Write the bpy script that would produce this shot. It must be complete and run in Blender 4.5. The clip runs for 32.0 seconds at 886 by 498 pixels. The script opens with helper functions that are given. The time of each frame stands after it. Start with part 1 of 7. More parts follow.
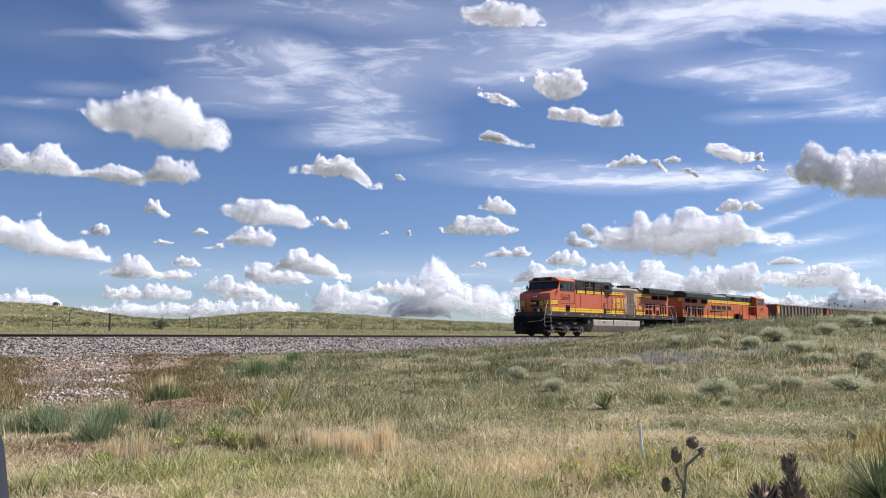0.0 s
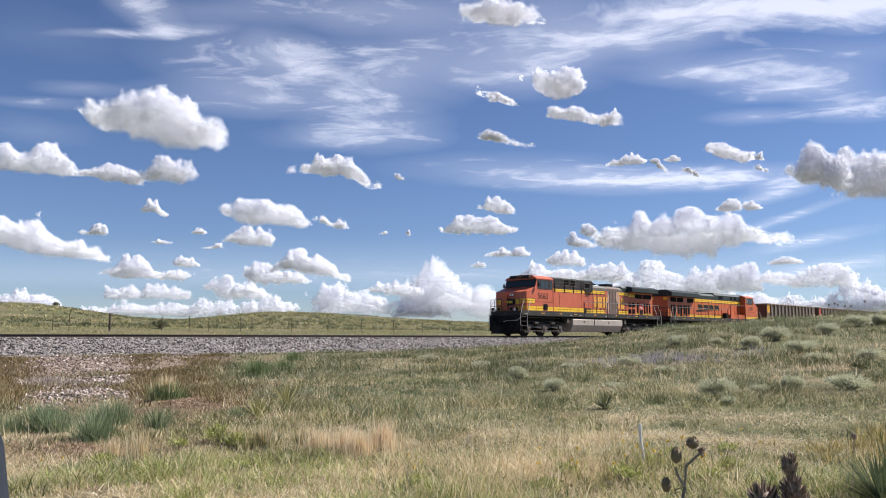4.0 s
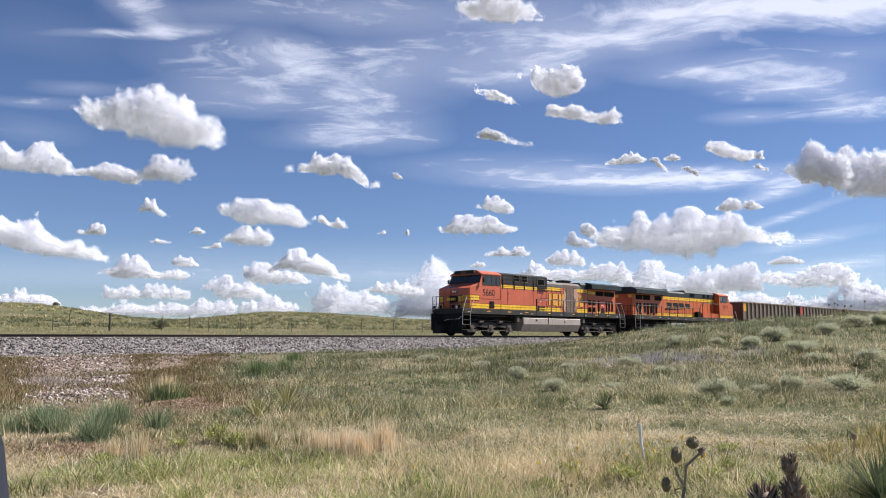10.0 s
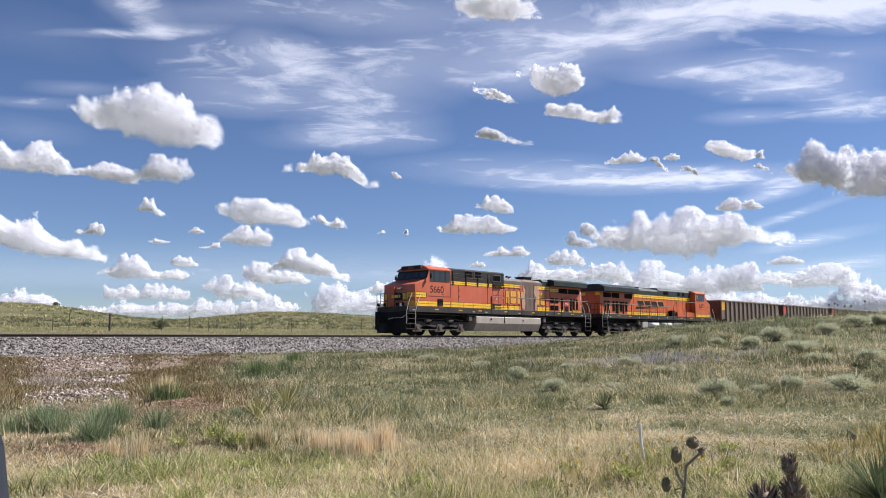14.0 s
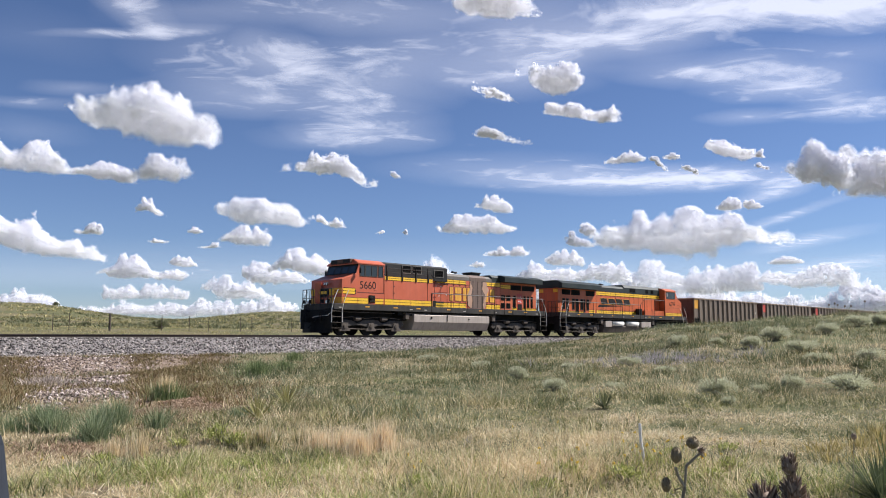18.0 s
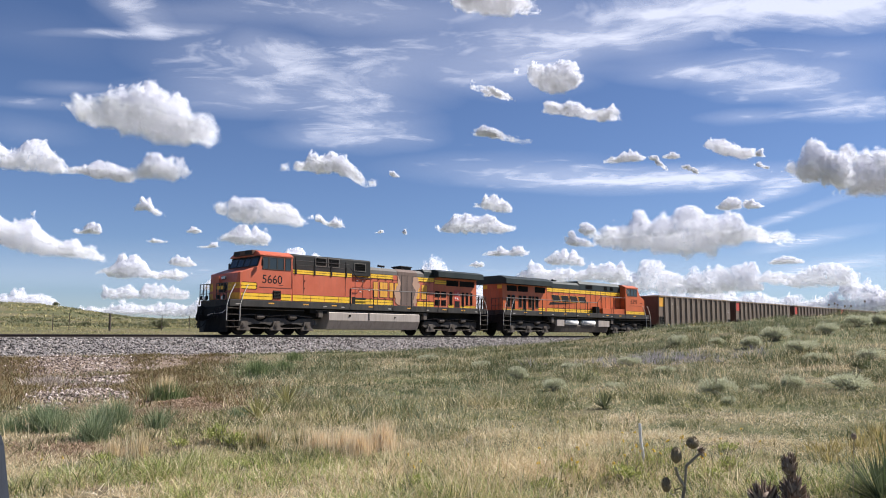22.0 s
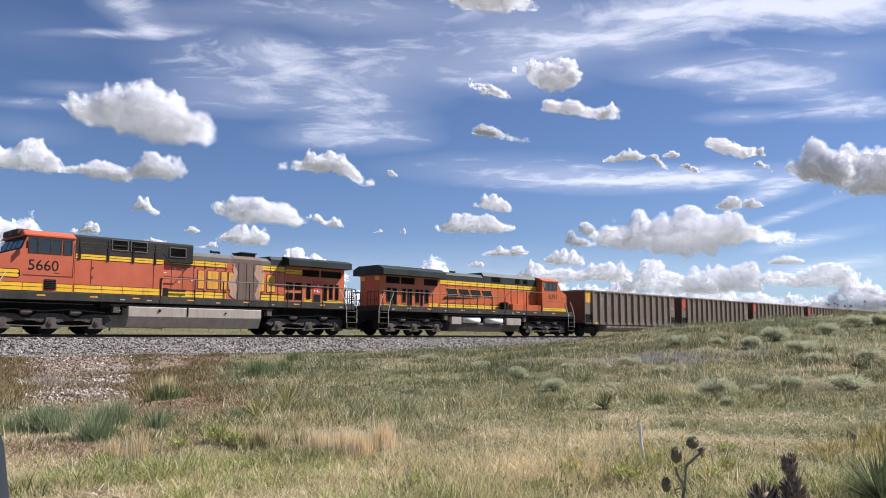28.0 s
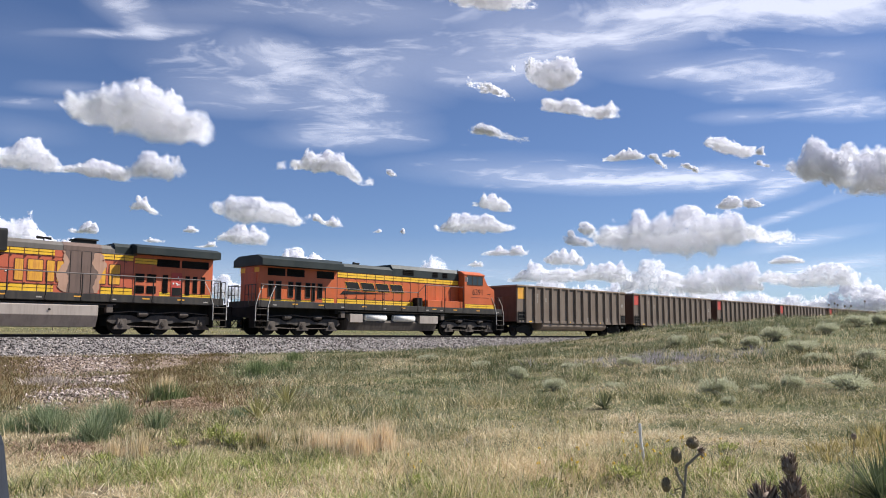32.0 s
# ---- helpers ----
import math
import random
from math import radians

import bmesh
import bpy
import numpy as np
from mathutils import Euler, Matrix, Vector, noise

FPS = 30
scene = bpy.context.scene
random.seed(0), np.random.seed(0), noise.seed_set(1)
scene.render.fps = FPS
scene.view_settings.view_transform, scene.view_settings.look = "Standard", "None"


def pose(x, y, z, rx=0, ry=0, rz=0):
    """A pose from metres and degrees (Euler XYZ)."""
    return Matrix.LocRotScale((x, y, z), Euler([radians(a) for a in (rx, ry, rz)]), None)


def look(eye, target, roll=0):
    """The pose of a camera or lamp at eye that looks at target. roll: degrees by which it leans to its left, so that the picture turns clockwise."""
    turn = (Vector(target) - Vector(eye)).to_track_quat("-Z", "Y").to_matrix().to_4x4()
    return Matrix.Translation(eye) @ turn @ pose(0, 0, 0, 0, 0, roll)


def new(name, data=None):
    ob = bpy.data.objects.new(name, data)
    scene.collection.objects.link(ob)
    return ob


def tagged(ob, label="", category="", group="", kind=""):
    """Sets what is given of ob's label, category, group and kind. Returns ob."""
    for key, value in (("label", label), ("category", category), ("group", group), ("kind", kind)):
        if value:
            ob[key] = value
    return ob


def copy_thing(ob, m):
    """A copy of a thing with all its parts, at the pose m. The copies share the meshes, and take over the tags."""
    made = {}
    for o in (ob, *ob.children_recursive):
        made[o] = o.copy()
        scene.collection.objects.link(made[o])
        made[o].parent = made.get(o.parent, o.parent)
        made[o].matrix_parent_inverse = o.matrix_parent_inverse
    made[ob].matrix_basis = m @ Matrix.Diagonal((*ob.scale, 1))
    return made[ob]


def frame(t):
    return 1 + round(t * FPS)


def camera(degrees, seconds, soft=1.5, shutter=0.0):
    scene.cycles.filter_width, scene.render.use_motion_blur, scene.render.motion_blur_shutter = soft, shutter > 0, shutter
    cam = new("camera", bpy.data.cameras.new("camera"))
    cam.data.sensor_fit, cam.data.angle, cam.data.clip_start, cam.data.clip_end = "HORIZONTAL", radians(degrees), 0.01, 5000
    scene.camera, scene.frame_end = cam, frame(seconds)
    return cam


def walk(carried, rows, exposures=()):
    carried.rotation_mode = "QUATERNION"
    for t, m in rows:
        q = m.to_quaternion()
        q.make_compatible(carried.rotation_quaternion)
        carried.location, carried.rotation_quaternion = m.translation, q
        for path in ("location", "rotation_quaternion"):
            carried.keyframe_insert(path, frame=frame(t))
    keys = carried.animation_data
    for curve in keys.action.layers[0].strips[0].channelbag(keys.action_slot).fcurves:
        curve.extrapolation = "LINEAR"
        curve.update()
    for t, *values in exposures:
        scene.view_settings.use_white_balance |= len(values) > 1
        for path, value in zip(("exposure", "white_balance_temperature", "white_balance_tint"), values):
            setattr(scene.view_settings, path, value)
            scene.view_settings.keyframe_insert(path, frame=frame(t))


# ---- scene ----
# ---------------------------------------------------------------- camera
# World: metres, railhead at z = 0. The camera stands still on the verge and looks along +Y, a little upwards.
EYE = Vector((0.0, 0.0, -0.06))
cam = camera(58.5, 32.0, soft=1.0)
STAND = look(EYE, EYE + Vector((0.0, 10.0, 10.0 * math.tan(radians(6.3)))), 0.12)
walk(cam, [(0.0, STAND), (32.0, STAND)], exposures=[(0.0, 0.72, 6400.0, 11.0), (32.0, 0.72, 6400.0, 11.0)])

# the straight track: TH is its bearing from the camera's axis, D its distance from the camera
TH, D = radians(44.563), 38.568
UX, UY = math.sin(TH), math.cos(TH)          # along the track, away from the camera
NX, NY = UY, -UX                             # across it, towards the camera
OX, OY = -NX * D, -NY * D                    # the foot of the perpendicular
TRACK = Matrix(((UX, -NX, 0, OX), (UY, -NY, 0, OY), (0, 0, 1, 0), (0, 0, 0, 1)))


def to_world(s, l):
    """Track coordinates (along, towards the camera) to world x, y."""
    return OX + s * UX + l * NX, OY + s * UY + l * NY


# ---------------------------------------------------------------- light
SUN_EL, SUN_AZ = radians(47), radians(17)   # azimuth counted from +X towards +Y
SUN_DIR = Vector((math.cos(SUN_EL) * math.cos(SUN_AZ), math.cos(SUN_EL) * math.sin(SUN_AZ), math.sin(SUN_EL)))
world = bpy.data.worlds.new("sky")
scene.world = world
world.use_nodes = True
wn = world.node_tree.nodes
wl = world.node_tree.links
wn.clear()
sky = wn.new("ShaderNodeTexSky")
sky.sky_type = "NISHITA"
sky.sun_disc = False
sky.sun_elevation = SUN_EL
sky.sun_rotation = math.pi / 2 - SUN_AZ
sky.altitude = 1300
sky.air_density, sky.dust_density, sky.ozone_density = 1.0, 0.3, 2.5
bg = wn.new("ShaderNodeBackground")
bg.inputs["Strength"].default_value = 0.056
wout = wn.new("ShaderNodeOutputWorld")
clear = wn.new("ShaderNodeMix")
clear.data_type, clear.blend_type = "RGBA", "MULTIPLY"
clear.inputs[0].default_value = 1.0
clear.inputs[7].default_value = (0.83, 0.885, 1.065, 1.0)   # clean dry air: a little bluer than the model's
wl.new(sky.outputs[0], clear.inputs[6])
wl.new(clear.outputs[2], bg.inputs[0])
wl.new(bg.outputs[0], wout.inputs[0])

sun = new("sun", bpy.data.lights.new("sun", "SUN"))
sun.data.energy, sun.data.angle, sun.data.color = 5.0, radians(0.53), (1.0, 0.965, 0.91)
sun.matrix_world = look(SUN_DIR * 50, (0, 0, 0))

# ---------------------------------------------------------------- mesh helpers
def mesh_of(name, bm, material=None, smooth=False):
    me = bpy.data.meshes.new(name)
    bm.to_mesh(me)
    bm.free()
    if smooth:
        me.polygons.foreach_set("use_smooth", [True] * len(me.polygons))
    if material:
        me.materials.append(material)
    return me


def part(name, bm, material, parent, label="", smooth=False):
    """One mesh object under a thing or under a part."""
    ob = new(name, mesh_of(name, bm, material, smooth))
    ob.parent = parent
    return tagged(ob, label)


def share(name, me, parent, m):
    """Another object on the same mesh, at the pose m in its parent's space."""
    ob = new(name, me)
    ob.parent = parent
    ob.matrix_basis = m
    return ob


def mesh_np(name, verts, faces, material):
    """A mesh from arrays; faces is (n, 3) or (n, 4)."""
    me = bpy.data.meshes.new(name)
    k = faces.shape[1]
    me.vertices.add(len(verts))
    me.vertices.foreach_set("co", np.ascontiguousarray(verts, dtype=np.float32).ravel())
    me.loops.add(faces.size)
    me.loops.foreach_set("vertex_index", np.ascontiguousarray(faces, dtype=np.int32).ravel())
    me.polygons.add(len(faces))
    me.polygons.foreach_set("loop_start", np.arange(0, faces.size, k, dtype=np.int32))
    me.update(calc_edges=True)
    me.materials.append(material)
    return me


def box(bm, x0, x1, y0, y1, z0, z1, bevel=0.0):
    r = bmesh.ops.create_cube(bm, size=1.0)
    vs = r["verts"]
    for v in vs:
        v.co = Vector((x0 if v.co.x < 0 else x1, y0 if v.co.y < 0 else y1, z0 if v.co.z < 0 else z1))
    if bevel > 0:
        es = list({e for v in vs for e in v.link_edges})
        bmesh.ops.bevel(bm, geom=es, offset=bevel, segments=2, affect="EDGES", profile=0.6)
    return bm


def prism(bm, pts, axis, a, b, bevel=0.0):
    """A closed outline drawn out along an axis from a to b: axis 'x' takes (y, z), 'y' takes (x, z), 'z' takes (x, y)."""
    def at(p, w):
        if axis == "x":
            return (w, p[0], p[1])
        if axis == "y":
            return (p[0], w, p[1])
        return (p[0], p[1], w)
    v0 = [bm.verts.new(at(p, a)) for p in pts]
    v1 = [bm.verts.new(at(p, b)) for p in pts]
    n = len(pts)
    fs = [bm.faces.new(v0), bm.faces.new(v1[::-1])]
    for i in range(n):
        fs.append(bm.faces.new((v0[i], v1[i], v1[(i + 1) % n], v0[(i + 1) % n])))
    bmesh.ops.recalc_face_normals(bm, faces=fs)
    if bevel > 0:
        es = list({e for f in fs for e in f.edges})
        bmesh.ops.bevel(bm, geom=es, offset=bevel, segments=2, affect="EDGES", profile=0.6)
    return bm


def cyl(bm, p, q, r, seg=12, r2=None):
    p, q = Vector(p), Vector(q)
    d = q - p
    m = Matrix.Translation((p + q) / 2) @ d.to_track_quat("Z", "Y").to_matrix().to_4x4()
    bmesh.ops.create_cone(bm, cap_ends=True, segments=seg, radius1=r, radius2=r if r2 is None else r2, depth=d.length, matrix=m)
    return bm


def tube(bm, pts, r, seg=6):
    """A round bar along a line of points."""
    for p, q in zip(pts[:-1], pts[1:]):
        cyl(bm, p, q, r, seg)
    for p in pts[1:-1]:
        bmesh.ops.create_icosphere(bm, subdivisions=1, radius=r * 1.02, matrix=Matrix.Translation(p))
    return bm


# ---------------------------------------------------------------- smooth random fields
def lattice(ix, iy, iz, seed):
    h = (ix * 374761393 + iy * 668265263 + iz * 2147483647 + seed * 1442695041) & 0xFFFFFFFF
    h = ((h ^ (h >> 13)) * 1274126177) & 0xFFFFFFFF
    h = ((h ^ (h >> 16)) * 2246822519) & 0xFFFFFFFF
    return ((h ^ (h >> 15)) & 0xFFFFFF) / float(0xFFFFFF)


def vnoise(x, y, z=None, seed=0):
    """Value noise, 0 to 1, on arrays."""
    x, y = np.asarray(x, float), np.asarray(y, float)
    z = np.zeros_like(x) if z is None else np.asarray(z, float)
    fx, fy, fz = np.floor(x), np.floor(y), np.floor(z)
    ix, iy, iz = fx.astype(np.int64), fy.astype(np.int64), fz.astype(np.int64)
    tx, ty, tz = x - fx, y - fy, z - fz
    tx, ty, tz = tx * tx * (3 - 2 * tx), ty * ty * (3 - 2 * ty), tz * tz * (3 - 2 * tz)
    r = 0.0
    for dx in (0, 1):
        for dy in (0, 1):
            for dz in (0, 1):
                w = (tx if dx else 1 - tx) * (ty if dy else 1 - ty) * (tz if dz else 1 - tz)
                r = r + w * lattice(ix + dx, iy + dy, iz + dz, seed)
    return r


def fbm(x, y, z=None, seed=0, octaves=3):
    r, a, tot = 0.0, 1.0, 0.0
    for k in range(octaves):
        zz = None if z is None else z * 2 ** k
        r = r + a * vnoise(x * 2 ** k, y * 2 ** k, zz, seed + 17 * k)
        tot += a
        a *= 0.5
    return r / tot


def sstep(a, b, x):
    t = np.clip((np.asarray(x, float) - a) / (b - a), 0, 1)
    return t * t * (3 - 2 * t)


# ---------------------------------------------------------------- materials
def nodes_of(name):
    m = bpy.data.materials.new(name)
    m.use_nodes = True
    nt = m.node_tree
    b = next(n for n in nt.nodes if n.type == "BSDF_PRINCIPLED")
    return m, nt, b


def coords(nt, scale=1.0, kind="Object"):
    tc = nt.nodes.new("ShaderNodeTexCoord")
    mp = nt.nodes.new("ShaderNodeMapping")
    s = scale if isinstance(scale, tuple) else (scale,) * 3
    mp.inputs["Scale"].default_value = s
    nt.links.new(tc.outputs[kind], mp.inputs["Vector"])
    return mp.outputs[0]


def noise_tex(nt, vec, scale, detail=4.0, rough=0.55, distortion=0.0):
    n = nt.nodes.new("ShaderNodeTexNoise")
    n.inputs["Scale"].default_value = scale
    n.inputs["Detail"].default_value = detail
    n.inputs["Roughness"].default_value = rough
    n.inputs["Distortion"].default_value = distortion
    nt.links.new(vec, n.inputs["Vector"])
    return n.outputs["Fac"]


def ramp(nt, fac, stops):
    r = nt.nodes.new("ShaderNodeValToRGB")
    e = r.color_ramp.elements
    while len(e) < len(stops):
        e.new(0.5)
    for el, (p, c) in zip(e, stops):
        el.position = p
        el.color = (*c, 1.0) if len(c) == 3 else c
    nt.links.new(fac, r.inputs[0])
    return r.outputs[0]


def mixc(nt, fac, a, b, mode="MIX"):
    m = nt.nodes.new("ShaderNodeMix")
    m.data_type, m.blend_type = "RGBA", mode
    for sock, v in ((m.inputs[0], fac), (m.inputs[6], a), (m.inputs[7], b)):
        if isinstance(v, bpy.types.NodeSocket):
            nt.links.new(v, sock)
        elif isinstance(v, (int, float)):
            sock.default_value = v
        else:
            sock.default_value = (*v, 1.0)
    return m.outputs[2]


def math_node(nt, op, a, b=0.0, clamp=False):
    m = nt.nodes.new("ShaderNodeMath")
    m.operation, m.use_clamp = op, clamp
    for sock, v in ((m.inputs[0], a), (m.inputs[1], b)):
        if isinstance(v, bpy.types.NodeSocket):
            nt.links.new(v, sock)
        else:
            sock.default_value = v
    return m.outputs[0]


def bump(nt, b, height, strength, distance):
    n = nt.nodes.new("ShaderNodeBump")
    n.inputs["Strength"].default_value = strength
    n.inputs["Distance"].default_value = distance
    nt.links.new(height, n.inputs["Height"])
    nt.links.new(n.outputs[0], b.inputs["Normal"])


def painted(name, col, dirt=(0.10, 0.075, 0.055), amount=0.45, rough=0.45, fade=None, metal=0.0, grain=1.0, spec=0.5):
    """Weathered paint: sun-faded patches, streaks of road dirt running down, fine specks."""
    m, nt, b = nodes_of(name)
    vec = coords(nt, 1.0)
    big = noise_tex(nt, vec, 0.7 * grain, 5, 0.6)
    streak = noise_tex(nt, coords(nt, (5.0, 5.0, 0.5)), 1.0 * grain, 5, 0.65)
    fine = noise_tex(nt, vec, 14 * grain, 4, 0.7)
    f2 = fade if fade else tuple(min(1, c * 1.18 + 0.015) for c in col)
    base = mixc(nt, ramp(nt, big, [(0.35, (0, 0, 0)), (0.7, (1, 1, 1))]), col, f2)
    st = math_node(nt, "MULTIPLY", ramp(nt, streak, [(0.45, (0, 0, 0)), (0.8, (1, 1, 1))]), amount)
    c = mixc(nt, st, base, dirt)
    sp = math_node(nt, "MULTIPLY", ramp(nt, fine, [(0.62, (0, 0, 0)), (0.8, (1, 1, 1))]), amount * 0.7)
    c = mixc(nt, sp, c, dirt)
    nt.links.new(c, b.inputs["Base Color"])
    r = math_node(nt, "ADD", math_node(nt, "MULTIPLY", streak, 0.3), rough - 0.12)
    nt.links.new(r, b.inputs["Roughness"])
    b.inputs["Metallic"].default_value = metal
    b.inputs["Specular IOR Level"].default_value = spec
    bump(nt, b, fine, 0.12, 0.01)
    return m


ORANGE = painted("orange_paint", (0.49, 0.104, 0.045), amount=0.16, rough=0.42)
ORANGE_DEEP = painted("deep_orange_paint", (0.49, 0.098, 0.020), amount=0.24, rough=0.42)
ORANGE_OLD = painted("faded_orange_paint", (0.50, 0.105, 0.032), amount=0.42, rough=0.5)
YELLOW = painted("yellow_paint", (0.80, 0.46, 0.018), amount=0.25, rough=0.45)
# worn yellow; also the darker yellow that paints shade on the nose front
YELLOW_WORN_AND_SHADE = painted("worn_and_shade_yellow", (0.70, 0.34, 0.025), dirt=(0.36, 0.10, 0.04), amount=0.75, rough=0.5, grain=2.0)
STENCIL = painted("worn_stencil_paint", (0.34, 0.31, 0.27), dirt=(0.13, 0.10, 0.08), amount=0.7, rough=0.7, grain=3)
BLACKGREY = painted("dark_grey_paint", (0.022, 0.022, 0.021), dirt=(0.060, 0.052, 0.04), amount=0.35, rough=0.6, spec=0.15)
GREENBLACK = painted("dark_green_grey_paint", (0.018, 0.025, 0.024), dirt=(0.06, 0.055, 0.045), amount=0.3, rough=0.5, spec=0.25)
SILL = painted("grey_sill_paint", (0.030, 0.027, 0.024), dirt=(0.12, 0.095, 0.07), amount=0.45, rough=0.6, spec=0.25)
HOODGREY = painted("weathered_grey_roof", (0.135, 0.120, 0.105), dirt=(0.06, 0.05, 0.04), amount=0.5, rough=0.6, spec=0.3)
GRIME = painted("grimy_black_steel", (0.008, 0.0075, 0.007), dirt=(0.045, 0.036, 0.028), amount=0.40, rough=0.7, spec=0.12)
TRUCKSTEEL = painted("dusty_cast_truck_steel", (0.050, 0.042, 0.036), dirt=(0.17, 0.135, 0.105), amount=0.6, rough=0.65, spec=0.3, grain=1.6)
RAILING_WORN = painted("worn_grey_handrail", (0.15, 0.13, 0.115), dirt=(0.10, 0.08, 0.065), amount=0.4, rough=0.5)
DUSTY = painted("dusty_brake_steel", (0.105, 0.085, 0.070), dirt=(0.025, 0.02, 0.016), amount=0.65, rough=0.75, spec=0.2)
TANKGREY = painted("silver_tank_paint", (0.41, 0.345, 0.295), dirt=(0.14, 0.11, 0.085), amount=0.4, rough=0.42, metal=0.2)
BURNT = painted("burnt_bare_primer", (0.135, 0.085, 0.065), dirt=(0.06, 0.045, 0.04), amount=0.6, rough=0.7)
BLISTER = painted("blistered_pale_paint", (0.42, 0.25, 0.17), dirt=(0.25, 0.12, 0.07), amount=0.6, rough=0.7)
RAILING = painted("handrail_dark_steel", (0.025, 0.021, 0.018), dirt=(0.11, 0.085, 0.065), amount=0.35, rough=0.5, spec=0.3)
RAILING_PALE = painted("handrail_pale_paint", (0.62, 0.58, 0.52), dirt=(0.2, 0.16, 0.12), amount=0.4, rough=0.5)
BLACK = painted("black_lettering", (0.008, 0.007, 0.007), dirt=(0.04, 0.03, 0.025), amount=0.2, rough=0.6, spec=0.15)
OUTLINE = painted("maroon_lettering", (0.10, 0.022, 0.012), dirt=(0.2, 0.08, 0.04), amount=0.3, rough=0.5)
DARKGRILLE = painted("dark_radiator_grille", (0.006, 0.0055, 0.005), dirt=(0.03, 0.025, 0.02), amount=0.3, rough=0.8, spec=0.1)
WHITE = painted("white_stencil_paint", (0.70, 0.68, 0.64), dirt=(0.3, 0.24, 0.18), amount=0.4, rough=0.6)
RED = painted("red_panel_paint", (0.48, 0.055, 0.035), dirt=(0.12, 0.06, 0.045), amount=0.35, rough=0.5)
CARGREY = painted("brown_grey_car_paint", (0.165, 0.122, 0.092), fade=(0.21, 0.165, 0.13), dirt=(0.075, 0.055, 0.042), amount=0.5, rough=0.6, spec=0.3)
CAREND = painted("rusty_brown_end_paint", (0.10, 0.048, 0.030), dirt=(0.04, 0.03, 0.025), amount=0.6, rough=0.7)
CARTUB = painted("tan_tub_paint", (0.25, 0.19, 0.14), dirt=(0.12, 0.09, 0.065), amount=0.5, rough=0.6, spec=0.3)
LAMPGLASS = painted("clear_lens", (0.75, 0.75, 0.70), amount=0.1, rough=0.2)


def glass_mat():
    m, nt, b = nodes_of("tinted_cab_glass")
    b.inputs["Base Color"].default_value = (0.03, 0.04, 0.045, 1)
    b.inputs["Roughness"].default_value = 0.06
    b.inputs["IOR"].default_value = 1.5
    nt.links.new(ramp(nt, noise_tex(nt, coords(nt, 1.0), 3.0), [(0.3, (0.05,) * 3), (0.8, (0.22,) * 3)]), b.inputs["Roughness"])
    return m


CABGLASS = glass_mat()


def rail_mat(name, col, rough, metal):
    m, nt, b = nodes_of(name)
    n = noise_tex(nt, coords(nt, (0.6, 12.0, 12.0)), 2.0, 5, 0.65)
    nt.links.new(ramp(nt, n, [(0.3, tuple(c * 0.6 for c in col)), (0.7, tuple(min(1, c * 1.4) for c in col))]), b.inputs["Base Color"])
    b.inputs["Roughness"].default_value, b.inputs["Metallic"].default_value = rough, metal
    return m


RUSTRAIL = rail_mat("brown_rail_web", (0.05, 0.035, 0.028), 0.75, 0.2)
BRIGHTRAIL = rail_mat("polished_railhead", (0.5, 0.48, 0.46), 0.25, 1.0)
TIEMAT = rail_mat("creosoted_tie", (0.07, 0.055, 0.045), 0.85, 0.0)


def ground_mat():
    """Dry prairie soil with litter; paler and stonier towards the track bed (track bed by distance from the rails)."""
    m, nt, b = nodes_of("prairie_ground")
    vec = coords(nt, 1.0)
    big = noise_tex(nt, vec, 0.09, 5, 0.6)
    mid = noise_tex(nt, vec, 0.9, 5, 0.65)
    fine = noise_tex(nt, vec, 9.0, 5, 0.7)
    soil = ramp(nt, mid, [(0.25, (0.115, 0.086, 0.052)), (0.5, (0.19, 0.148, 0.092)), (0.75, (0.30, 0.235, 0.155))])
    green = ramp(nt, fine, [(0.3, (0.045, 0.052, 0.022)), (0.55, (0.105, 0.108, 0.048)), (0.8, (0.21, 0.19, 0.10))])
    cover = ramp(nt, math_node(nt, "ADD", math_node(nt, "MULTIPLY", big, 0.6), math_node(nt, "MULTIPLY", mid, 0.4)), [(0.37, (0, 0, 0)), (0.55, (1, 1, 1))])
    c = mixc(nt, cover, soil, green)
    dist = nt.nodes.new("ShaderNodeAttribute")
    dist.attribute_name = "away"
    c = mixc(nt, dist.outputs["Fac"], c, ramp(nt, noise_tex(nt, vec, 0.006, 4), [(0.3, (0.15, 0.165, 0.11)), (0.7, (0.26, 0.265, 0.19))]))
    bank = nt.nodes.new("ShaderNodeAttribute")
    bank.attribute_name = "stony"
    c = mixc(nt, bank.outputs["Fac"], c, ramp(nt, fine, [(0.3, (0.11, 0.075, 0.055)), (0.55, (0.22, 0.165, 0.125)), (0.8, (0.34, 0.27, 0.22))]))
    bed = nt.nodes.new("ShaderNodeAttribute")
    bed.attribute_name = "ballast"
    c = mixc(nt, bed.outputs["Fac"], c, ramp(nt, noise_tex(nt, vec, 18.0, 3, 0.7), [(0.35, (0.075, 0.068, 0.066)), (0.5, (0.17, 0.155, 0.15)), (0.7, (0.34, 0.31, 0.30))]))
    c = mixc(nt, 0.55, c, ramp(nt, fine, [(0.3, (0.25, 0.25, 0.25)), (0.7, (0.85, 0.85, 0.85))]), "OVERLAY")
    nt.links.new(c, b.inputs["Base Color"])
    b.inputs["Roughness"].default_value = 0.95
    b.inputs["Specular IOR Level"].default_value = 0.15
    bump(nt, b, fine, 0.7, 0.06)
    return m


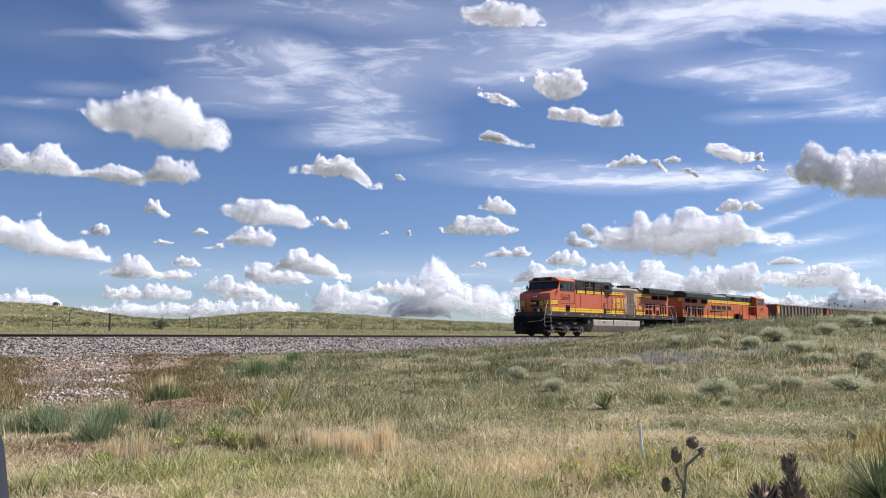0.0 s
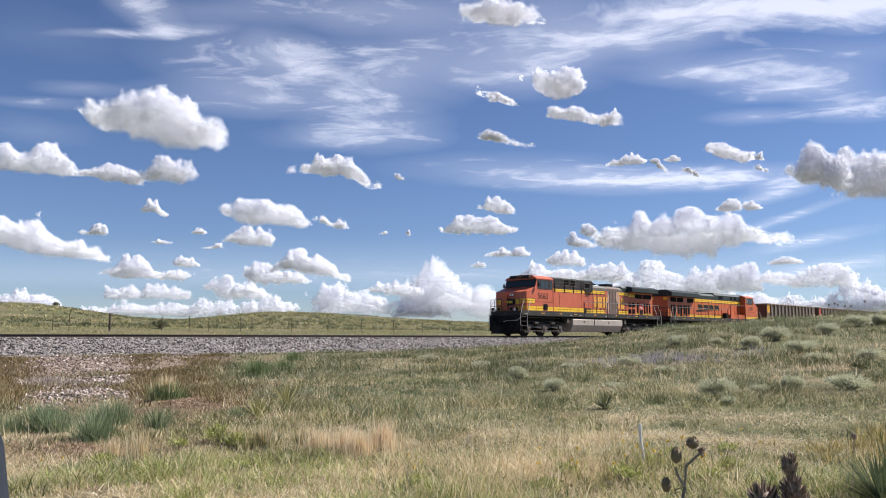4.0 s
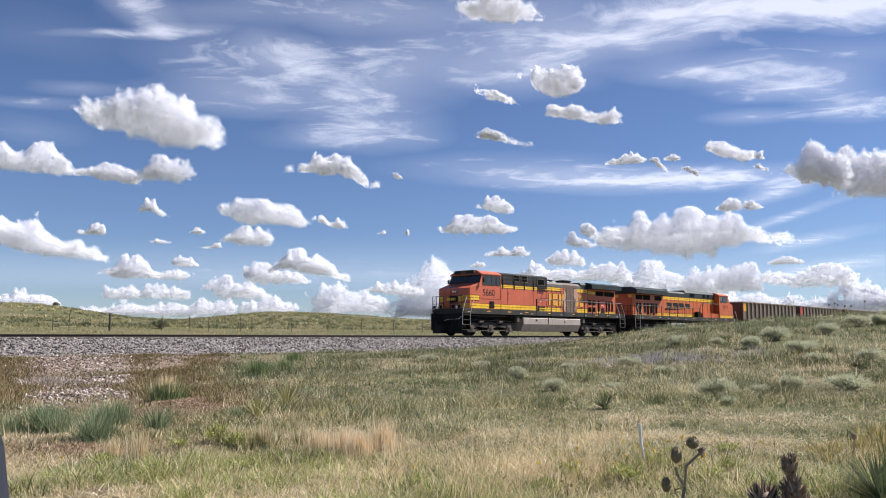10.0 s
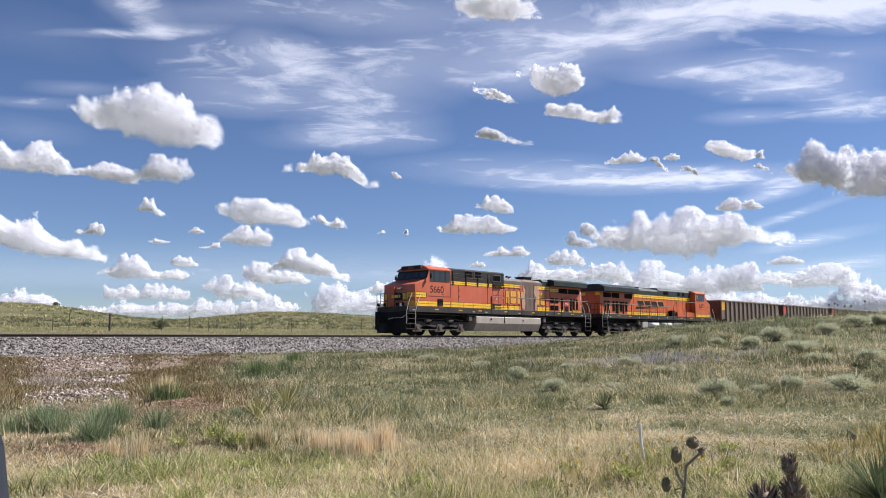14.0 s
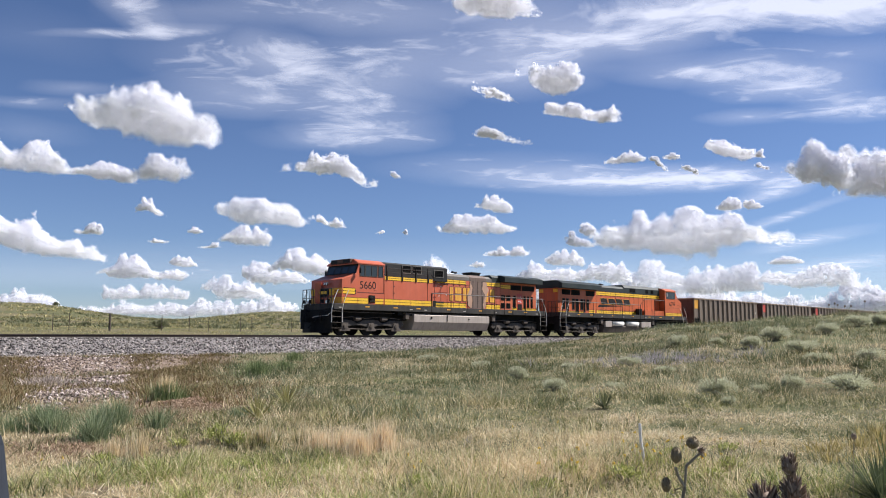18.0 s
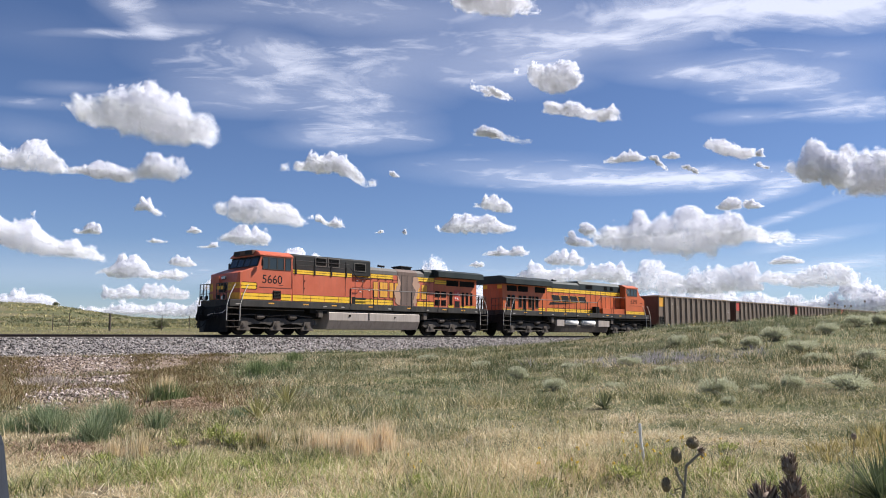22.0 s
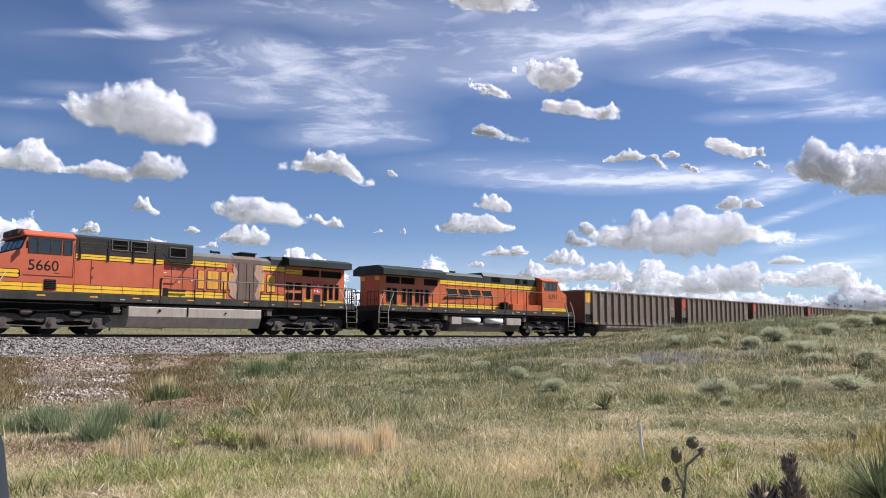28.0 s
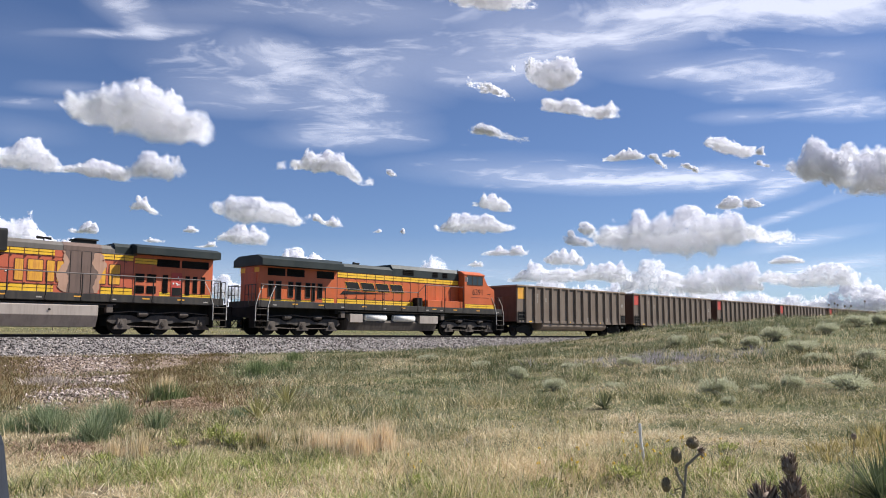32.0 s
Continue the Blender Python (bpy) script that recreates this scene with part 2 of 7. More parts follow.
def stone_mat(name, stops):
    m, nt, b = nodes_of(name)
    g = nt.nodes.new("ShaderNodeNewGeometry")
    c = ramp(nt, g.outputs["Random Per Island"], stops)
    n = noise_tex(nt, coords(nt, 1.0), 25, 4, 0.7)
    c = mixc(nt, 0.5, c, ramp(nt, n, [(0.3, (0.3,) * 3), (0.7, (0.75,) * 3)]), "OVERLAY")
    nt.links.new(c, b.inputs["Base Color"])
    b.inputs["Roughness"].default_value = 0.9
    return m


GROUND = ground_mat()
BALLAST = stone_mat("grey_ballast_stone", [(0.0, (0.030, 0.026, 0.025)), (0.4, (0.105, 0.092, 0.086)), (0.75, (0.23, 0.20, 0.182)), (1.0, (0.60, 0.53, 0.48))])
SPILL = stone_mat("pinkish_ballast_stone", [(0.0, (0.045, 0.032, 0.026)), (0.35, (0.14, 0.100, 0.082)), (0.7, (0.29, 0.228, 0.195)), (1.0, (0.66, 0.57, 0.51))])


def leaf_mat(name, stops, trans=0.34, patch=None):
    """Leaves and blades: each piece its own shade, with light shining through; patch gives slow drifts of a second colour."""
    m, nt, b = nodes_of(name)
    g = nt.nodes.new("ShaderNodeNewGeometry")
    c = ramp(nt, g.outputs["Random Per Island"], stops)
    for scale, lo, hi, tint in patch or ():
        n = noise_tex(nt, coords(nt, 1.0), scale, 3, 0.6)
        c = mixc(nt, ramp(nt, n, [(lo, (0, 0, 0)), (hi, (1, 1, 1))]), c, mixc(nt, 0.55, c, tint))
    nt.links.new(c, b.inputs["Base Color"])
    b.inputs["Roughness"].default_value = 0.6
    b.inputs["Specular IOR Level"].default_value = 0.25
    t = nt.nodes.new("ShaderNodeBsdfTranslucent")
    nt.links.new(c, t.inputs["Color"])
    mx = nt.nodes.new("ShaderNodeMixShader")
    mx.inputs[0].default_value = trans
    out = next(n for n in nt.nodes if n.type == "OUTPUT_MATERIAL")
    nt.links.new(b.outputs[0], mx.inputs[1])
    nt.links.new(t.outputs[0], mx.inputs[2])
    nt.links.new(mx.outputs[0], out.inputs["Surface"])
    return m


GRASS = leaf_mat("green_prairie_grass", [(0.0, (0.060, 0.070, 0.024)), (0.35, (0.165, 0.170, 0.062)), (0.62, (0.305, 0.290, 0.118)), (0.84, (0.55, 0.475, 0.25)), (1.0, (0.92, 0.80, 0.55))], patch=((0.45, 0.48, 0.62, (0.075, 0.105, 0.05)), (0.8, 0.54, 0.66, (0.62, 0.50, 0.30))))
HILLGRASS = leaf_mat("olive_hill_grass", [(0.0, (0.040, 0.046, 0.016)), (0.35, (0.115, 0.120, 0.044)), (0.62, (0.225, 0.212, 0.088)), (0.84, (0.43, 0.37, 0.20)), (1.0, (0.84, 0.72, 0.50))], patch=((0.4, 0.47, 0.60, (0.055, 0.078, 0.034)), (0.6, 0.54, 0.66, (0.50, 0.40, 0.24))))
LUSH = leaf_mat("fresh_green_grass", [(0.0, (0.15, 0.180, 0.036)), (0.5, (0.32, 0.355, 0.090)), (1.0, (0.66, 0.63, 0.28))])
DRY = leaf_mat("straw_dry_grass", [(0.0, (0.38, 0.275, 0.15)), (0.5, (0.70, 0.56, 0.34)), (1.0, (0.92, 0.81, 0.57))], trans=0.42)
REDDRY = leaf_mat("russet_dry_grass", [(0.0, (0.56, 0.42, 0.26)), (0.5, (0.79, 0.64, 0.43)), (1.0, (0.90, 0.79, 0.58))], trans=0.42)
SAGE = leaf_mat("grey_green_sage", [(0.0, (0.31, 0.32, 0.205)), (0.5, (0.49, 0.49, 0.335)), (1.0, (0.64, 0.625, 0.46))], trans=0.5)
SAGEGRASS = leaf_mat("blue_green_grass", [(0.0, (0.080, 0.105, 0.058)), (0.5, (0.20, 0.235, 0.135)), (1.0, (0.46, 0.46, 0.30))], patch=((0.7, 0.52, 0.66, (0.55, 0.45, 0.28)),))
DARKLEAF = leaf_mat("deep_green_leaf", [(0.0, (0.045, 0.083, 0.033)), (0.5, (0.105, 0.165, 0.068)), (1.0, (0.210, 0.270, 0.120))])
TWIG = leaf_mat("grey_brown_twig", [(0.0, (0.22, 0.185, 0.13)), (1.0, (0.42, 0.36, 0.27))], trans=0.0)
LILAC = leaf_mat("dusty_lilac_weed", [(0.0, (0.24, 0.21, 0.25)), (0.5, (0.37, 0.335, 0.385)), (1.0, (0.52, 0.49, 0.50))], trans=0.3)
YUCCAMAT = leaf_mat("yucca_leaf", [(0.0, (0.045, 0.062, 0.030)), (0.5, (0.15, 0.18, 0.095)), (1.0, (0.60, 0.60, 0.42))], trans=0.25)
YUCCAGOLD = leaf_mat("yellow_green_yucca_leaf", [(0.0, (0.22, 0.22, 0.08)), (0.5, (0.42, 0.38, 0.17)), (1.0, (0.66, 0.57, 0.32))], trans=0.2)
PETAL = leaf_mat("yellow_petal", [(0.0, (0.65, 0.42, 0.02)), (1.0, (0.80, 0.58, 0.05))], trans=0.3)
BROWNSEED = leaf_mat("brown_seed_head", [(0.0, (0.13, 0.088, 0.062)), (0.6, (0.28, 0.20, 0.145)), (1.0, (0.52, 0.42, 0.33))], trans=0.1)
SEEDGREEN = leaf_mat("olive_brown_bud", [(0.0, (0.15, 0.11, 0.065)), (0.6, (0.26, 0.20, 0.12)), (1.0, (0.42, 0.34, 0.22))], trans=0.1)
BANKWEED = leaf_mat("reddish_bank_weed", [(0.0, (0.11, 0.075, 0.035)), (0.4, (0.20, 0.128, 0.062)), (0.75, (0.17, 0.165, 0.062)), (1.0, (0.36, 0.25, 0.13))], trans=0.2)
FARGRASS = leaf_mat("pale_far_grass", [(0.0, (0.17, 0.165, 0.062)), (0.5, (0.33, 0.295, 0.125)), (1.0, (0.60, 0.50, 0.28))], patch=((0.05, 0.45, 0.62, (0.42, 0.38, 0.19)),))
DEEPBUNCH = leaf_mat("deep_green_bunchgrass", [(0.0, (0.07, 0.105, 0.042)), (0.5, (0.17, 0.23, 0.095)), (1.0, (0.40, 0.43, 0.22))])
SAGEBUNCH = leaf_mat("blue_green_bunchgrass", [(0.0, (0.07, 0.105, 0.050)), (0.5, (0.19, 0.245, 0.125)), (1.0, (0.46, 0.48, 0.30))])
BLUEGREY = painted("blue_grey_enamel", (0.016, 0.019, 0.026), dirt=(0.03, 0.03, 0.035), amount=0.3, rough=0.8, grain=8, spec=0.1)
DARKTUFT = leaf_mat("dark_green_tuft", [(0.0, (0.045, 0.065, 0.028)), (0.5, (0.105, 0.130, 0.055)), (1.0, (0.24, 0.23, 0.12))])
FARBRUSH = leaf_mat("far_olive_brush", [(0.0, (0.09, 0.10, 0.048)), (0.5, (0.16, 0.17, 0.085)), (1.0, (0.28, 0.275, 0.16))])
BRIGHTGRASS = leaf_mat("bright_yellow_green_grass", [(0.0, (0.15, 0.21, 0.040)), (0.5, (0.34, 0.40, 0.10)), (1.0, (0.66, 0.64, 0.32))])
DEADGREY = leaf_mat("bleached_dead_grass", [(0.0, (0.26, 0.21, 0.17)), (0.5, (0.42, 0.355, 0.30)), (1.0, (0.62, 0.54, 0.46))], trans=0.3)
GOLDEN = leaf_mat("golden_olive_grass", [(0.0, (0.20, 0.165, 0.06)), (0.5, (0.42, 0.34, 0.14)), (1.0, (0.68, 0.56, 0.30))])
LITTER = leaf_mat("brown_litter", [(0.0, (0.08, 0.045, 0.028)), (0.4, (0.24, 0.145, 0.088)), (0.75, (0.42, 0.29, 0.19)), (1.0, (0.74, 0.60, 0.45))], trans=0.2)
MATTED = leaf_mat("flattened_straw", [(0.0, (0.50, 0.37, 0.22)), (0.5, (0.80, 0.65, 0.43)), (1.0, (0.94, 0.85, 0.66))], trans=0.3)

# ---------------------------------------------------------------- ground
CREST_X = np.array([-400, -40, -15, -6, 0, 4, 7.2, 8.8, 11.3, 14, 16.7, 19.4, 21.5, 30, 60, 400.0])
CREST_Z = np.array([-1.6, -1.7, -1.5, -1.1, -0.85, -0.62, -0.36, -0.08, 0.36, 0.62, 0.86, 1.02, 1.14, 1.5, 2.4, 4.0])


def track_sl(x, y):
    return (x - OX) * UX + (y - OY) * UY, (x - OX) * NX + (y - OY) * NY


def ground_z(x, y):
    """Height of the ground: verge, low hill beside the cutting, ballast bed, and rolling hills beyond the fence."""
    x, y = np.asarray(x, float), np.asarray(y, float)
    s, l = track_sl(x, y)
    near = -1.17 + 0.012 * np.clip(x, -6, 12) - 0.25 * sstep(-2, -14, x)
    crest = np.interp(x, CREST_X, CREST_Z)
    rise = sstep(4, 44, y) * 0.75 + np.clip((y - 5) / 34.0, 0, 1) * 0.25
    z = near + (crest - near) * rise
    # behind the crest the hill falls away into the cutting
    z = z + (-0.75 - z) * sstep(42, 62, y) * sstep(3.0, 9.0, x)
    z = z + 0.10 * (fbm(x * 0.35, y * 0.35, seed=3) - 0.5) + 0.05 * (fbm(x * 1.7, y * 1.7, seed=5) - 0.5)
    # bench and bank of the track bed, on the camera's side
    bench = -0.95 + 0.10 * (fbm(x * 0.5, y * 0.5, seed=9) - 0.5)
    bank = np.where(l > 6.5, bench - (l - 6.5) * 0.16, bench)
    low = sstep(6, -3, x)
    z = np.where(l < 16, np.maximum(z, np.where(low > 0, bank * low + z * (1 - low), z)), z)
    w = sstep(9.0, 4.5, l)
    z = z * (1 - w) + np.minimum(z, bench) * w
    # beyond the track: a flat strip, then hills
    far = -0.40 + 0.05 * np.clip(-l - 6, 0, 20)
    d = np.maximum(-l - 26, 0)
    px = x / np.maximum(y, 5.0)
    hill = 5.3 * sstep(-0.30, -0.52, px) + 4.1 * np.exp(-((px + 0.21) / 0.13) ** 2) + 3.3 * np.exp(-((px - 0.02) / 0.2) ** 2) + 2.4 + 2.5 * sstep(0.25, 0.9, px)
    hill = hill * sstep(0, 190, d) * (0.80 + 0.4 * fbm(x / 60.0, y / 60.0, seed=21))
    far = far + hill + 0.25 * (fbm(x / 6.0, y / 6.0, seed=33) - 0.5) * sstep(0, 15, d)
    far = far + 14.0 * sstep(420, 900, d) * np.exp(-((px - 0.035) / 0.05) ** 2) * sstep(1500, 900, d)
    far = far * (1 - sstep(900, 2600, d)) + 2.0 * sstep(900, 2600, d)
    z = np.where(l < -5.5, far, z)
    q = sstep(-3.0, -6.0, l)
    z = np.where((l <= 0) & (l >= -6.0), -0.95 * (1 - q) + far * q, z)
    # ballast shoulder
    b = np.where(np.abs(l) < 1.75, -0.20, -0.20 - (np.abs(l) - 1.75) / 1.75)
    b = b + 0.03 * (fbm(x * 2.5, y * 2.5, seed=41) - 0.5)
    return np.maximum(z, b)


def stony(x, y):
    """The bare bank below the track bed, 0 to 1."""
    edge = -3.4 - 0.27 * (y - 13.5) + 3.0 * (fbm(x * 0.3, y * 0.3, seed=51) - 0.5)
    return sstep(0.6, -1.4, x - edge) * sstep(12.0, 15.5, y + 2.0 * (fbm(x * 0.5, y * 0.5, seed=52) - 0.5))


def weed_band(x, y):
    """Where weeds have overgrown the stones of the bank."""
    u = x / np.maximum(y, 1.0) + 0.05 * (fbm(x * 0.5, y * 0.3, seed=55) - 0.5)
    return np.clip(sstep(-0.50, -0.535, u) + sstep(-0.40, -0.365, u), 0, 1)


def graded(stops):
    """Grid lines: (start, step) pairs and an end."""
    out = []
    for (a, step), (b, _) in zip(stops[:-1], stops[1:]):
        out.append(np.arange(a, b, step))
    return np.concatenate(out + [[stops[-1][0]]])


GS = graded([(-4500, 400), (-900, 90), (-270, 15), (-60, 1.2), (-24, 0.42), (60, 0.6), (120, 3), (270, 15), (900, 90), (4500, 0)])
GL = graded([(-4500, 400), (-900, 60), (-400, 10), (-60, 2.0), (-8, 0.5), (-4, 0.25), (4.5, 0.3), (44, 0.6), (60, 4), (120, 30), (600, 400), (4500, 0)])
gs, gl = np.meshgrid(GS, GL, indexing="ij")
gx, gy = to_world(gs, gl)
gv = np.stack([gx, gy, ground_z(gx, gy)], -1).reshape(-1, 3)
ni, nj = gs.shape
idx = np.arange(ni * nj).reshape(ni, nj)
gf = np.stack([idx[:-1, :-1], idx[:-1, 1:], idx[1:, 1:], idx[1:, :-1]], -1).reshape(-1, 4)[:, ::-1]
ground = new("ground", mesh_np("ground", gv, gf, GROUND))
ground.data.polygons.foreach_set("use_smooth", [True] * len(ground.data.polygons))
for key, val in (("stony", stony(gx, gy) * sstep(1.0, 3.0, gl)), ("ballast", sstep(4.3, 3.4, np.abs(gl) + 0.8 * (fbm(gx, gy, seed=43) - 0.5))), ("away", sstep(200, 290, -gl))):
    ground.data.attributes.new(key, "FLOAT", "POINT").data.foreach_set("value", np.ascontiguousarray(val, dtype=np.float32).ravel())
tagged(ground, "dry rolling prairie ground with patchy grass cover", "ground", kind="structure")

# ---------------------------------------------------------------- track
track = new("railway_track")
track.matrix_basis = TRACK
tagged(track, "single straight railway track on a grey ballast bed", "railway track", kind="structure")
RAILP = [(-0.075, -0.172), (0.075, -0.172), (0.075, -0.16), (0.012, -0.145), (0.010, -0.045), (0.036, -0.035), (0.037, -0.004), (0.030, 0.0), (-0.030, 0.0), (-0.037, -0.004), (-0.036, -0.035), (-0.010, -0.045), (-0.012, -0.145), (-0.075, -0.16)]
for side in (-0.7525, 0.7525):
    bm = prism(bmesh.new(), [(y + side, z) for y, z in RAILP], "x", -600, 1500)
    part("rail", bm, RUSTRAIL, track, "rust-brown steel rail")
    bm = box(bmesh.new(), -600, 1500, side - 0.022, side + 0.022, 0.0, 0.0025)
    part("running_surface", bm, BRIGHTRAIL, track, "shiny polished top of the rail")
bm = box(bmesh.new(), -0.11, 0.11, -1.3, 1.3, -0.35, -0.185, 0.012)
tie = mesh_of("tie", bm, TIEMAT)
for i in range(250):
    share("tie", tie, track, pose(-22 + i * 0.53, random.uniform(-0.03, 0.03), random.uniform(-0.004, 0.004), 0, 0, random.uniform(-0.6, 0.6)))


def stones(name, n, pick, size, mat, label, seed):
    """Loose broken stones: squashed octahedra, lying on the ground."""
    rng = np.random.default_rng(seed)
    x, y = pick(rng, n)
    n = len(x)
    r = size * rng.uniform(0.55, 1.35, n)
    base = np.array([(1, 0, 0), (-1, 0, 0), (0, 1, 0), (0, -1, 0), (0, 0, 1), (0, 0, -1)], float)
    v = base[None] * rng.uniform(0.6, 1.15, (n, 6, 1)) + rng.normal(0, 0.18, (n, 6, 3))
    v[..., 2] *= 0.75
    a = rng.uniform(0, 6.283, n)
    ca, sa = np.cos(a)[:, None], np.sin(a)[:, None]
    v = np.stack([v[..., 0] * ca - v[..., 1] * sa, v[..., 0] * sa + v[..., 1] * ca, v[..., 2]], -1) * r[:, None, None]
    v += np.stack([x, y, ground_z(x, y) + r * 0.25], -1)[:, None]
    f = np.array([(0, 2, 4), (2, 1, 4), (1, 3, 4), (3, 0, 4), (2, 0, 5), (1, 2, 5), (3, 1, 5), (0, 3, 5)])
    faces = (np.arange(n)[:, None, None] * 6 + f[None]).reshape(-1, 3)
    ob = new(name, mesh_np(name, v.reshape(-1, 3), faces, mat))
    return tagged(ob, label, "gravel", kind="stuff")


def pick_shoulder(rng, n):
    s = -20 + 100 * rng.power(1.0, n) ** 1.35
    l = rng.uniform(0.85, 3.9, n)
    return to_world(s, l)


def pick_spill(rng, n):
    x, y = rng.uniform(-24, -3, n), rng.uniform(12, 36, n)
    s, l = track_sl(x, y)
    thick = stony(x, y) * (1 - 0.80 * weed_band(x, y)) * (0.55 + 0.45 * sstep(0.38, 0.52, fbm(x * 0.5, y * 0.15, seed=77)))
    thick = thick * (0.12 + 0.88 * sstep(13.2, 16.5, y + 2.5 * (fbm(x * 0.6, y * 0.6, seed=78) - 0.5)))
    keep = (l > 3.0) & (rng.random(n) < np.maximum(thick, sstep(5.2, 3.6, l)))
    return x[keep], y[keep]


stones("ballast_stones", 44000, pick_shoulder, 0.056, BALLAST, "grey crushed ballast stones along the track shoulder", 11)
stones("spilled_stones", 56000, pick_spill, 0.046, SPILL, "pale pinkish stones spilled down the track bank", 12)


# ---------------------------------------------------------------- train
# Each vehicle's own space: x along the track, z from the railhead. A locomotive has its rear coupler at x = 0 and its nose towards -x.
train, wheelsets = [], []


def slab(bm, x0, x1, side, y, z0, z1, t=0.006, bevel=0.0):
    """A thin plate on a side wall at y (side is -1 or 1)."""
    a, b = sorted((side * (y - 0.02), side * (y + t)))
    return box(bm, x0, x1, a, b, z0, z1, bevel)


def sheet(bm, pts, side, y, t=0.006):
    """A flat cut-out (x, z) on a side wall."""
    return prism(bm, pts, "y", side * (y - 0.01), side * (y + t))


def rounded(x0, x1, z0, z1, r, n=5):
    out = []
    for cx, cz, a0 in ((x1 - r, z1 - r, 0), (x0 + r, z1 - r, 90), (x0 + r, z0 + r, 180), (x1 - r, z0 + r, 270)):
        for k in range(n):
            a = radians(a0 + 90 * k / (n - 1))
            out.append((cx + r * math.cos(a), cz + r * math.sin(a)))
    return out


def letters(text, size, x, z, side, y, material, parent, name, label, spread=1.0):
    """Raised painted figures on a side wall, reading left to right for someone beside the track."""
    cu = bpy.data.curves.new(name, "FONT")
    cu.body, cu.size, cu.extrude, cu.space_character, cu.offset = text, size, 0.003, spread, size * 0.006
    cu.align_x, cu.align_y = "CENTER", "CENTER"
    tmp = bpy.data.objects.new(name, cu)
    me = bpy.data.meshes.new_from_object(tmp)
    bpy.data.objects.remove(tmp)
    me.materials.clear()
    me.materials.append(material)
    ob = new(name, me)
    ob.parent = parent
    ob.matrix_basis = pose(x, side * y, z, 90, 0, 0 if side < 0 else 180)
    return tagged(ob, label)


def wheel_mesh(r, gauge=1.435):
    bm = bmesh.new()
    for s in (-1, 1):
        y = s * (gauge / 2 + 0.065)
        cyl(bm, (0, y - 0.065, 0), (0, y + 0.065, 0), r, 28)
        cyl(bm, (0, y - s * 0.065 - s * 0.03, 0), (0, y - s * 0.065, 0), r + 0.028, 28)
        cyl(bm, (0, y + s * 0.06, 0), (0, y + s * 0.09, 0), r * 0.30, 14)
        for k in range(6):
            a = k * math.pi / 3
            cyl(bm, (0.62 * r * math.cos(a), y + s * 0.06, 0.62 * r * math.sin(a)), (0.62 * r * math.cos(a), y + s * 0.075, 0.62 * r * math.sin(a)), 0.05, 8)
    cyl(bm, (0, -gauge / 2, 0), (0, gauge / 2, 0), 0.085, 10)
    return mesh_of("wheelset", bm, GRIME)


LOCO_WHEEL, CAR_WHEEL = wheel_mesh(0.53), wheel_mesh(0.457)


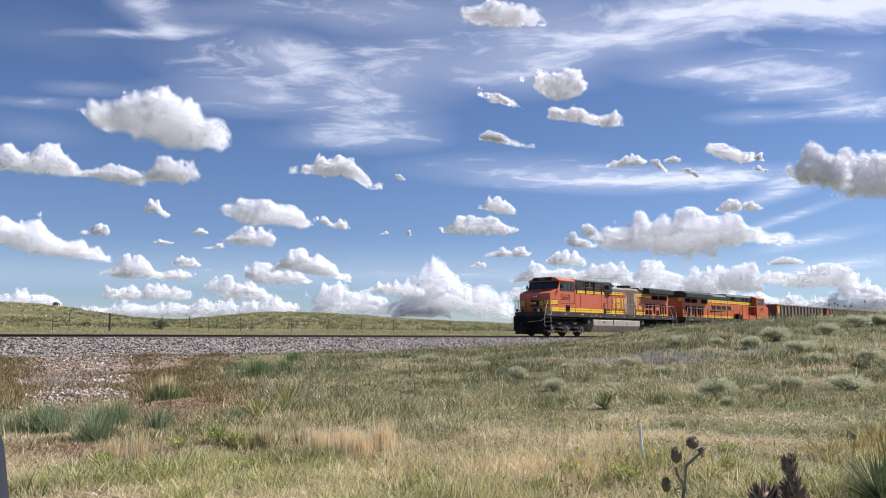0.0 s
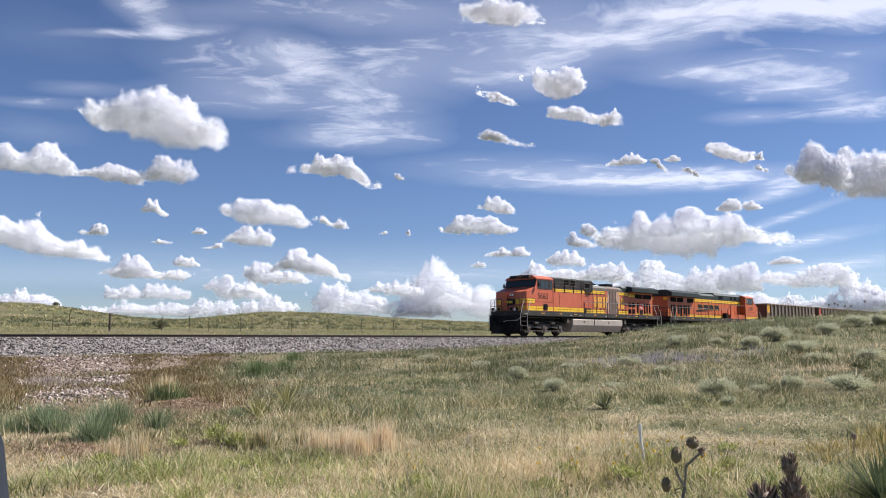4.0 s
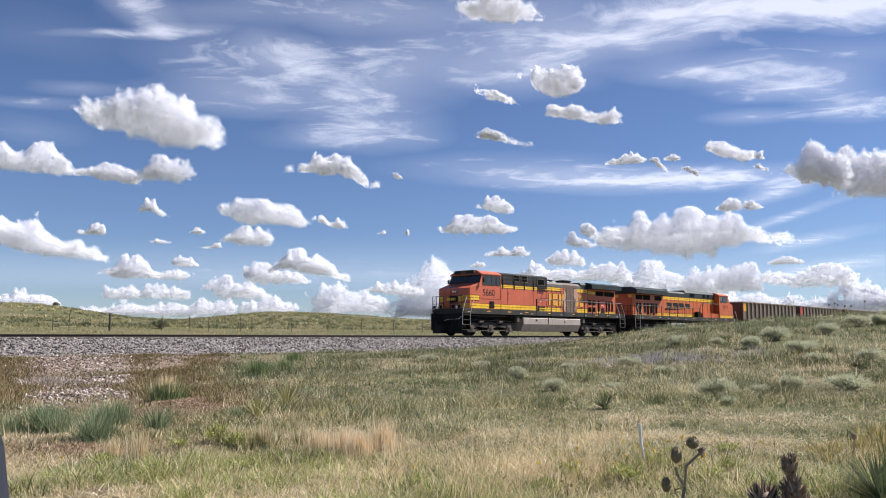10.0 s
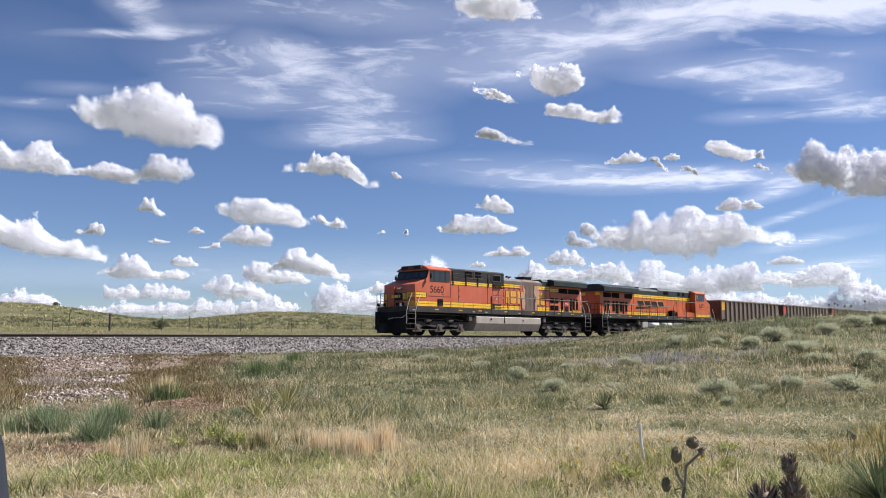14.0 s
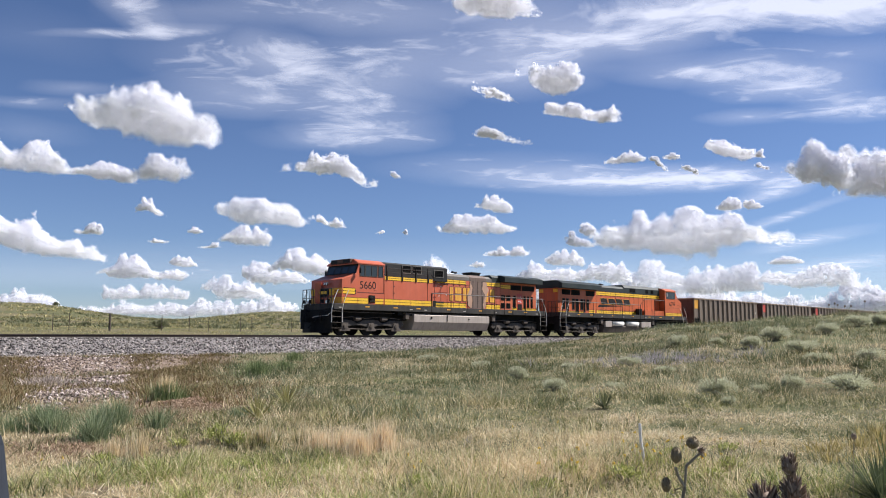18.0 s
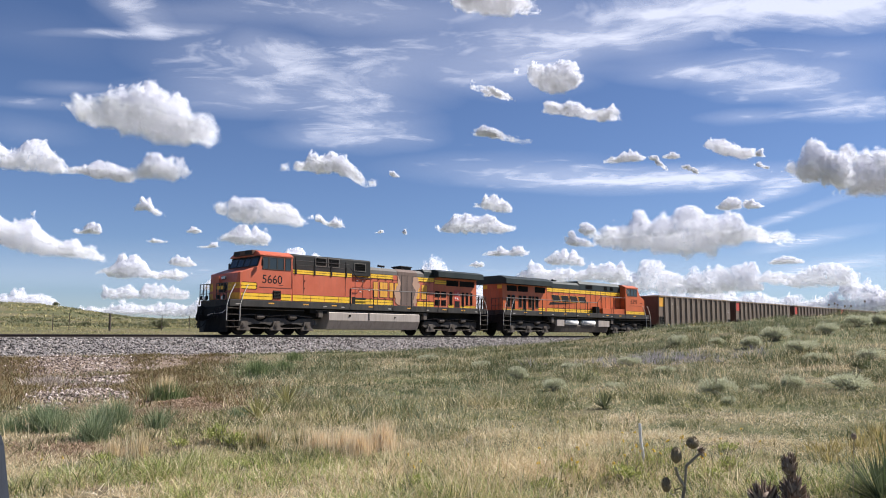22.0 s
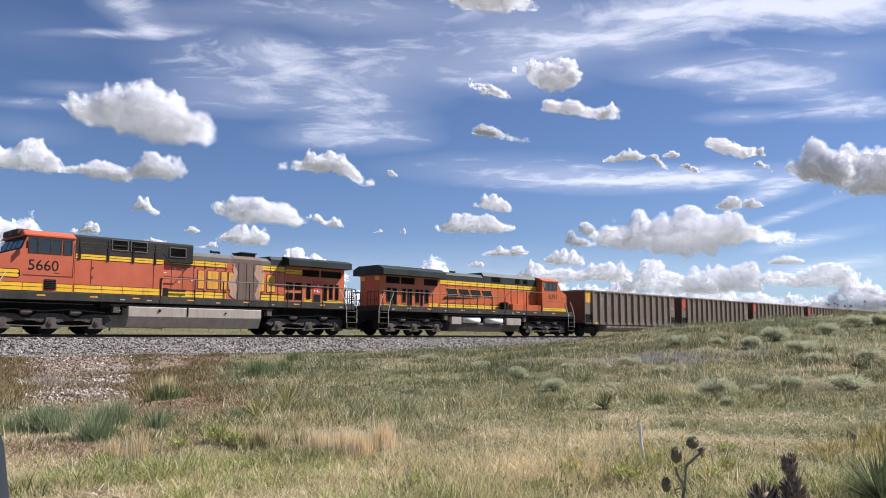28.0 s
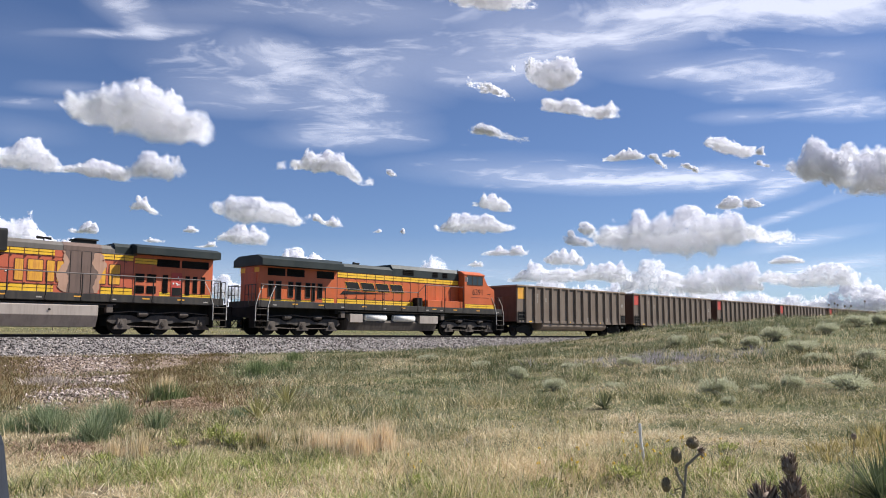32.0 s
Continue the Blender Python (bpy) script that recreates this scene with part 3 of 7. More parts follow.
def loco_truck(parent, cx):
    """A three-axle bogie: cast side frames, journal boxes with pedestal shoes, springs, brake cylinders, three wheelsets."""
    bm = bmesh.new()
    for s in (-1, 1):
        y0, y1 = sorted((s * 0.98, s * 1.16))
        top = [(-2.75, 0.62), (-2.62, 0.86), (-2.35, 0.93), (-1.5, 0.90), (-1.15, 0.74), (-0.9, 0.74), (-0.55, 0.93), (0.55, 0.93), (0.9, 0.74), (1.15, 0.74), (1.5, 0.90), (2.35, 0.93), (2.62, 0.86), (2.75, 0.62)]
        bot = [(2.5, 0.50), (1.7, 0.52), (1.4, 0.60), (0.7, 0.60), (0.4, 0.52), (-0.4, 0.52), (-0.7, 0.60), (-1.4, 0.60), (-1.7, 0.52), (-2.5, 0.50)]
        prism(bm, [(cx + a, b) for a, b in top + bot], "y", y0, y1, 0.015)
    tr = part("truck_frame", bm, TRUCKSTEEL, parent, "grimy cast steel bogie side frames")
    for ax in (-2.05, 0.0, 2.05):
        for s in (-1, 1):
            bm = bmesh.new()
            y0, y1 = sorted((s * 1.10, s * 1.24))
            x = cx + ax
            prism(bm, [(x - 0.40, 0.24), (x + 0.40, 0.24), (x + 0.40, 0.34), (x + 0.24, 0.46), (x + 0.20, 0.74), (x - 0.20, 0.74), (x - 0.24, 0.46), (x - 0.40, 0.34)], "y", y0, y1, 0.02)
            cyl(bm, (x, s * 1.23, 0.53), (x, s * 1.30, 0.53), 0.13, 14)
            cyl(bm, (x, s * 1.29, 0.53), (x, s * 1.315, 0.53), 0.07, 10)
            part("journal_box", bm, DUSTY, tr, "dusty brown journal box and pedestal shoe")
    for bx in (-1.05, 1.05):
        for s in (-1, 1):
            bm = bmesh.new()
            x = cx + bx
            cyl(bm, (x - 0.24, s * 1.20, 0.98), (x + 0.20, s * 1.20, 0.98), 0.12, 12)
            cyl(bm, (x + 0.20, s * 1.20, 0.98), (x + 0.27, s * 1.20, 0.98), 0.07, 10)
            box(bm, *(x - 0.1, x + 0.1), *sorted((s * 1.0, s * 1.2)), 0.84, 0.95)
            part("brake_cylinder", bm, DUSTY, tr, "dusty brake cylinder")
            bm = bmesh.new()
            for k in range(5):
                cyl(bm, (x + (0.55 if bx < 0 else -0.55), s * 1.07, 0.92 + k * 0.055), (x + (0.55 if bx < 0 else -0.55), s * 1.07, 0.95 + k * 0.055), 0.13, 12)
            part("spring", bm, GRIME, tr)
    bm = bmesh.new()
    for s in (-1, 1):
        tube(bm, [(cx - 2.5, s * 1.22, 1.02), (cx - 1.6, s * 1.24, 1.10), (cx - 0.4, s * 1.22, 1.02), (cx + 0.8, s * 1.24, 1.12), (cx + 2.4, s * 1.22, 1.0)], 0.022)
        tube(bm, [(cx - 2.3, s * 1.2, 0.42), (cx - 1.0, s * 1.2, 0.36), (cx + 1.0, s * 1.2, 0.36), (cx + 2.3, s * 1.2, 0.42)], 0.025)
    part("sand_and_brake_pipes", bm, DUSTY, tr)
    box_mid = box(bmesh.new(), cx - 2.4, cx + 2.4, -0.6, 0.6, 0.42, 0.95, 0.03)
    part("traction_motor_casing", box_mid, GRIME, tr)
    for ax in (-2.05, 0.0, 2.05):
        w = share("wheelset", LOCO_WHEEL, parent, pose(cx + ax, 0, 0.53))
        wheelsets.append((w, cx + ax, 0.53))


def coupler(parent, x, way):
    bm = bmesh.new()
    box(bm, *sorted((x - way * 0.9, x - way * 0.12)), -0.09, 0.09, 0.80, 0.98, 0.02)
    prism(bm, [(x - way * 0.30, -0.20), (x - way * 0.30, 0.20), (x - way * 0.02, 0.20), (x + way * 0.06, 0.10), (x - way * 0.08, 0.04), (x - way * 0.08, -0.10), (x + way * 0.02, -0.18)], "z", 0.74, 1.04, 0.015)
    part("coupler", bm, GRIME, parent, "grimy knuckle coupler")
    for y in (-0.45, 0.40):
        bm = tube(bmesh.new(), [(x - way * 0.6, y, 0.95), (x - way * 0.30, y, 0.75), (x - way * 0.10, y * 0.8, 0.45), (x, y * 0.6, 0.40)], 0.025)
        part("air_hose", bm, BLACK, parent, "black rubber air hose")


def end_steps(parent, xa, way, pale):
    """Corner steps at one end of the deck: xa is the outer end, way points outwards; with step boards and side rails."""
    for s in (-1, 1):
        bm = bmesh.new()
        box(bm, *sorted((xa, xa - way * 0.05)), *sorted((s * 0.95, s * 1.5)), 0.36, 1.55)
        box(bm, *sorted((xa - way * 0.75, xa - way * 0.80)), *sorted((s * 0.95, s * 1.52)), 0.36, 1.55)
        st = part("stepwell", bm, GRIME, parent, "black steel stepwell")
        for k in range(4):
            bm = box(bmesh.new(), *sorted((xa - way * 0.03, xa - way * 0.77)), *sorted((s * (1.20 + 0.02 * k), s * 1.56)), 0.40 + 0.33 * k, 0.43 + 0.33 * k, 0.006)
            part("step", bm, DUSTY, st, "worn dusty step edge")
        bm = bmesh.new()
        for xx in (xa - way * 0.02, xa - way * 0.80):
            tube(bm, [(xx, s * 1.54, 0.75), (xx, s * 1.54, 1.55), (xx - way * 0.18, s * 1.54, 2.15), (xx - way * 0.48, s * 1.50, 2.68)], 0.022)
        part("step_handrail", bm, RAILING_PALE if pale else RAILING, parent, "pale painted grab rail beside the steps" if pale else "")


def end_rail(parent, x, pale=False):
    """Rails and posts across the end platform."""
    for s in (-1, 1):
        for y in (0.35, 0.7, 1.05, 1.42):
            part("rail_post", cyl(bmesh.new(), (x, s * y, 1.6), (x, s * y, 2.72), 0.024, 6), RAILING, parent)
        for z, r in ((2.72, 0.022), (2.2, 0.018)):
            part("end_handrail", tube(bmesh.new(), [(x, s * 0.33, z), (x, s * 1.44, z)], r), RAILING, parent, "dark steel handrail across the end platform")


def handrail(parent, xs, z, side, y=1.52, foot=1.55):
    bm = tube(bmesh.new(), [(xs[0], side * y, z), (xs[-1], side * y, z)], 0.026)
    h = part("side_handrail", bm, RAILING_WORN, parent, "long worn grey handrail along the walkway")
    for x in xs:
        bm = cyl(bmesh.new(), (x, side * y, foot), (x, side * y, z), 0.030, 6)
        box(bm, x - 0.05, x + 0.05, *sorted((side * (y - 0.02), side * (y + 0.03))), foot, foot + 0.16)
        part("rail_post", bm, RAILING, h)


def chassis(parent, pale_steps):
    """What both locomotives share: deck, frame, bogies, couplers, steps, plough."""
    bm = box(bmesh.new(), -21.25, -1.05, -1.53, 1.53, 1.50, 1.86, 0.02)
    part("deck_sill", bm, SILL, parent, "grey deck sill with dusty edge")
    bm = box(bmesh.new(), -21.0, -1.3, -0.75, 0.75, 0.95, 1.52)
    box(bm, -16.0, -6.4, -1.3, 1.3, 1.25, 1.505)
    part("frame", bm, GRIME, parent, "black main frame")
    for x in (-18.15, -4.15):
        loco_truck(parent, x)
    coupler(parent, -22.3 + 0.05, -1)
    coupler(parent, -0.05, 1)
    end_steps(parent, -21.45, -1, pale_steps)
    end_steps(parent, -0.85, 1, pale_steps)
    end_rail(parent, -21.38)
    end_rail(parent, -0.92)
    for way, x in ((-1, -21.3), (1, -1.0)):
        bm = prism(bmesh.new(), [(x, 0.95), (x + way * 0.12, 0.95), (x + way * 0.10, 1.50), (x, 1.50)], "y", -1.45, 1.45, 0.01)
        part("pilot_plate", bm, GRIME, parent, "black pilot plate")
    bm = bmesh.new()
    a = [bm.verts.new(p) for p in ((-21.35, -1.42, 0.14), (-21.85, 0, 0.14), (-21.35, 1.42, 0.14), (-21.35, 1.42, 1.0), (-21.65, 0, 1.0), (-21.35, -1.42, 1.0), (-21.25, -1.42, 0.14), (-21.25, 1.42, 0.14), (-21.25, 1.42, 1.0), (-21.25, -1.42, 1.0))]
    for q in ((0, 1, 4, 5), (1, 2, 3, 4), (2, 7, 8, 3), (6, 0, 5, 9), (7, 6, 9, 8), (0, 6, 7, 2, 1), (5, 4, 3, 8, 9)):
        bm.faces.new([a[k] for k in q])
    bmesh.ops.recalc_face_normals(bm, faces=bm.faces[:])
    part("snow_plough", bm, GRIME, parent, "black wedge-shaped snow plough")
    for s in (-1, 1):
        for x in (-20.9, -15.2, -13.9, -10.2, -6.9, -2.2):
            part("sill_stencil", box(bmesh.new(), x, x + 0.24, *sorted((s * 1.525, s * 1.536)), 1.60, 1.66), STENCIL, parent, "small worn white stencil on the sill")
        for x in (-18.9, -16.6, -14.6, -11.8, -8.6, -5.4, -3.6):
            part("sill_reflector", box(bmesh.new(), x, x + 0.36, *sorted((s * 1.525, s * 1.536)), 1.68, 1.74), YELLOW_WORN_AND_SHADE, parent, "yellow reflective strip on the sill")
    bm = bmesh.new()
    for s in (-1, 1):
        tube(bm, [(-15.6, s * 1.36, 1.40), (-6.6, s * 1.36, 1.40)], 0.03)
        tube(bm, [(-20.8, s * 1.40, 1.38), (-16.4, s * 1.40, 1.36)], 0.02)
        for x in (-15.3, -6.9):
            box(bm, x - 0.15, x + 0.15, *sorted((s * 1.15, s * 1.42)), 1.02, 1.40)
    part("underfloor_pipework", bm, DUSTY, parent, "dusty pipes under the deck")


def band(parent, xs, side, y, z0, z1, name="stripe"):
    """Yellow band split by dark lines into panels: two stripes with a thin dark line between."""
    for a, b in zip(xs[:-1], xs[1:]):
        bm = slab(bmesh.new(), a + 0.018, b - 0.018, side, y, z0, z1)
        st = part(name, bm, YELLOW, parent, "yellow band panel with dark edge lines")
        bm = bmesh.new()
        for z in (z0 - 0.022, z0 + (z1 - z0) * 0.48, z1):
            slab(bm, a + 0.01, b - 0.01, side, y + 0.004, z, z + 0.018)
        part("stripe_line", bm, BLACK, st)


def louvres(bm, x0, x1, side, y, z0, z1, n):
    for k in range(n):
        z = z0 + (z1 - z0) * (k + 0.5) / n
        box(bm, x0, x1, *sorted((side * (y + 0.002), side * (y + 0.03))), z - 0.012, z + 0.012)


def grille(parent, x0, x1, side, y, z0, z1, frame_mat=None, name="grille"):
    bm = slab(bmesh.new(), x0, x1, side, y, z0, z1, 0.008)
    g = part(name, bm, DARKGRILLE, parent, "black louvred grille")
    bm = bmesh.new()
    louvres(bm, x0, x1, side, y + 0.006, z0, z1, max(3, int((z1 - z0) / 0.09)))
    part("slats", bm, DARKGRILLE, g)
    if frame_mat:
        bm = bmesh.new()
        for a, b, c, d in ((x0 - 0.04, x0, z0 - 0.04, z1 + 0.04), (x1, x1 + 0.04, z0 - 0.04, z1 + 0.04), (x0, x1, z1, z1 + 0.04), (x0, x1, z0 - 0.04, z0)):
            slab(bm, a, b, side, y, c, d, 0.03)
        part("grille_frame", bm, frame_mat, g)
    return g


def door_lines(parent, xs, side, y, z0, z1, zs=()):
    """Edges of the hood doors, with latches."""
    bm = bmesh.new()
    for x in xs:
        slab(bm, x - 0.010, x + 0.010, side, y, z0, z1, 0.012)
    for z in zs:
        slab(bm, xs[0], xs[-1], side, y, z - 0.008, z + 0.008, 0.010)
    for x in xs[:-1]:
        for z in (z0 + 0.35, z1 - 0.35):
            slab(bm, x + 0.05, x + 0.10, side, y, z - 0.03, z + 0.03, 0.035)
    part("hood_door_edges", bm, OUTLINE, parent, "dark seams and latches of the hood doors")


def window(parent, x0, x1, side, y, z0, z1, name="side_window"):
    bm = slab(bmesh.new(), x0, x1, side, y, z0, z1, 0.010)
    g = part(name, bm, CABGLASS, parent, "dark tinted cab window")
    bm = bmesh.new()
    for a, b, c, d in ((x0 - 0.045, x0, z0 - 0.045, z1 + 0.045), (x1, x1 + 0.045, z0 - 0.045, z1 + 0.045), (x0, x1, z1, z1 + 0.045), (x0, x1, z0 - 0.045, z0)):
        slab(bm, a, b, side, y, c, d, 0.022)
    part("window_frame", bm, SILL, g, "grey rubber and metal window frame")


def cab_shell(parent, paint, roof_paint, nose_top, nose_front, ws0, ws1, roof_f, roof_b, back):
    """Wide-nosed cab: bevelled nose, sloping hood to the windscreen, raked windscreen, hipped roof. Arguments are (x, z) on the side."""
    bm = bmesh.new()
    outline = [(nose_front, 1.86), (nose_top[0], nose_top[1]), ws0, ws1, (back, ws1[1]), (back, 1.86)]
    prism(bm, outline, "y", -1.5, 1.5, 0.025)
    # bevelled corners of the nose
    bmesh.ops.bisect_plane(bm, geom=bm.verts[:] + bm.edges[:] + bm.faces[:], plane_co=(nose_front, -1.18, 0), plane_no=(-0.75, -0.66, 0), clear_outer=True)
    bmesh.ops.bisect_plane(bm, geom=bm.verts[:] + bm.edges[:] + bm.faces[:], plane_co=(nose_front, 1.18, 0), plane_no=(-0.75, 0.66, 0), clear_outer=True)
    bmesh.ops.holes_fill(bm, edges=[e for e in bm.edges if e.is_boundary])
    bmesh.ops.recalc_face_normals(bm, faces=bm.faces[:])
    cab = part("cab", bm, paint, parent, "orange cab with bevelled nose")
    # roof: hipped, overhanging
    e, r = 1.54, 1.05
    zb, zt = ws1[1], roof_f[1]
    bm = bmesh.new()
    low = [(roof_f[0] - 0.06, -e), (roof_b + 0.03, -e), (roof_b + 0.03, e), (roof_f[0] - 0.06, e)]
    top = [(roof_f[0] + 0.02, -r), (roof_b + 0.03, -r), (roof_b + 0.03, r), (roof_f[0] + 0.02, r)]
    v0 = [bm.verts.new((x, y, zb - 0.02)) for x, y in low]
    v1 = [bm.verts.new((x, y, zb + 0.06)) for x, y in low]
    v2 = [bm.verts.new((x, y, zt)) for x, y in top]
    bm.faces.new(v0[::-1])
    bm.faces.new(v2)
    for a, b in ((v0, v1), (v1, v2)):
        for k in range(4):
            bm.faces.new((a[k], a[(k + 1) % 4], b[(k + 1) % 4], b[k]))
    bmesh.ops.recalc_face_normals(bm, faces=bm.faces[:])
    bmesh.ops.bevel(bm, geom=bm.edges[:], offset=0.02, segments=2, affect="EDGES")
    part("cab_roof", bm, roof_paint, cab, "sun-bleached orange cab roof")
    # windscreen: two panes in a dark surround, leaning back
    dx, dz = ws1[0] - ws0[0], ws1[1] - ws0[1]
    ln = math.hypot(dx, dz)
    nx, nz = -dz / ln, dx / ln

    def lean(u, k, off):
        return (ws0[0] + dx * k + nx * off, u, ws0[1] + dz * k + nz * off)

    def plate_on(bm, y0, y1, k0, k1, o0, o1):
        vs = [bm.verts.new(lean(y, k, o)) for o in (o0, o1) for y, k in ((y0, k0), (y1, k0), (y1, k1), (y0, k1))]
        for q in ((0, 1, 2, 3), (7, 6, 5, 4), (0, 4, 5, 1), (1, 5, 6, 2), (2, 6, 7, 3), (3, 7, 4, 0)):
            bm.faces.new([vs[i] for i in q])
        bmesh.ops.recalc_face_normals(bm, faces=bm.faces[:])

    bm = bmesh.new()
    plate_on(bm, -1.46, 1.46, 0.02, 0.98, -0.01, 0.012)
    part("windscreen_surround", bm, BLACKGREY, cab, "dark windscreen surround")
    for y0, y1 in ((-1.34, -0.72), (-0.62, -0.06), (0.06, 0.62), (0.72, 1.34)):
        bm = bmesh.new()
        plate_on(bm, y0, y1, 0.10, 0.82, 0.0, 0.022)
        part("windscreen", bm, CABGLASS, cab, "raked dark windscreen pane")
    return cab


# ---- the leading locomotive
def leading_locomotive():
    loco = new("locomotive")
    chassis(loco, True)
    cab = cab_shell(loco, ORANGE, ORANGE, (-20.75, 3.30), -20.95, (-19.62, 3.70), (-19.40, 4.31), (-19.48, 4.60), -17.35, -17.35)
    for s in (-1, 1):
        for x0, x1 in ((-19.28, -18.98), (-18.88, -18.42), (-18.36, -17.98), (-17.82, -17.52)):
            window(cab, x0, x1, s, 1.5, 3.60, 4.20)
        bm = bmesh.new()
        slab(bm, -19.5, -17.42, s, 1.5, 2.56, 2.59, 0.012)
        slab(bm, -17.41, -17.39, s, 1.5, 2.56, 4.1, 0.012)
        part("cab_seam", bm, OUTLINE, cab, "dark seam along the cab side")
        bm = slab(bmesh.new(), -18.60, -18.12, s, 1.5, 1.98, 2.42, 0.03, 0.004)
        v = part("cab_vent", bm, DARKGRILLE, cab, "black square vent low on the cab")
        bm = bmesh.new()
        louvres(bm, -18.58, -18.14, s, 1.53, 2.0, 2.40, 5)
        part("slats", bm, SILL, v)
        band(cab, (-20.62, -19.50, -18.62), s, 1.5, 1.90, 2.23)
        band(cab, (-18.10, -17.40), s, 1.5, 1.90, 2.23)
        # rounded double stripe running from the nose
        bm = sheet(bmesh.new(), rounded(-20.62, -19.62, 2.42, 2.82, 0.12), s, 1.5, 0.005)
        ns = part("nose_stripe", bm, BLACK, cab, "dark-edged yellow nose stripe with a rounded end")
        for z0, z1 in ((2.46, 2.605), (2.635, 2.78)):
            bm = sheet(bmesh.new(), rounded(-20.62, -19.67, z0, z1, 0.06), s, 1.5, 0.009)
            part("stripe", bm, YELLOW, ns)
        bevel = [Vector((-20.955, s * 1.185)), Vector((-20.668, s * 1.51))]
        out = Vector((-0.75, s * 0.66)).normalized()
        for z0, z1 in ((1.90, 2.23), (2.46, 2.605), (2.635, 2.78)):
            a, b = bevel
            pts = [a + out * 0.004, b + out * 0.004, b - out * 0.02, a - out * 0.02]
            # the duller yellow puts the nose front's shade and dirt into the stripes
            part("nose_corner_stripe", prism(bmesh.new(), [(p.x, p.y) for p in pts], "z", z0, z1), YELLOW_WORN_AND_SHADE, cab, "dull yellow stripe round the nose corner, shade put into its colour")
            part("nose_front_stripe", box(bmesh.new(), -20.962, -20.93, *sorted((s * 0.66, s * 1.18)), z0, z1), YELLOW_WORN_AND_SHADE, cab, "dull yellow stripe across the nose front, shade put into its colour")
        letters("5660", 0.66, -18.68, 3.0, s, 1.5, BLACK, cab, "cab_number", "black road number 5660 on the cab side")
        bm = slab(bmesh.new(), -18.22, -17.98, s, 1.5, 2.70, 2.725, 0.006)
        part("number_underline", bm, BLACK, cab)
    # front of the nose: headlights, door, number boxes, plain emblem
    bm = bmesh.new()
    for y in (-0.42, -0.22):
        cyl(bm, (-20.93, y, 3.05), (-21.0, y, 3.05), 0.10, 14)
    part("headlight_housing", bm, BLACKGREY, cab, "dark twin headlight housing on the nose")
    for y in (-0.42, -0.22):
        bm = cyl(bmesh.new(), (-20.99, y, 3.05), (-21.01, y, 3.05), 0.075, 14)
        part("headlight", bm, LAMPGLASS, cab, "round clear headlight lens")
    bm = box(bmesh.new(), -20.985, -20.94, 0.15, 0.75, 1.95, 3.15, 0.01)
    part("nose_door", bm, ORANGE_OLD, cab, "faded orange nose door")
    bm = prism(bmesh.new(), rounded(-0.62, 0.62, 2.28, 2.78, 0.2), "x", -20.975, -20.94)
    em = part("nose_emblem", bm, BLACK, cab, "dark rounded emblem with yellow wings on the nose")
    bm = bmesh.new()
    for y0, y1 in ((-1.12, -0.66), (0.66, 1.12)):
        for z0, z1 in ((2.36, 2.50), (2.56, 2.70)):
            box(bm, -20.97, -20.94, y0, y1, z0, z1)
    box(bm, -20.985, -20.97, -0.42, 0.42, 2.44, 2.62)
    part("emblem_stripes", bm, YELLOW, em)
    for y in (-0.95, 0.95):
        bm = cyl(bmesh.new(), (-21.28, y, 1.95), (-21.40, y, 1.95), 0.10, 12)
        part("ditch_light", bm, LAMPGLASS, loco, "small ditch light above the pilot")
    bm = box(bmesh.new(), -19.66, -19.20, -0.95, 0.95, 4.36, 4.64, 0.04)
    nb = part("number_board_housing", bm, CAREND, cab, "dark brown number board housing over the windscreen")
    for y0, y1 in ((-0.92, -0.28), (0.28, 0.92)):
        part("number_board", box(bmesh.new(), -19.675, -19.64, y0, y1, 4.40, 4.59), BLACKGREY, nb, "dark number board")
    bm = bmesh.new()
    box(bm, -18.9, -18.3, -0.5, 0.5, 4.58, 4.66, 0.02)
    cyl(bm, (-18.1, 0.3, 4.58), (-18.1, 0.3, 4.72), 0.05, 8)
    cyl(bm, (-19.0, -0.4, 4.58), (-19.0, -0.4, 4.70), 0.04, 8)
    part("roof_aerials", bm, BLACKGREY, cab, "low aerials on the cab roof")
    for s in (-1, 1):
        bm = bmesh.new()
        tube(bm, [(-19.46, s * 1.55, 4.10), (-19.46, s * 1.72, 4.05), (-19.46, s * 1.72, 3.75)], 0.012)
        box(bm, -19.48, -19.44, *sorted((s * 1.62, s * 1.80)), 3.72, 4.02, 0.01)
        part("mirror", bm, BLACKGREY, cab)

    # electrical cabinet, full width, behind the cab
    bm = box(bmesh.new(), -17.345, -13.10, -1.5, 1.5, 1.86, 3.68, 0.02)
    cabinet = part("equipment_cabinet", bm, ORANGE, loco, "clean orange full-width equipment cabinet")
    for s in (-1, 1):
        band(cabinet, (-17.33, -16.1, -15.1, -14.1, -13.12), s, 1.5, 1.90, 2.23)
        band(cabinet, (-17.33, -13.12), s, 1.5, 3.44, 3.66)
        door_lines(cabinet, (-16.6, -13.6), s, 1.5, 2.28, 3.40)
        # guard rail along the cabinet's top
        bm = bmesh.new()
        tube(bm, [(-17.2, s * 1.46, 4.18), (-13.3, s * 1.46, 4.18)], 0.024)
        tube(bm, [(-17.2, s * 1.46, 3.92), (-13.3, s * 1.46, 3.92)], 0.014)
        g = part("roof_guard_rail", bm, RAILING, cabinet, "thin guard rail above the cabinet")
        for x in (-17.15, -15.85, -14.65, -13.55):
            bm = box(bmesh.new(), x - 0.05, x + 0.05, *sorted((s * 1.46, s * 1.54)), 3.40, 3.98, 0.01)
            cyl(bm, (x, s * 1.48, 3.9), (x, s * 1.46, 4.34), 0.03, 6)
            part("rail_post", bm, BLACK, g)
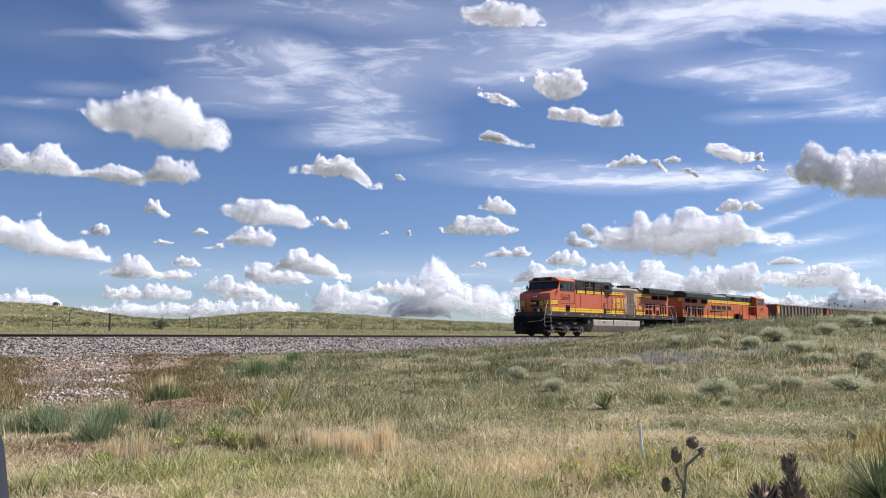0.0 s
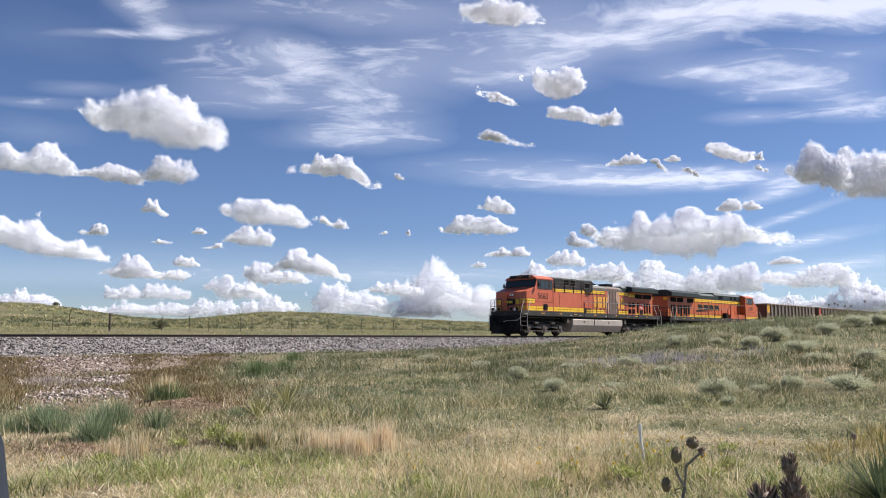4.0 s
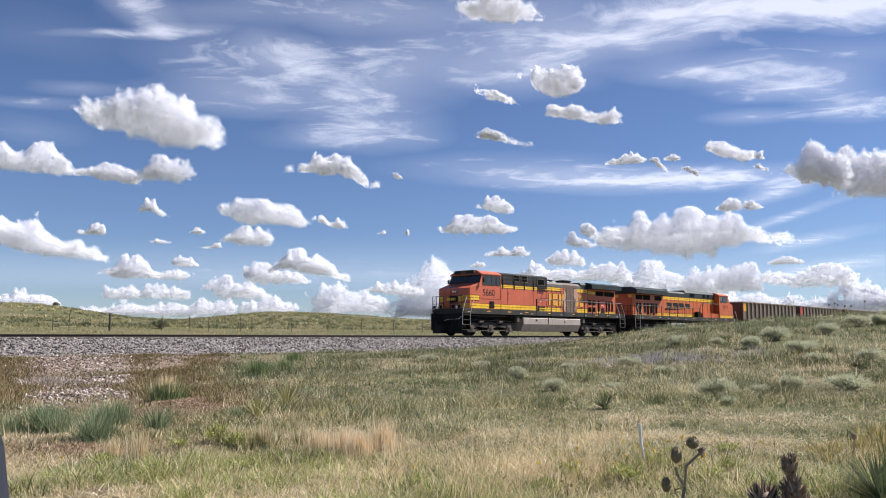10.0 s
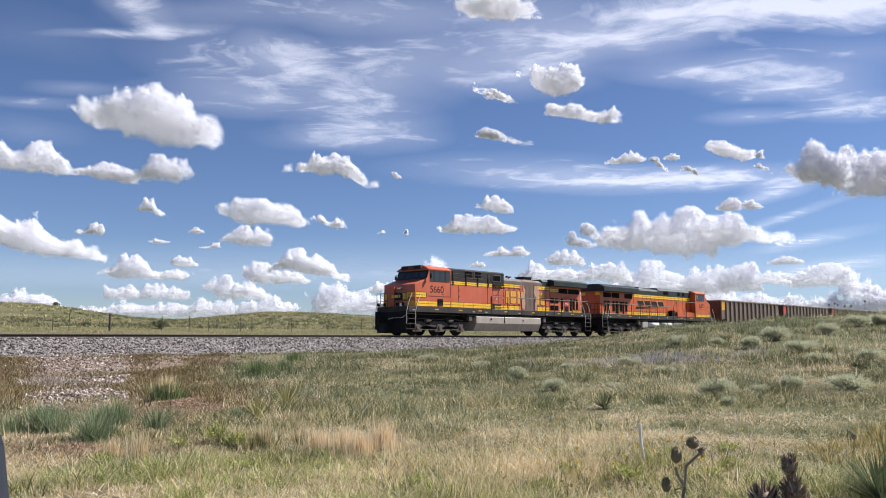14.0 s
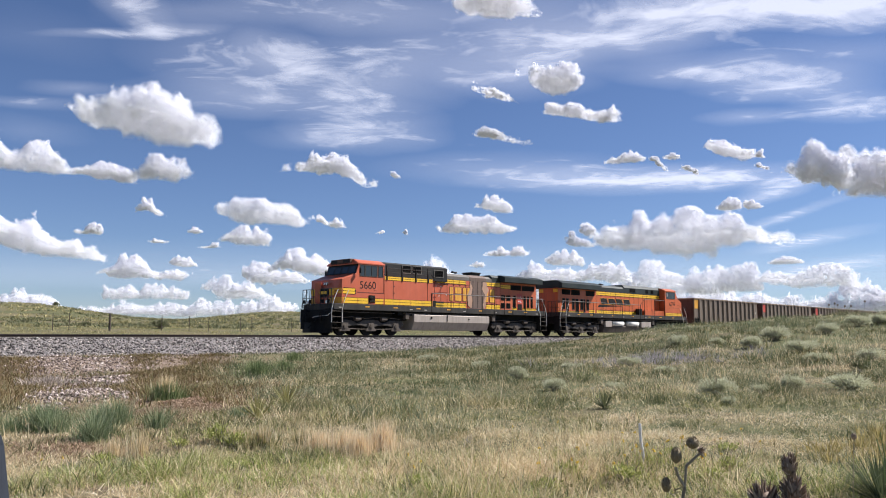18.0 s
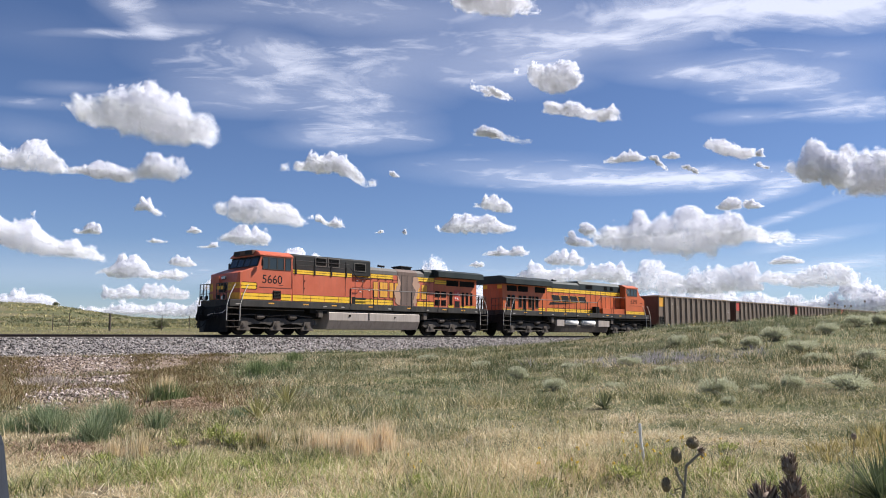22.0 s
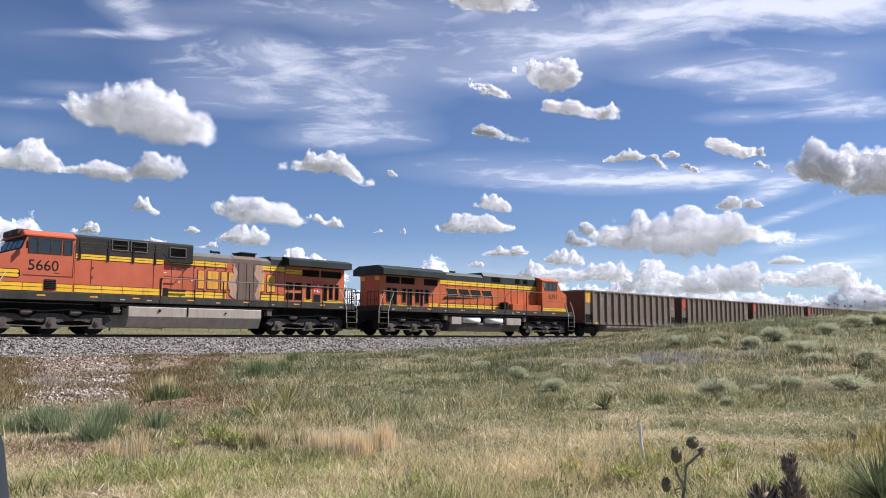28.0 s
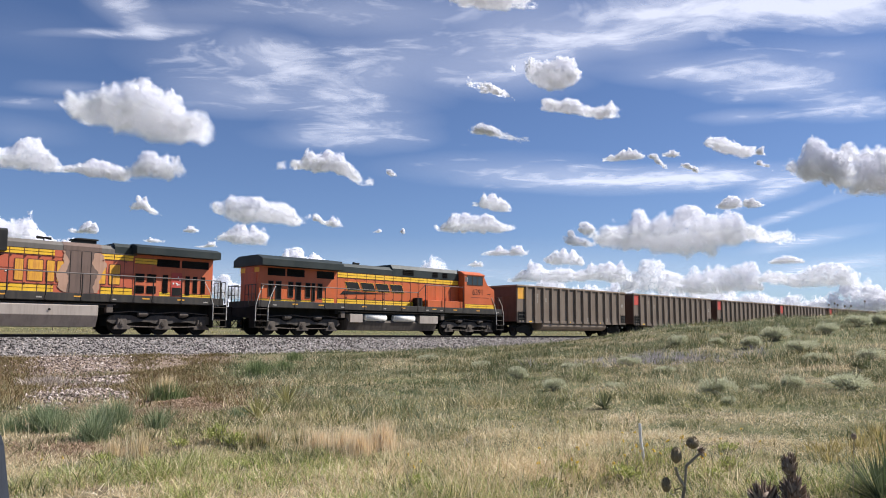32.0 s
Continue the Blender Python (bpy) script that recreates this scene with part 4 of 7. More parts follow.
    # dark upper hood
    bm = prism(bmesh.new(), [(-1.12, 3.60), (-1.12, 4.50), (-1.0, 4.59), (1.0, 4.59), (1.12, 4.50), (1.12, 3.60)], "x", -17.32, -11.35, 0.02)
    upper = part("upper_hood", bm, BLACKGREY, loco, "dark grey upper hood with air intakes")
    for s in (-1, 1):
        for x0, x1, z0, z1 in ((-15.50, -14.78, 4.02, 4.46), (-14.58, -13.83, 4.02, 4.46), (-12.60, -11.78, 3.90, 4.32)):
            grille(upper, x0, x1, s, 1.12, z0, z1, HOODGREY, "air_intake")
    # long hood
    bm = box(bmesh.new(), -13.10, -5.62, -0.95, 0.95, 1.86, 3.84, 0.015)
    hood = part("long_hood", bm, ORANGE, loco, "orange long hood with many doors")
    bm = prism(bmesh.new(), [(-0.955, 3.80), (-0.955, 4.05), (-0.72, 4.23), (0.72, 4.23), (0.955, 4.05), (0.955, 3.80)], "x", -13.05, -5.5, 0.02)
    part("hood_roof", bm, HOODGREY, hood, "grey weathered hood roof")
    for s in (-1, 1):
        band(hood, (-13.0, -12.4, -11.8, -11.2, -10.6, -10.0, -9.3), s, 0.95, 3.55, 3.80)
        band(hood, (-7.2, -6.6, -6.1, -5.65), s, 0.95, 3.55, 3.80)
        band(hood, (-13.0, -12.4, -11.8, -11.2, -10.6, -10.0, -9.3), s, 0.95, 1.90, 2.20)
        band(hood, (-7.2, -6.6, -6.1, -5.65), s, 0.95, 1.90, 2.20)
        door_lines(hood, (-13.0, -12.4, -11.8, -11.2, -10.6, -10.0, -9.4, -7.2, -6.6, -6.1, -5.65), s, 0.95, 1.9, 3.82, (2.24, 2.9, 3.50))
    for s in (-1, 1):
        bm = tube(bmesh.new(), [(-13.05, s * 1.25, 4.02), (-12.55, s * 1.35, 3.42), (-11.55, s * 1.35, 3.42), (-11.55, s * 0.95, 3.42)], 0.022)
        part("awning_bracket", bm, BLACK, loco, "bent black bracket beside the hood")
        bm = box(bmesh.new(), -13.06, -12.78, *sorted((s * 1.0, s * 1.45)), 1.86, 2.28, 0.01)
        part("walkway_box", bm, GRIME, loco, "black box on the walkway")
        bm = box(bmesh.new(), -12.70, -11.75, *sorted((s * 0.97, s * 1.18)), 1.86, 2.16, 0.01)
        part("battery_box", bm, YELLOW, loco, "yellow-sided locker on the walkway")
        bm = box(bmesh.new(), -12.72, -11.73, *sorted((s * 0.97, s * 1.20)), 2.16, 2.26, 0.01)
        part("locker_lid", bm, BLACKGREY, loco)
        bm = bmesh.new()
        for x, z in ((-12.8, 3.05), (-12.3, 3.28), (-11.9, 3.28), (-12.05, 2.62), (-11.35, 2.72)):
            slab(bm, x, x + 0.12, s, 0.95, z, z + 0.05, 0.014)
        part("warning_label", bm, WHITE, loco, "small white warning labels on the hood doors")
    # emblem blocks on the hood (plain shapes) and the burnt area across them
    for s in (-1, 1):
        for x0, x1 in ((-10.95, -10.62), (-10.42, -9.80), (-9.62, -9.30), (-9.18, -8.92), (-7.30, -6.98), (-6.80, -6.30)):
            bm = sheet(bmesh.new(), rounded(x0 - 0.035, x1 + 0.035, 2.34, 3.34, 0.05), s, 0.95, 0.014)
            bl = part("emblem_bar", bm, OUTLINE, hood, "worn yellow emblem bar with maroon outline")
            zs = (2.375, 3.305) if x1 - x0 < 0.4 else (2.375, 2.80, 2.88, 3.305)
            for z0, z1 in zip(zs[::2], zs[1::2]):
                part("emblem_face", sheet(bmesh.new(), rounded(x0, x1, z0, z1, 0.03), s, 0.95, 0.018), YELLOW_WORN_AND_SHADE, bl)
    rng = random.Random(5)
    for s in (-1, 1):
        def ragged(xl, xr, jl, jr, z0, z1):
            zs = [z0 + (z1 - z0) * k / 30 for k in range(31)]
            q, ph = np.array(zs), rng.uniform(0, 40)
            left = xl + 2.6 * jl * (fbm(q * 2.2 + ph, 0 * q, seed=3, octaves=4) - 0.5)
            right = xr + 2.6 * jr * (fbm(q * 2.2 + ph + 9, 0 * q, seed=4, octaves=4) - 0.5)
            return [(float(a), z) for a, z in zip(left, zs)] + [(float(a), z) for a, z in zip(right[::-1], zs[::-1])]
        bm = sheet(bmesh.new(), ragged(-9.04, -7.16, 0.30, 0.34, 1.92, 3.80), s, 0.95, 0.024)
        bp = part("blistered_paint", bm, BLISTER, hood, "pale blistered paint round the burnt doors")
        bm = sheet(bmesh.new(), ragged(-8.76, -7.46, 0.16, 0.22, 1.90, 3.83), s, 0.95, 0.028)
        part("burnt_paint", bm, BURNT, bp, "dark brown burnt doors with no paint left")
        bm = bmesh.new()
        for x in (-8.62, -8.12, -7.68):
            slab(bm, x - 0.012, x + 0.012, s, 0.976, 1.92, 3.82, 0.010)
        part("door_seam", bm, GRIME, bp)
    bm = prism(bmesh.new(), [(-0.965, 3.85), (-0.965, 4.06), (-0.725, 4.242), (0.725, 4.242), (0.965, 4.06), (0.965, 3.85)], "x", -8.95, -7.2)
    part("scorched_roof", bm, BURNT, hood, "scorched brown roof panel")
    # exhaust and horn
    bm = box(bmesh.new(), -8.15, -7.25, -0.42, 0.42, 4.2, 4.52, 0.03)
    box(bm, -8.22, -7.18, -0.48, 0.48, 4.44, 4.50, 0.01)
    part("exhaust_stack", bm, BLACKGREY, loco, "dark square exhaust stack")
    bm = bmesh.new()
    cyl(bm, (-9.5, 0, 4.22), (-9.5, 0, 4.42), 0.03, 8)
    for y, w, ln in ((-0.14, -1, 0.36), (0.0, -1, 0.28), (0.14, 1, 0.36)):
        cyl(bm, (-9.5, y, 4.43), (-9.5 + w * ln, y, 4.43), 0.02, 10, 0.07)
        cyl(bm, (-9.5, y, 4.43), (-9.5 - w * 0.12, y, 4.43), 0.045, 10)
    tube(bm, [(-9.5, -0.16, 4.42), (-9.5, 0.16, 4.42)], 0.03)
    part("horn", bm, BLACK, loco, "black air horn cluster on the hood roof")
    # radiator compartment
    bm = box(bmesh.new(), -5.62, -1.40, -0.95, 0.95, 1.86, 3.95, 0.015)
    rad = part("radiator_compartment", bm, ORANGE_OLD, loco, "faded orange radiator compartment")
    prof = [(-1.5, 3.88), (-1.5, 4.24), (-1.05, 4.38), (1.05, 4.38), (1.5, 4.24), (1.5, 3.88)]
    bm = prism(bmesh.new(), prof, "x", -5.75, -1.25, 0.015)
    prism(bm, [(-0.96, 3.86), (-0.96, 4.20), (-0.8, 4.36), (0.8, 4.36), (0.96, 4.20), (0.96, 3.86)], "x", -6.6, -5.7, 0.015)
    part("radiator_wing", bm, GREENBLACK, rad, "dark overhanging radiator wing")
    bm = bmesh.new()
    for k in range(14):
        x = -5.5 + k * 0.3
        box(bm, x, x + 0.2, -0.9, 0.9, 4.375, 4.40)
    part("radiator_shutters", bm, BLACKGREY, rad)
    for s in (-1, 1):
        for x0, x1 in ((-4.46, -3.26), (-3.14, -1.65)):
            grille(rad, x0, x1, s, 0.95, 3.36, 3.74)
        for x0, x1, z0, z1 in ((-5.54, -5.08, 2.56, 2.96), (-4.94, -4.48, 2.56, 2.96), (-5.54, -5.08, 2.0, 2.38), (-4.94, -4.48, 2.0, 2.38), (-4.14, -3.86, 2.05, 2.96), (-2.92, -2.68, 2.0, 2.96), (-2.50, -2.26, 2.1, 2.96), (-2.06, -1.82, 2.1, 2.96)):
            grille(rad, x0, x1, s, 0.95, z0, z1, name="vent_slot")
        bm = slab(bmesh.new(), -3.68, -3.12, s, 0.95, 1.93, 3.1, 0.02)
        dr = part("hood_door", bm, RED, rad, "worn red door with a dark lower half")
        bm = slab(bmesh.new(), -3.64, -3.16, s, 0.972, 1.95, 2.35, 0.006)
        part("door_panel", bm, GRIME, dr)
        bm = bmesh.new()
        for k in range(6):
            x, z = rng.uniform(-3.62, -3.25), rng.uniform(2.4, 2.9)
            slab(bm, x, x + rng.uniform(0.05, 0.14), s, 0.972, z, z + rng.uniform(0.03, 0.10), 0.006)
        part("peeled_sticker", bm, WHITE, dr, "peeled pale sticker remains")
        band(rad, (-4.30, -3.72), s, 0.95, 1.90, 2.10)
        band(rad, (-3.08, -2.0, -1.45), s, 0.95, 1.90, 2.04)
        band(rad, (-5.60, -4.40), s, 0.95, 3.45, 3.70)
        handrail(loco, (-13.2, -11.4, -9.8, -8.24, -6.9, -5.8, -4.87, -3.4, -1.77, -1.25), 2.76, s)
    # fuel tank
    bm = prism(bmesh.new(), [(-1.47, 0.86), (-1.47, 1.30), (-1.40, 1.36), (1.40, 1.36), (1.47, 1.30), (1.47, 0.86), (1.22, 0.34), (-1.22, 0.34)], "x", -14.75, -7.45, 0.02)
    tank = part("fuel_tank", bm, TANKGREY, loco, "silver-grey fuel tank with a chamfered underside")
    for s in (-1, 1):
        part("tank_strap", box(bmesh.new(), -11.75, -11.69, *sorted((s * 1.46, s * 1.50)), 0.9, 1.33), GRIME, tank)
        part("fuel_gauge", cyl(bmesh.new(), (-9.6, s * 1.46, 1.1), (-9.6, s * 1.51, 1.1), 0.05, 10), GRIME, tank)
        part("fuel_filler", cyl(bmesh.new(), (-13.2, s * 1.46, 1.15), (-13.2, s * 1.51, 1.15), 0.07, 10), GRIME, tank)
    bm = bmesh.new()
    cyl(bm, (-15.15, -1.25, 1.10), (-15.15, -1.25, 1.28), 0.12, 12, 0.03)
    part("bell", bm, WHITE, loco, "pale bell under the deck")
    # hoses, uncoupling lever and platform clutter at the front end
    for y, d in ((-1.15, 0.50), (-0.92, 0.62), (-0.70, 0.44), (0.62, 0.55), (0.85, 0.66), (1.08, 0.48)):
        bm = tube(bmesh.new(), [(-21.40, y, 1.42), (-21.62, y, 1.40), (-21.70, y + 0.02, 1.40 - d * 0.6), (-21.66, y + 0.10, 1.40 - d), (-21.55, y + 0.16, 1.38 - d * 0.5)], 0.028)
        part("control_hose", bm, BLACK, loco, "looped black control hose")
    bm = tube(bmesh.new(), [(-21.46, -1.46, 1.30), (-21.62, -1.40, 1.14), (-21.66, -0.30, 1.10), (-21.75, -0.12, 1.02)], 0.018)
    part("uncoupling_lever", bm, RAILING_PALE, loco, "pale uncoupling lever across the pilot")
    for y in (-1.2, -0.6, 0.6, 1.2):
        bm = box(bmesh.new(), -21.46, -21.38, y - 0.10, y + 0.10, 1.88, 2.10, 0.02)
        part("platform_box", bm, GRIME, loco, "small black box on the front platform")
    tagged(loco, "weathered orange and yellow diesel locomotive with burnt hood doors, leading", "locomotive", "train vehicles")
    return loco


# ---- the second locomotive, coupled back to back
def trailing_locomotive():
    loco = new("locomotive")
    chassis(loco, True)
    cab = cab_shell(loco, ORANGE_DEEP, ORANGE_DEEP, (-20.45, 3.22), -20.75, (-19.78, 3.52), (-19.35, 4.16), (-19.4, 4.44), -17.35, -17.35)
    for s in (-1, 1):
        for x0, x1 in ((-19.18, -18.72), (-18.64, -18.22), (-18.10, -17.66)):
            window(cab, x0, x1, s, 1.5, 3.52, 4.06)
        letters("6391", 0.58, -18.72, 2.98, s, 1.5, BLACK, cab, "cab_number", "black road number 6391 on the cab side")
        bm = slab(bmesh.new(), -19.9, -18.0, s, 1.5, 2.62, 2.645, 0.01)
        part("cab_seam", bm, OUTLINE, cab)
        band(cab, (-20.5, -19.6, -18.7, -17.4), s, 1.5, 1.90, 2.14)
        bm = bmesh.new()
        for x in (-20.05, -19.85):
            slab(bm, x, x + 0.12, s, 1.5, 2.86, 2.92, 0.008)
        part("small_vents", bm, BLACK, cab)
        bm = bmesh.new()
        tube(bm, [(-17.3, s * 1.55, 4.0), (-17.3, s * 1.70, 4.0), (-17.3, s * 1.70, 3.72)], 0.012)
        box(bm, -17.33, -17.29, *sorted((s * 1.60, s * 1.80)), 3.66, 3.98, 0.01)
        part("mirror", bm, RAILING_PALE, cab, "pale wind deflector and mirror beside the cab window")
    bm = box(bmesh.new(), -19.55, -19.25, -0.8, 0.8, 4.18, 4.40, 0.02)
    part("number_board", bm, BLACKGREY, cab, "dark number board over the windscreen")
    bm = bmesh.new()
    box(bm, -18.8, -18.2, -0.4, 0.4, 4.42, 4.52, 0.02)
    cyl(bm, (-17.9, 0.3, 4.42), (-17.9, 0.3, 4.6), 0.04, 8)
    part("roof_aerials", bm, BLACKGREY, cab, "low aerials on the cab roof")
    # hood: orange sides, dark green-grey top
    bm = box(bmesh.new(), -17.36, -6.6, -0.95, 0.95, 1.86, 3.80, 0.015)
    hood = part("long_hood", bm, ORANGE_DEEP, loco, "orange long hood with many doors")
    bm = prism(bmesh.new(), [(-0.96, 3.76), (-0.96, 4.25), (-0.75, 4.50), (0.75, 4.50), (0.96, 4.25), (0.96, 3.76)], "x", -17.34, -11.2, 0.02)
    top = part("hood_roof", bm, GREENBLACK, hood, "dark green-grey hood roof")
    bm = prism(bmesh.new(), [(-0.957, 3.765), (-0.957, 4.12), (-0.75, 4.32), (0.75, 4.32), (0.957, 4.12), (0.957, 3.765)], "x", -11.3, -6.4, 0.02)
    part("hood_roof", bm, GREENBLACK, hood, "dark green-grey hood roof")
    for s in (-1, 1):
        for x0, x1 in ((-13.05, -12.1), (-15.28, -14.8), (-16.2, -15.75)):
            grille(top, x0, x1, s, 0.96, 3.88, 4.22, name="air_intake")
        band(hood, tuple(-17.3 + 0.75 * k for k in range(15)), s, 0.95, 3.46, 3.74)
        band(hood, tuple(-17.3 + 0.75 * k for k in range(15)), s, 0.95, 1.90, 2.14)
        door_lines(hood, tuple(-17.3 + 0.75 * k for k in range(15)), s, 0.95, 1.9, 3.78, (2.18, 3.42))
        # emblem: four slanted dark blocks and a long wedge beneath, reading away from the cab
        for k in range(4):
            a, w = -12.2 + k * 1.20, 1.0
            o = -0.22 if s < 0 else 0.22
            pts = [(a, 2.70), (a + w, 2.70), (a + w + o, 3.20), (a + o, 3.20)]
            bm = sheet(bmesh.new(), [(x + (0.018 if x > a + 0.5 else -0.018), z + (0.016 if z > 3 else -0.016)) for x, z in pts], s, 0.95, 0.016)
            bl = part("emblem_block", bm, YELLOW, hood, "slanted dark emblem block with yellow edge")
            bm = sheet(bmesh.new(), pts, s, 0.95, 0.020)
            part("emblem_face", bm, BLACK, bl)
        bm = sheet(bmesh.new(), [(-7.0, 2.42), (-7.25, 2.64), (-10.8, 2.60), (-8.6, 2.50)], s, 0.95, 0.016)
        part("emblem_wedge", bm, BLACK, hood, "long dark wedge under the emblem")
    bm = bmesh.new()
    cyl(bm, (-9.0, 0, 4.3), (-9.0, 0, 4.44), 0.03, 8)
    for y, w, ln in ((-0.14, -1, 0.32), (0.0, 1, 0.26), (0.14, 1, 0.32)):
        cyl(bm, (-9.0, y, 4.46), (-9.0 + w * ln, y, 4.46), 0.02, 10, 0.075)
        cyl(bm, (-9.0, y, 4.46), (-9.0 - w * 0.12, y, 4.46), 0.05, 10)
    tube(bm, [(-9.0, -0.16, 4.44), (-9.0, 0.16, 4.44)], 0.03)
    part("horn", bm, BLACK, loco, "black air horn cluster on the hood roof")
    bm = box(bmesh.new(), -7.6, -6.8, -0.4, 0.4, 4.28, 4.46, 0.03)
    part("exhaust_stack", bm, BLACKGREY, loco, "low dark exhaust stack")
    # radiator compartment with a long overhanging wing
    bm = box(bmesh.new(), -6.62, -1.42, -0.95, 0.95, 1.86, 3.95, 0.015)
    rad = part("radiator_compartment", bm, ORANGE_DEEP, loco, "orange radiator compartment")
    prof = [(-1.5, 3.80), (-1.5, 4.18), (-0.95, 4.40), (0.95, 4.40), (1.5, 4.18), (1.5, 3.80)]
    bm = prism(bmesh.new(), prof, "x", -6.85, -1.25, 0.015)
    part("radiator_wing", bm, GREENBLACK, rad, "dark green-grey overhanging radiator wing")
    bm = bmesh.new()
    for k in range(16):
        x = -6.6 + k * 0.33
        box(bm, x, x + 0.22, -0.85, 0.85, 4.395, 4.42)
    part("radiator_shutters", bm, BLACKGREY, rad)
    for s in (-1, 1):
        for x0, x1 in ((-3.10, -1.95), (-4.42, -3.22), (-6.55, -5.28)):
            grille(rad, x0, x1, s, 0.95, 3.30, 3.72)
        for k, (x0, x1) in enumerate(((-2.30, -2.04), (-2.82, -2.52), (-3.62, -3.36), (-4.16, -3.86), (-4.80, -4.54), (-5.14, -4.98), (-5.66, -5.40))):
            grille(rad, x0, x1, s, 0.95, 1.98 if k % 2 else 2.16, 2.96, SILL, name="vent_slot")
        band(rad, (-6.58, -5.7), s, 0.95, 1.90, 2.14)
        band(rad, (-4.95, -1.45), s, 0.95, 1.90, 1.98)
        handrail(loco, (-12.92, -11.52, -9.92, -8.48, -6.95, -5.5, -3.42, -1.9, -1.2), 2.74, s)
        handrail(loco, (-17.2, -15.4, -13.6), 3.28, s)
        bm = tube(bmesh.new(), [(-12.92, s * 1.52, 2.74), (-13.6, s * 1.52, 3.28)], 0.022)
        part("side_handrail", bm, RAILING, loco)
        bm = box(bmesh.new(), -17.3, -13.9, *sorted((s * 0.95, s * 1.42)), 1.86, 2.30, 0.015)
        part("walkway_box", bm, ORANGE_DEEP, loco, "low orange equipment box beside the walkway")
        bm = box(bmesh.new(), -13.5, -13.0, *sorted((s * 0.97, s * 1.35)), 1.86, 2.42, 0.015)
        part("walkway_step", bm, GRIME, loco)
    bm = box(bmesh.new(), -1.44, -1.39, -0.7, 0.7, 1.95, 3.4, 0.01)
    box(bm, -1.43, -1.38, -0.45, 0.45, 3.45, 3.70)
    part("rear_door", bm, ORANGE_OLD, loco, "faded orange rear door")
    for y0, y1 in ((-0.93, -0.50), (0.50, 0.93)):
        part("end_stripe", box(bmesh.new(), -1.43, -1.385, y0, y1, 3.46, 3.72), YELLOW, loco, "yellow stripe on the rear end")
    # fuel tank with air reservoirs along its top
    bm = prism(bmesh.new(), [(-1.30, 0.78), (-1.20, 0.95), (1.20, 0.95), (1.30, 0.78), (1.15, 0.30), (-1.15, 0.30)], "x", -14.85, -7.4, 0.02)
    part("fuel_tank", bm, DUSTY, loco, "dusty grey fuel tank")
    bm = box(bmesh.new(), -14.8, -7.4, -0.9, 0.9, 0.9, 1.4)
    part("tank_saddle", bm, GRIME, loco)
    for s in (-1, 1):
        for x0, x1 in ((-8.42, -7.45), (-14.85, -13.2)):
            bm = box(bmesh.new(), x0, x1, *sorted((s * 1.0, s * 1.42)), 0.76, 1.26, 0.02)
            part("equipment_box", bm, TANKGREY, loco, "pale grey underfloor equipment box")
        for x0, x1 in ((-10.42, -8.66), (-12.84, -11.0)):
            bm = cyl(bmesh.new(), (x0 + 0.06, s * 1.22, 1.07), (x1 - 0.06, s * 1.22, 1.07), 0.215, 20)
            cyl(bm, (x0, s * 1.22, 1.07), (x0 + 0.07, s * 1.22, 1.07), 0.13, 20, 0.21)
            cyl(bm, (x1 - 0.07, s * 1.22, 1.07), (x1, s * 1.22, 1.07), 0.21, 20, 0.13)
            part("air_reservoir", bm, WHITE, loco, "silver-white air reservoir cylinder", True)
    tagged(loco, "orange, yellow and dark green diesel locomotive, coupled facing backwards", "locomotive", "train vehicles")
    return loco


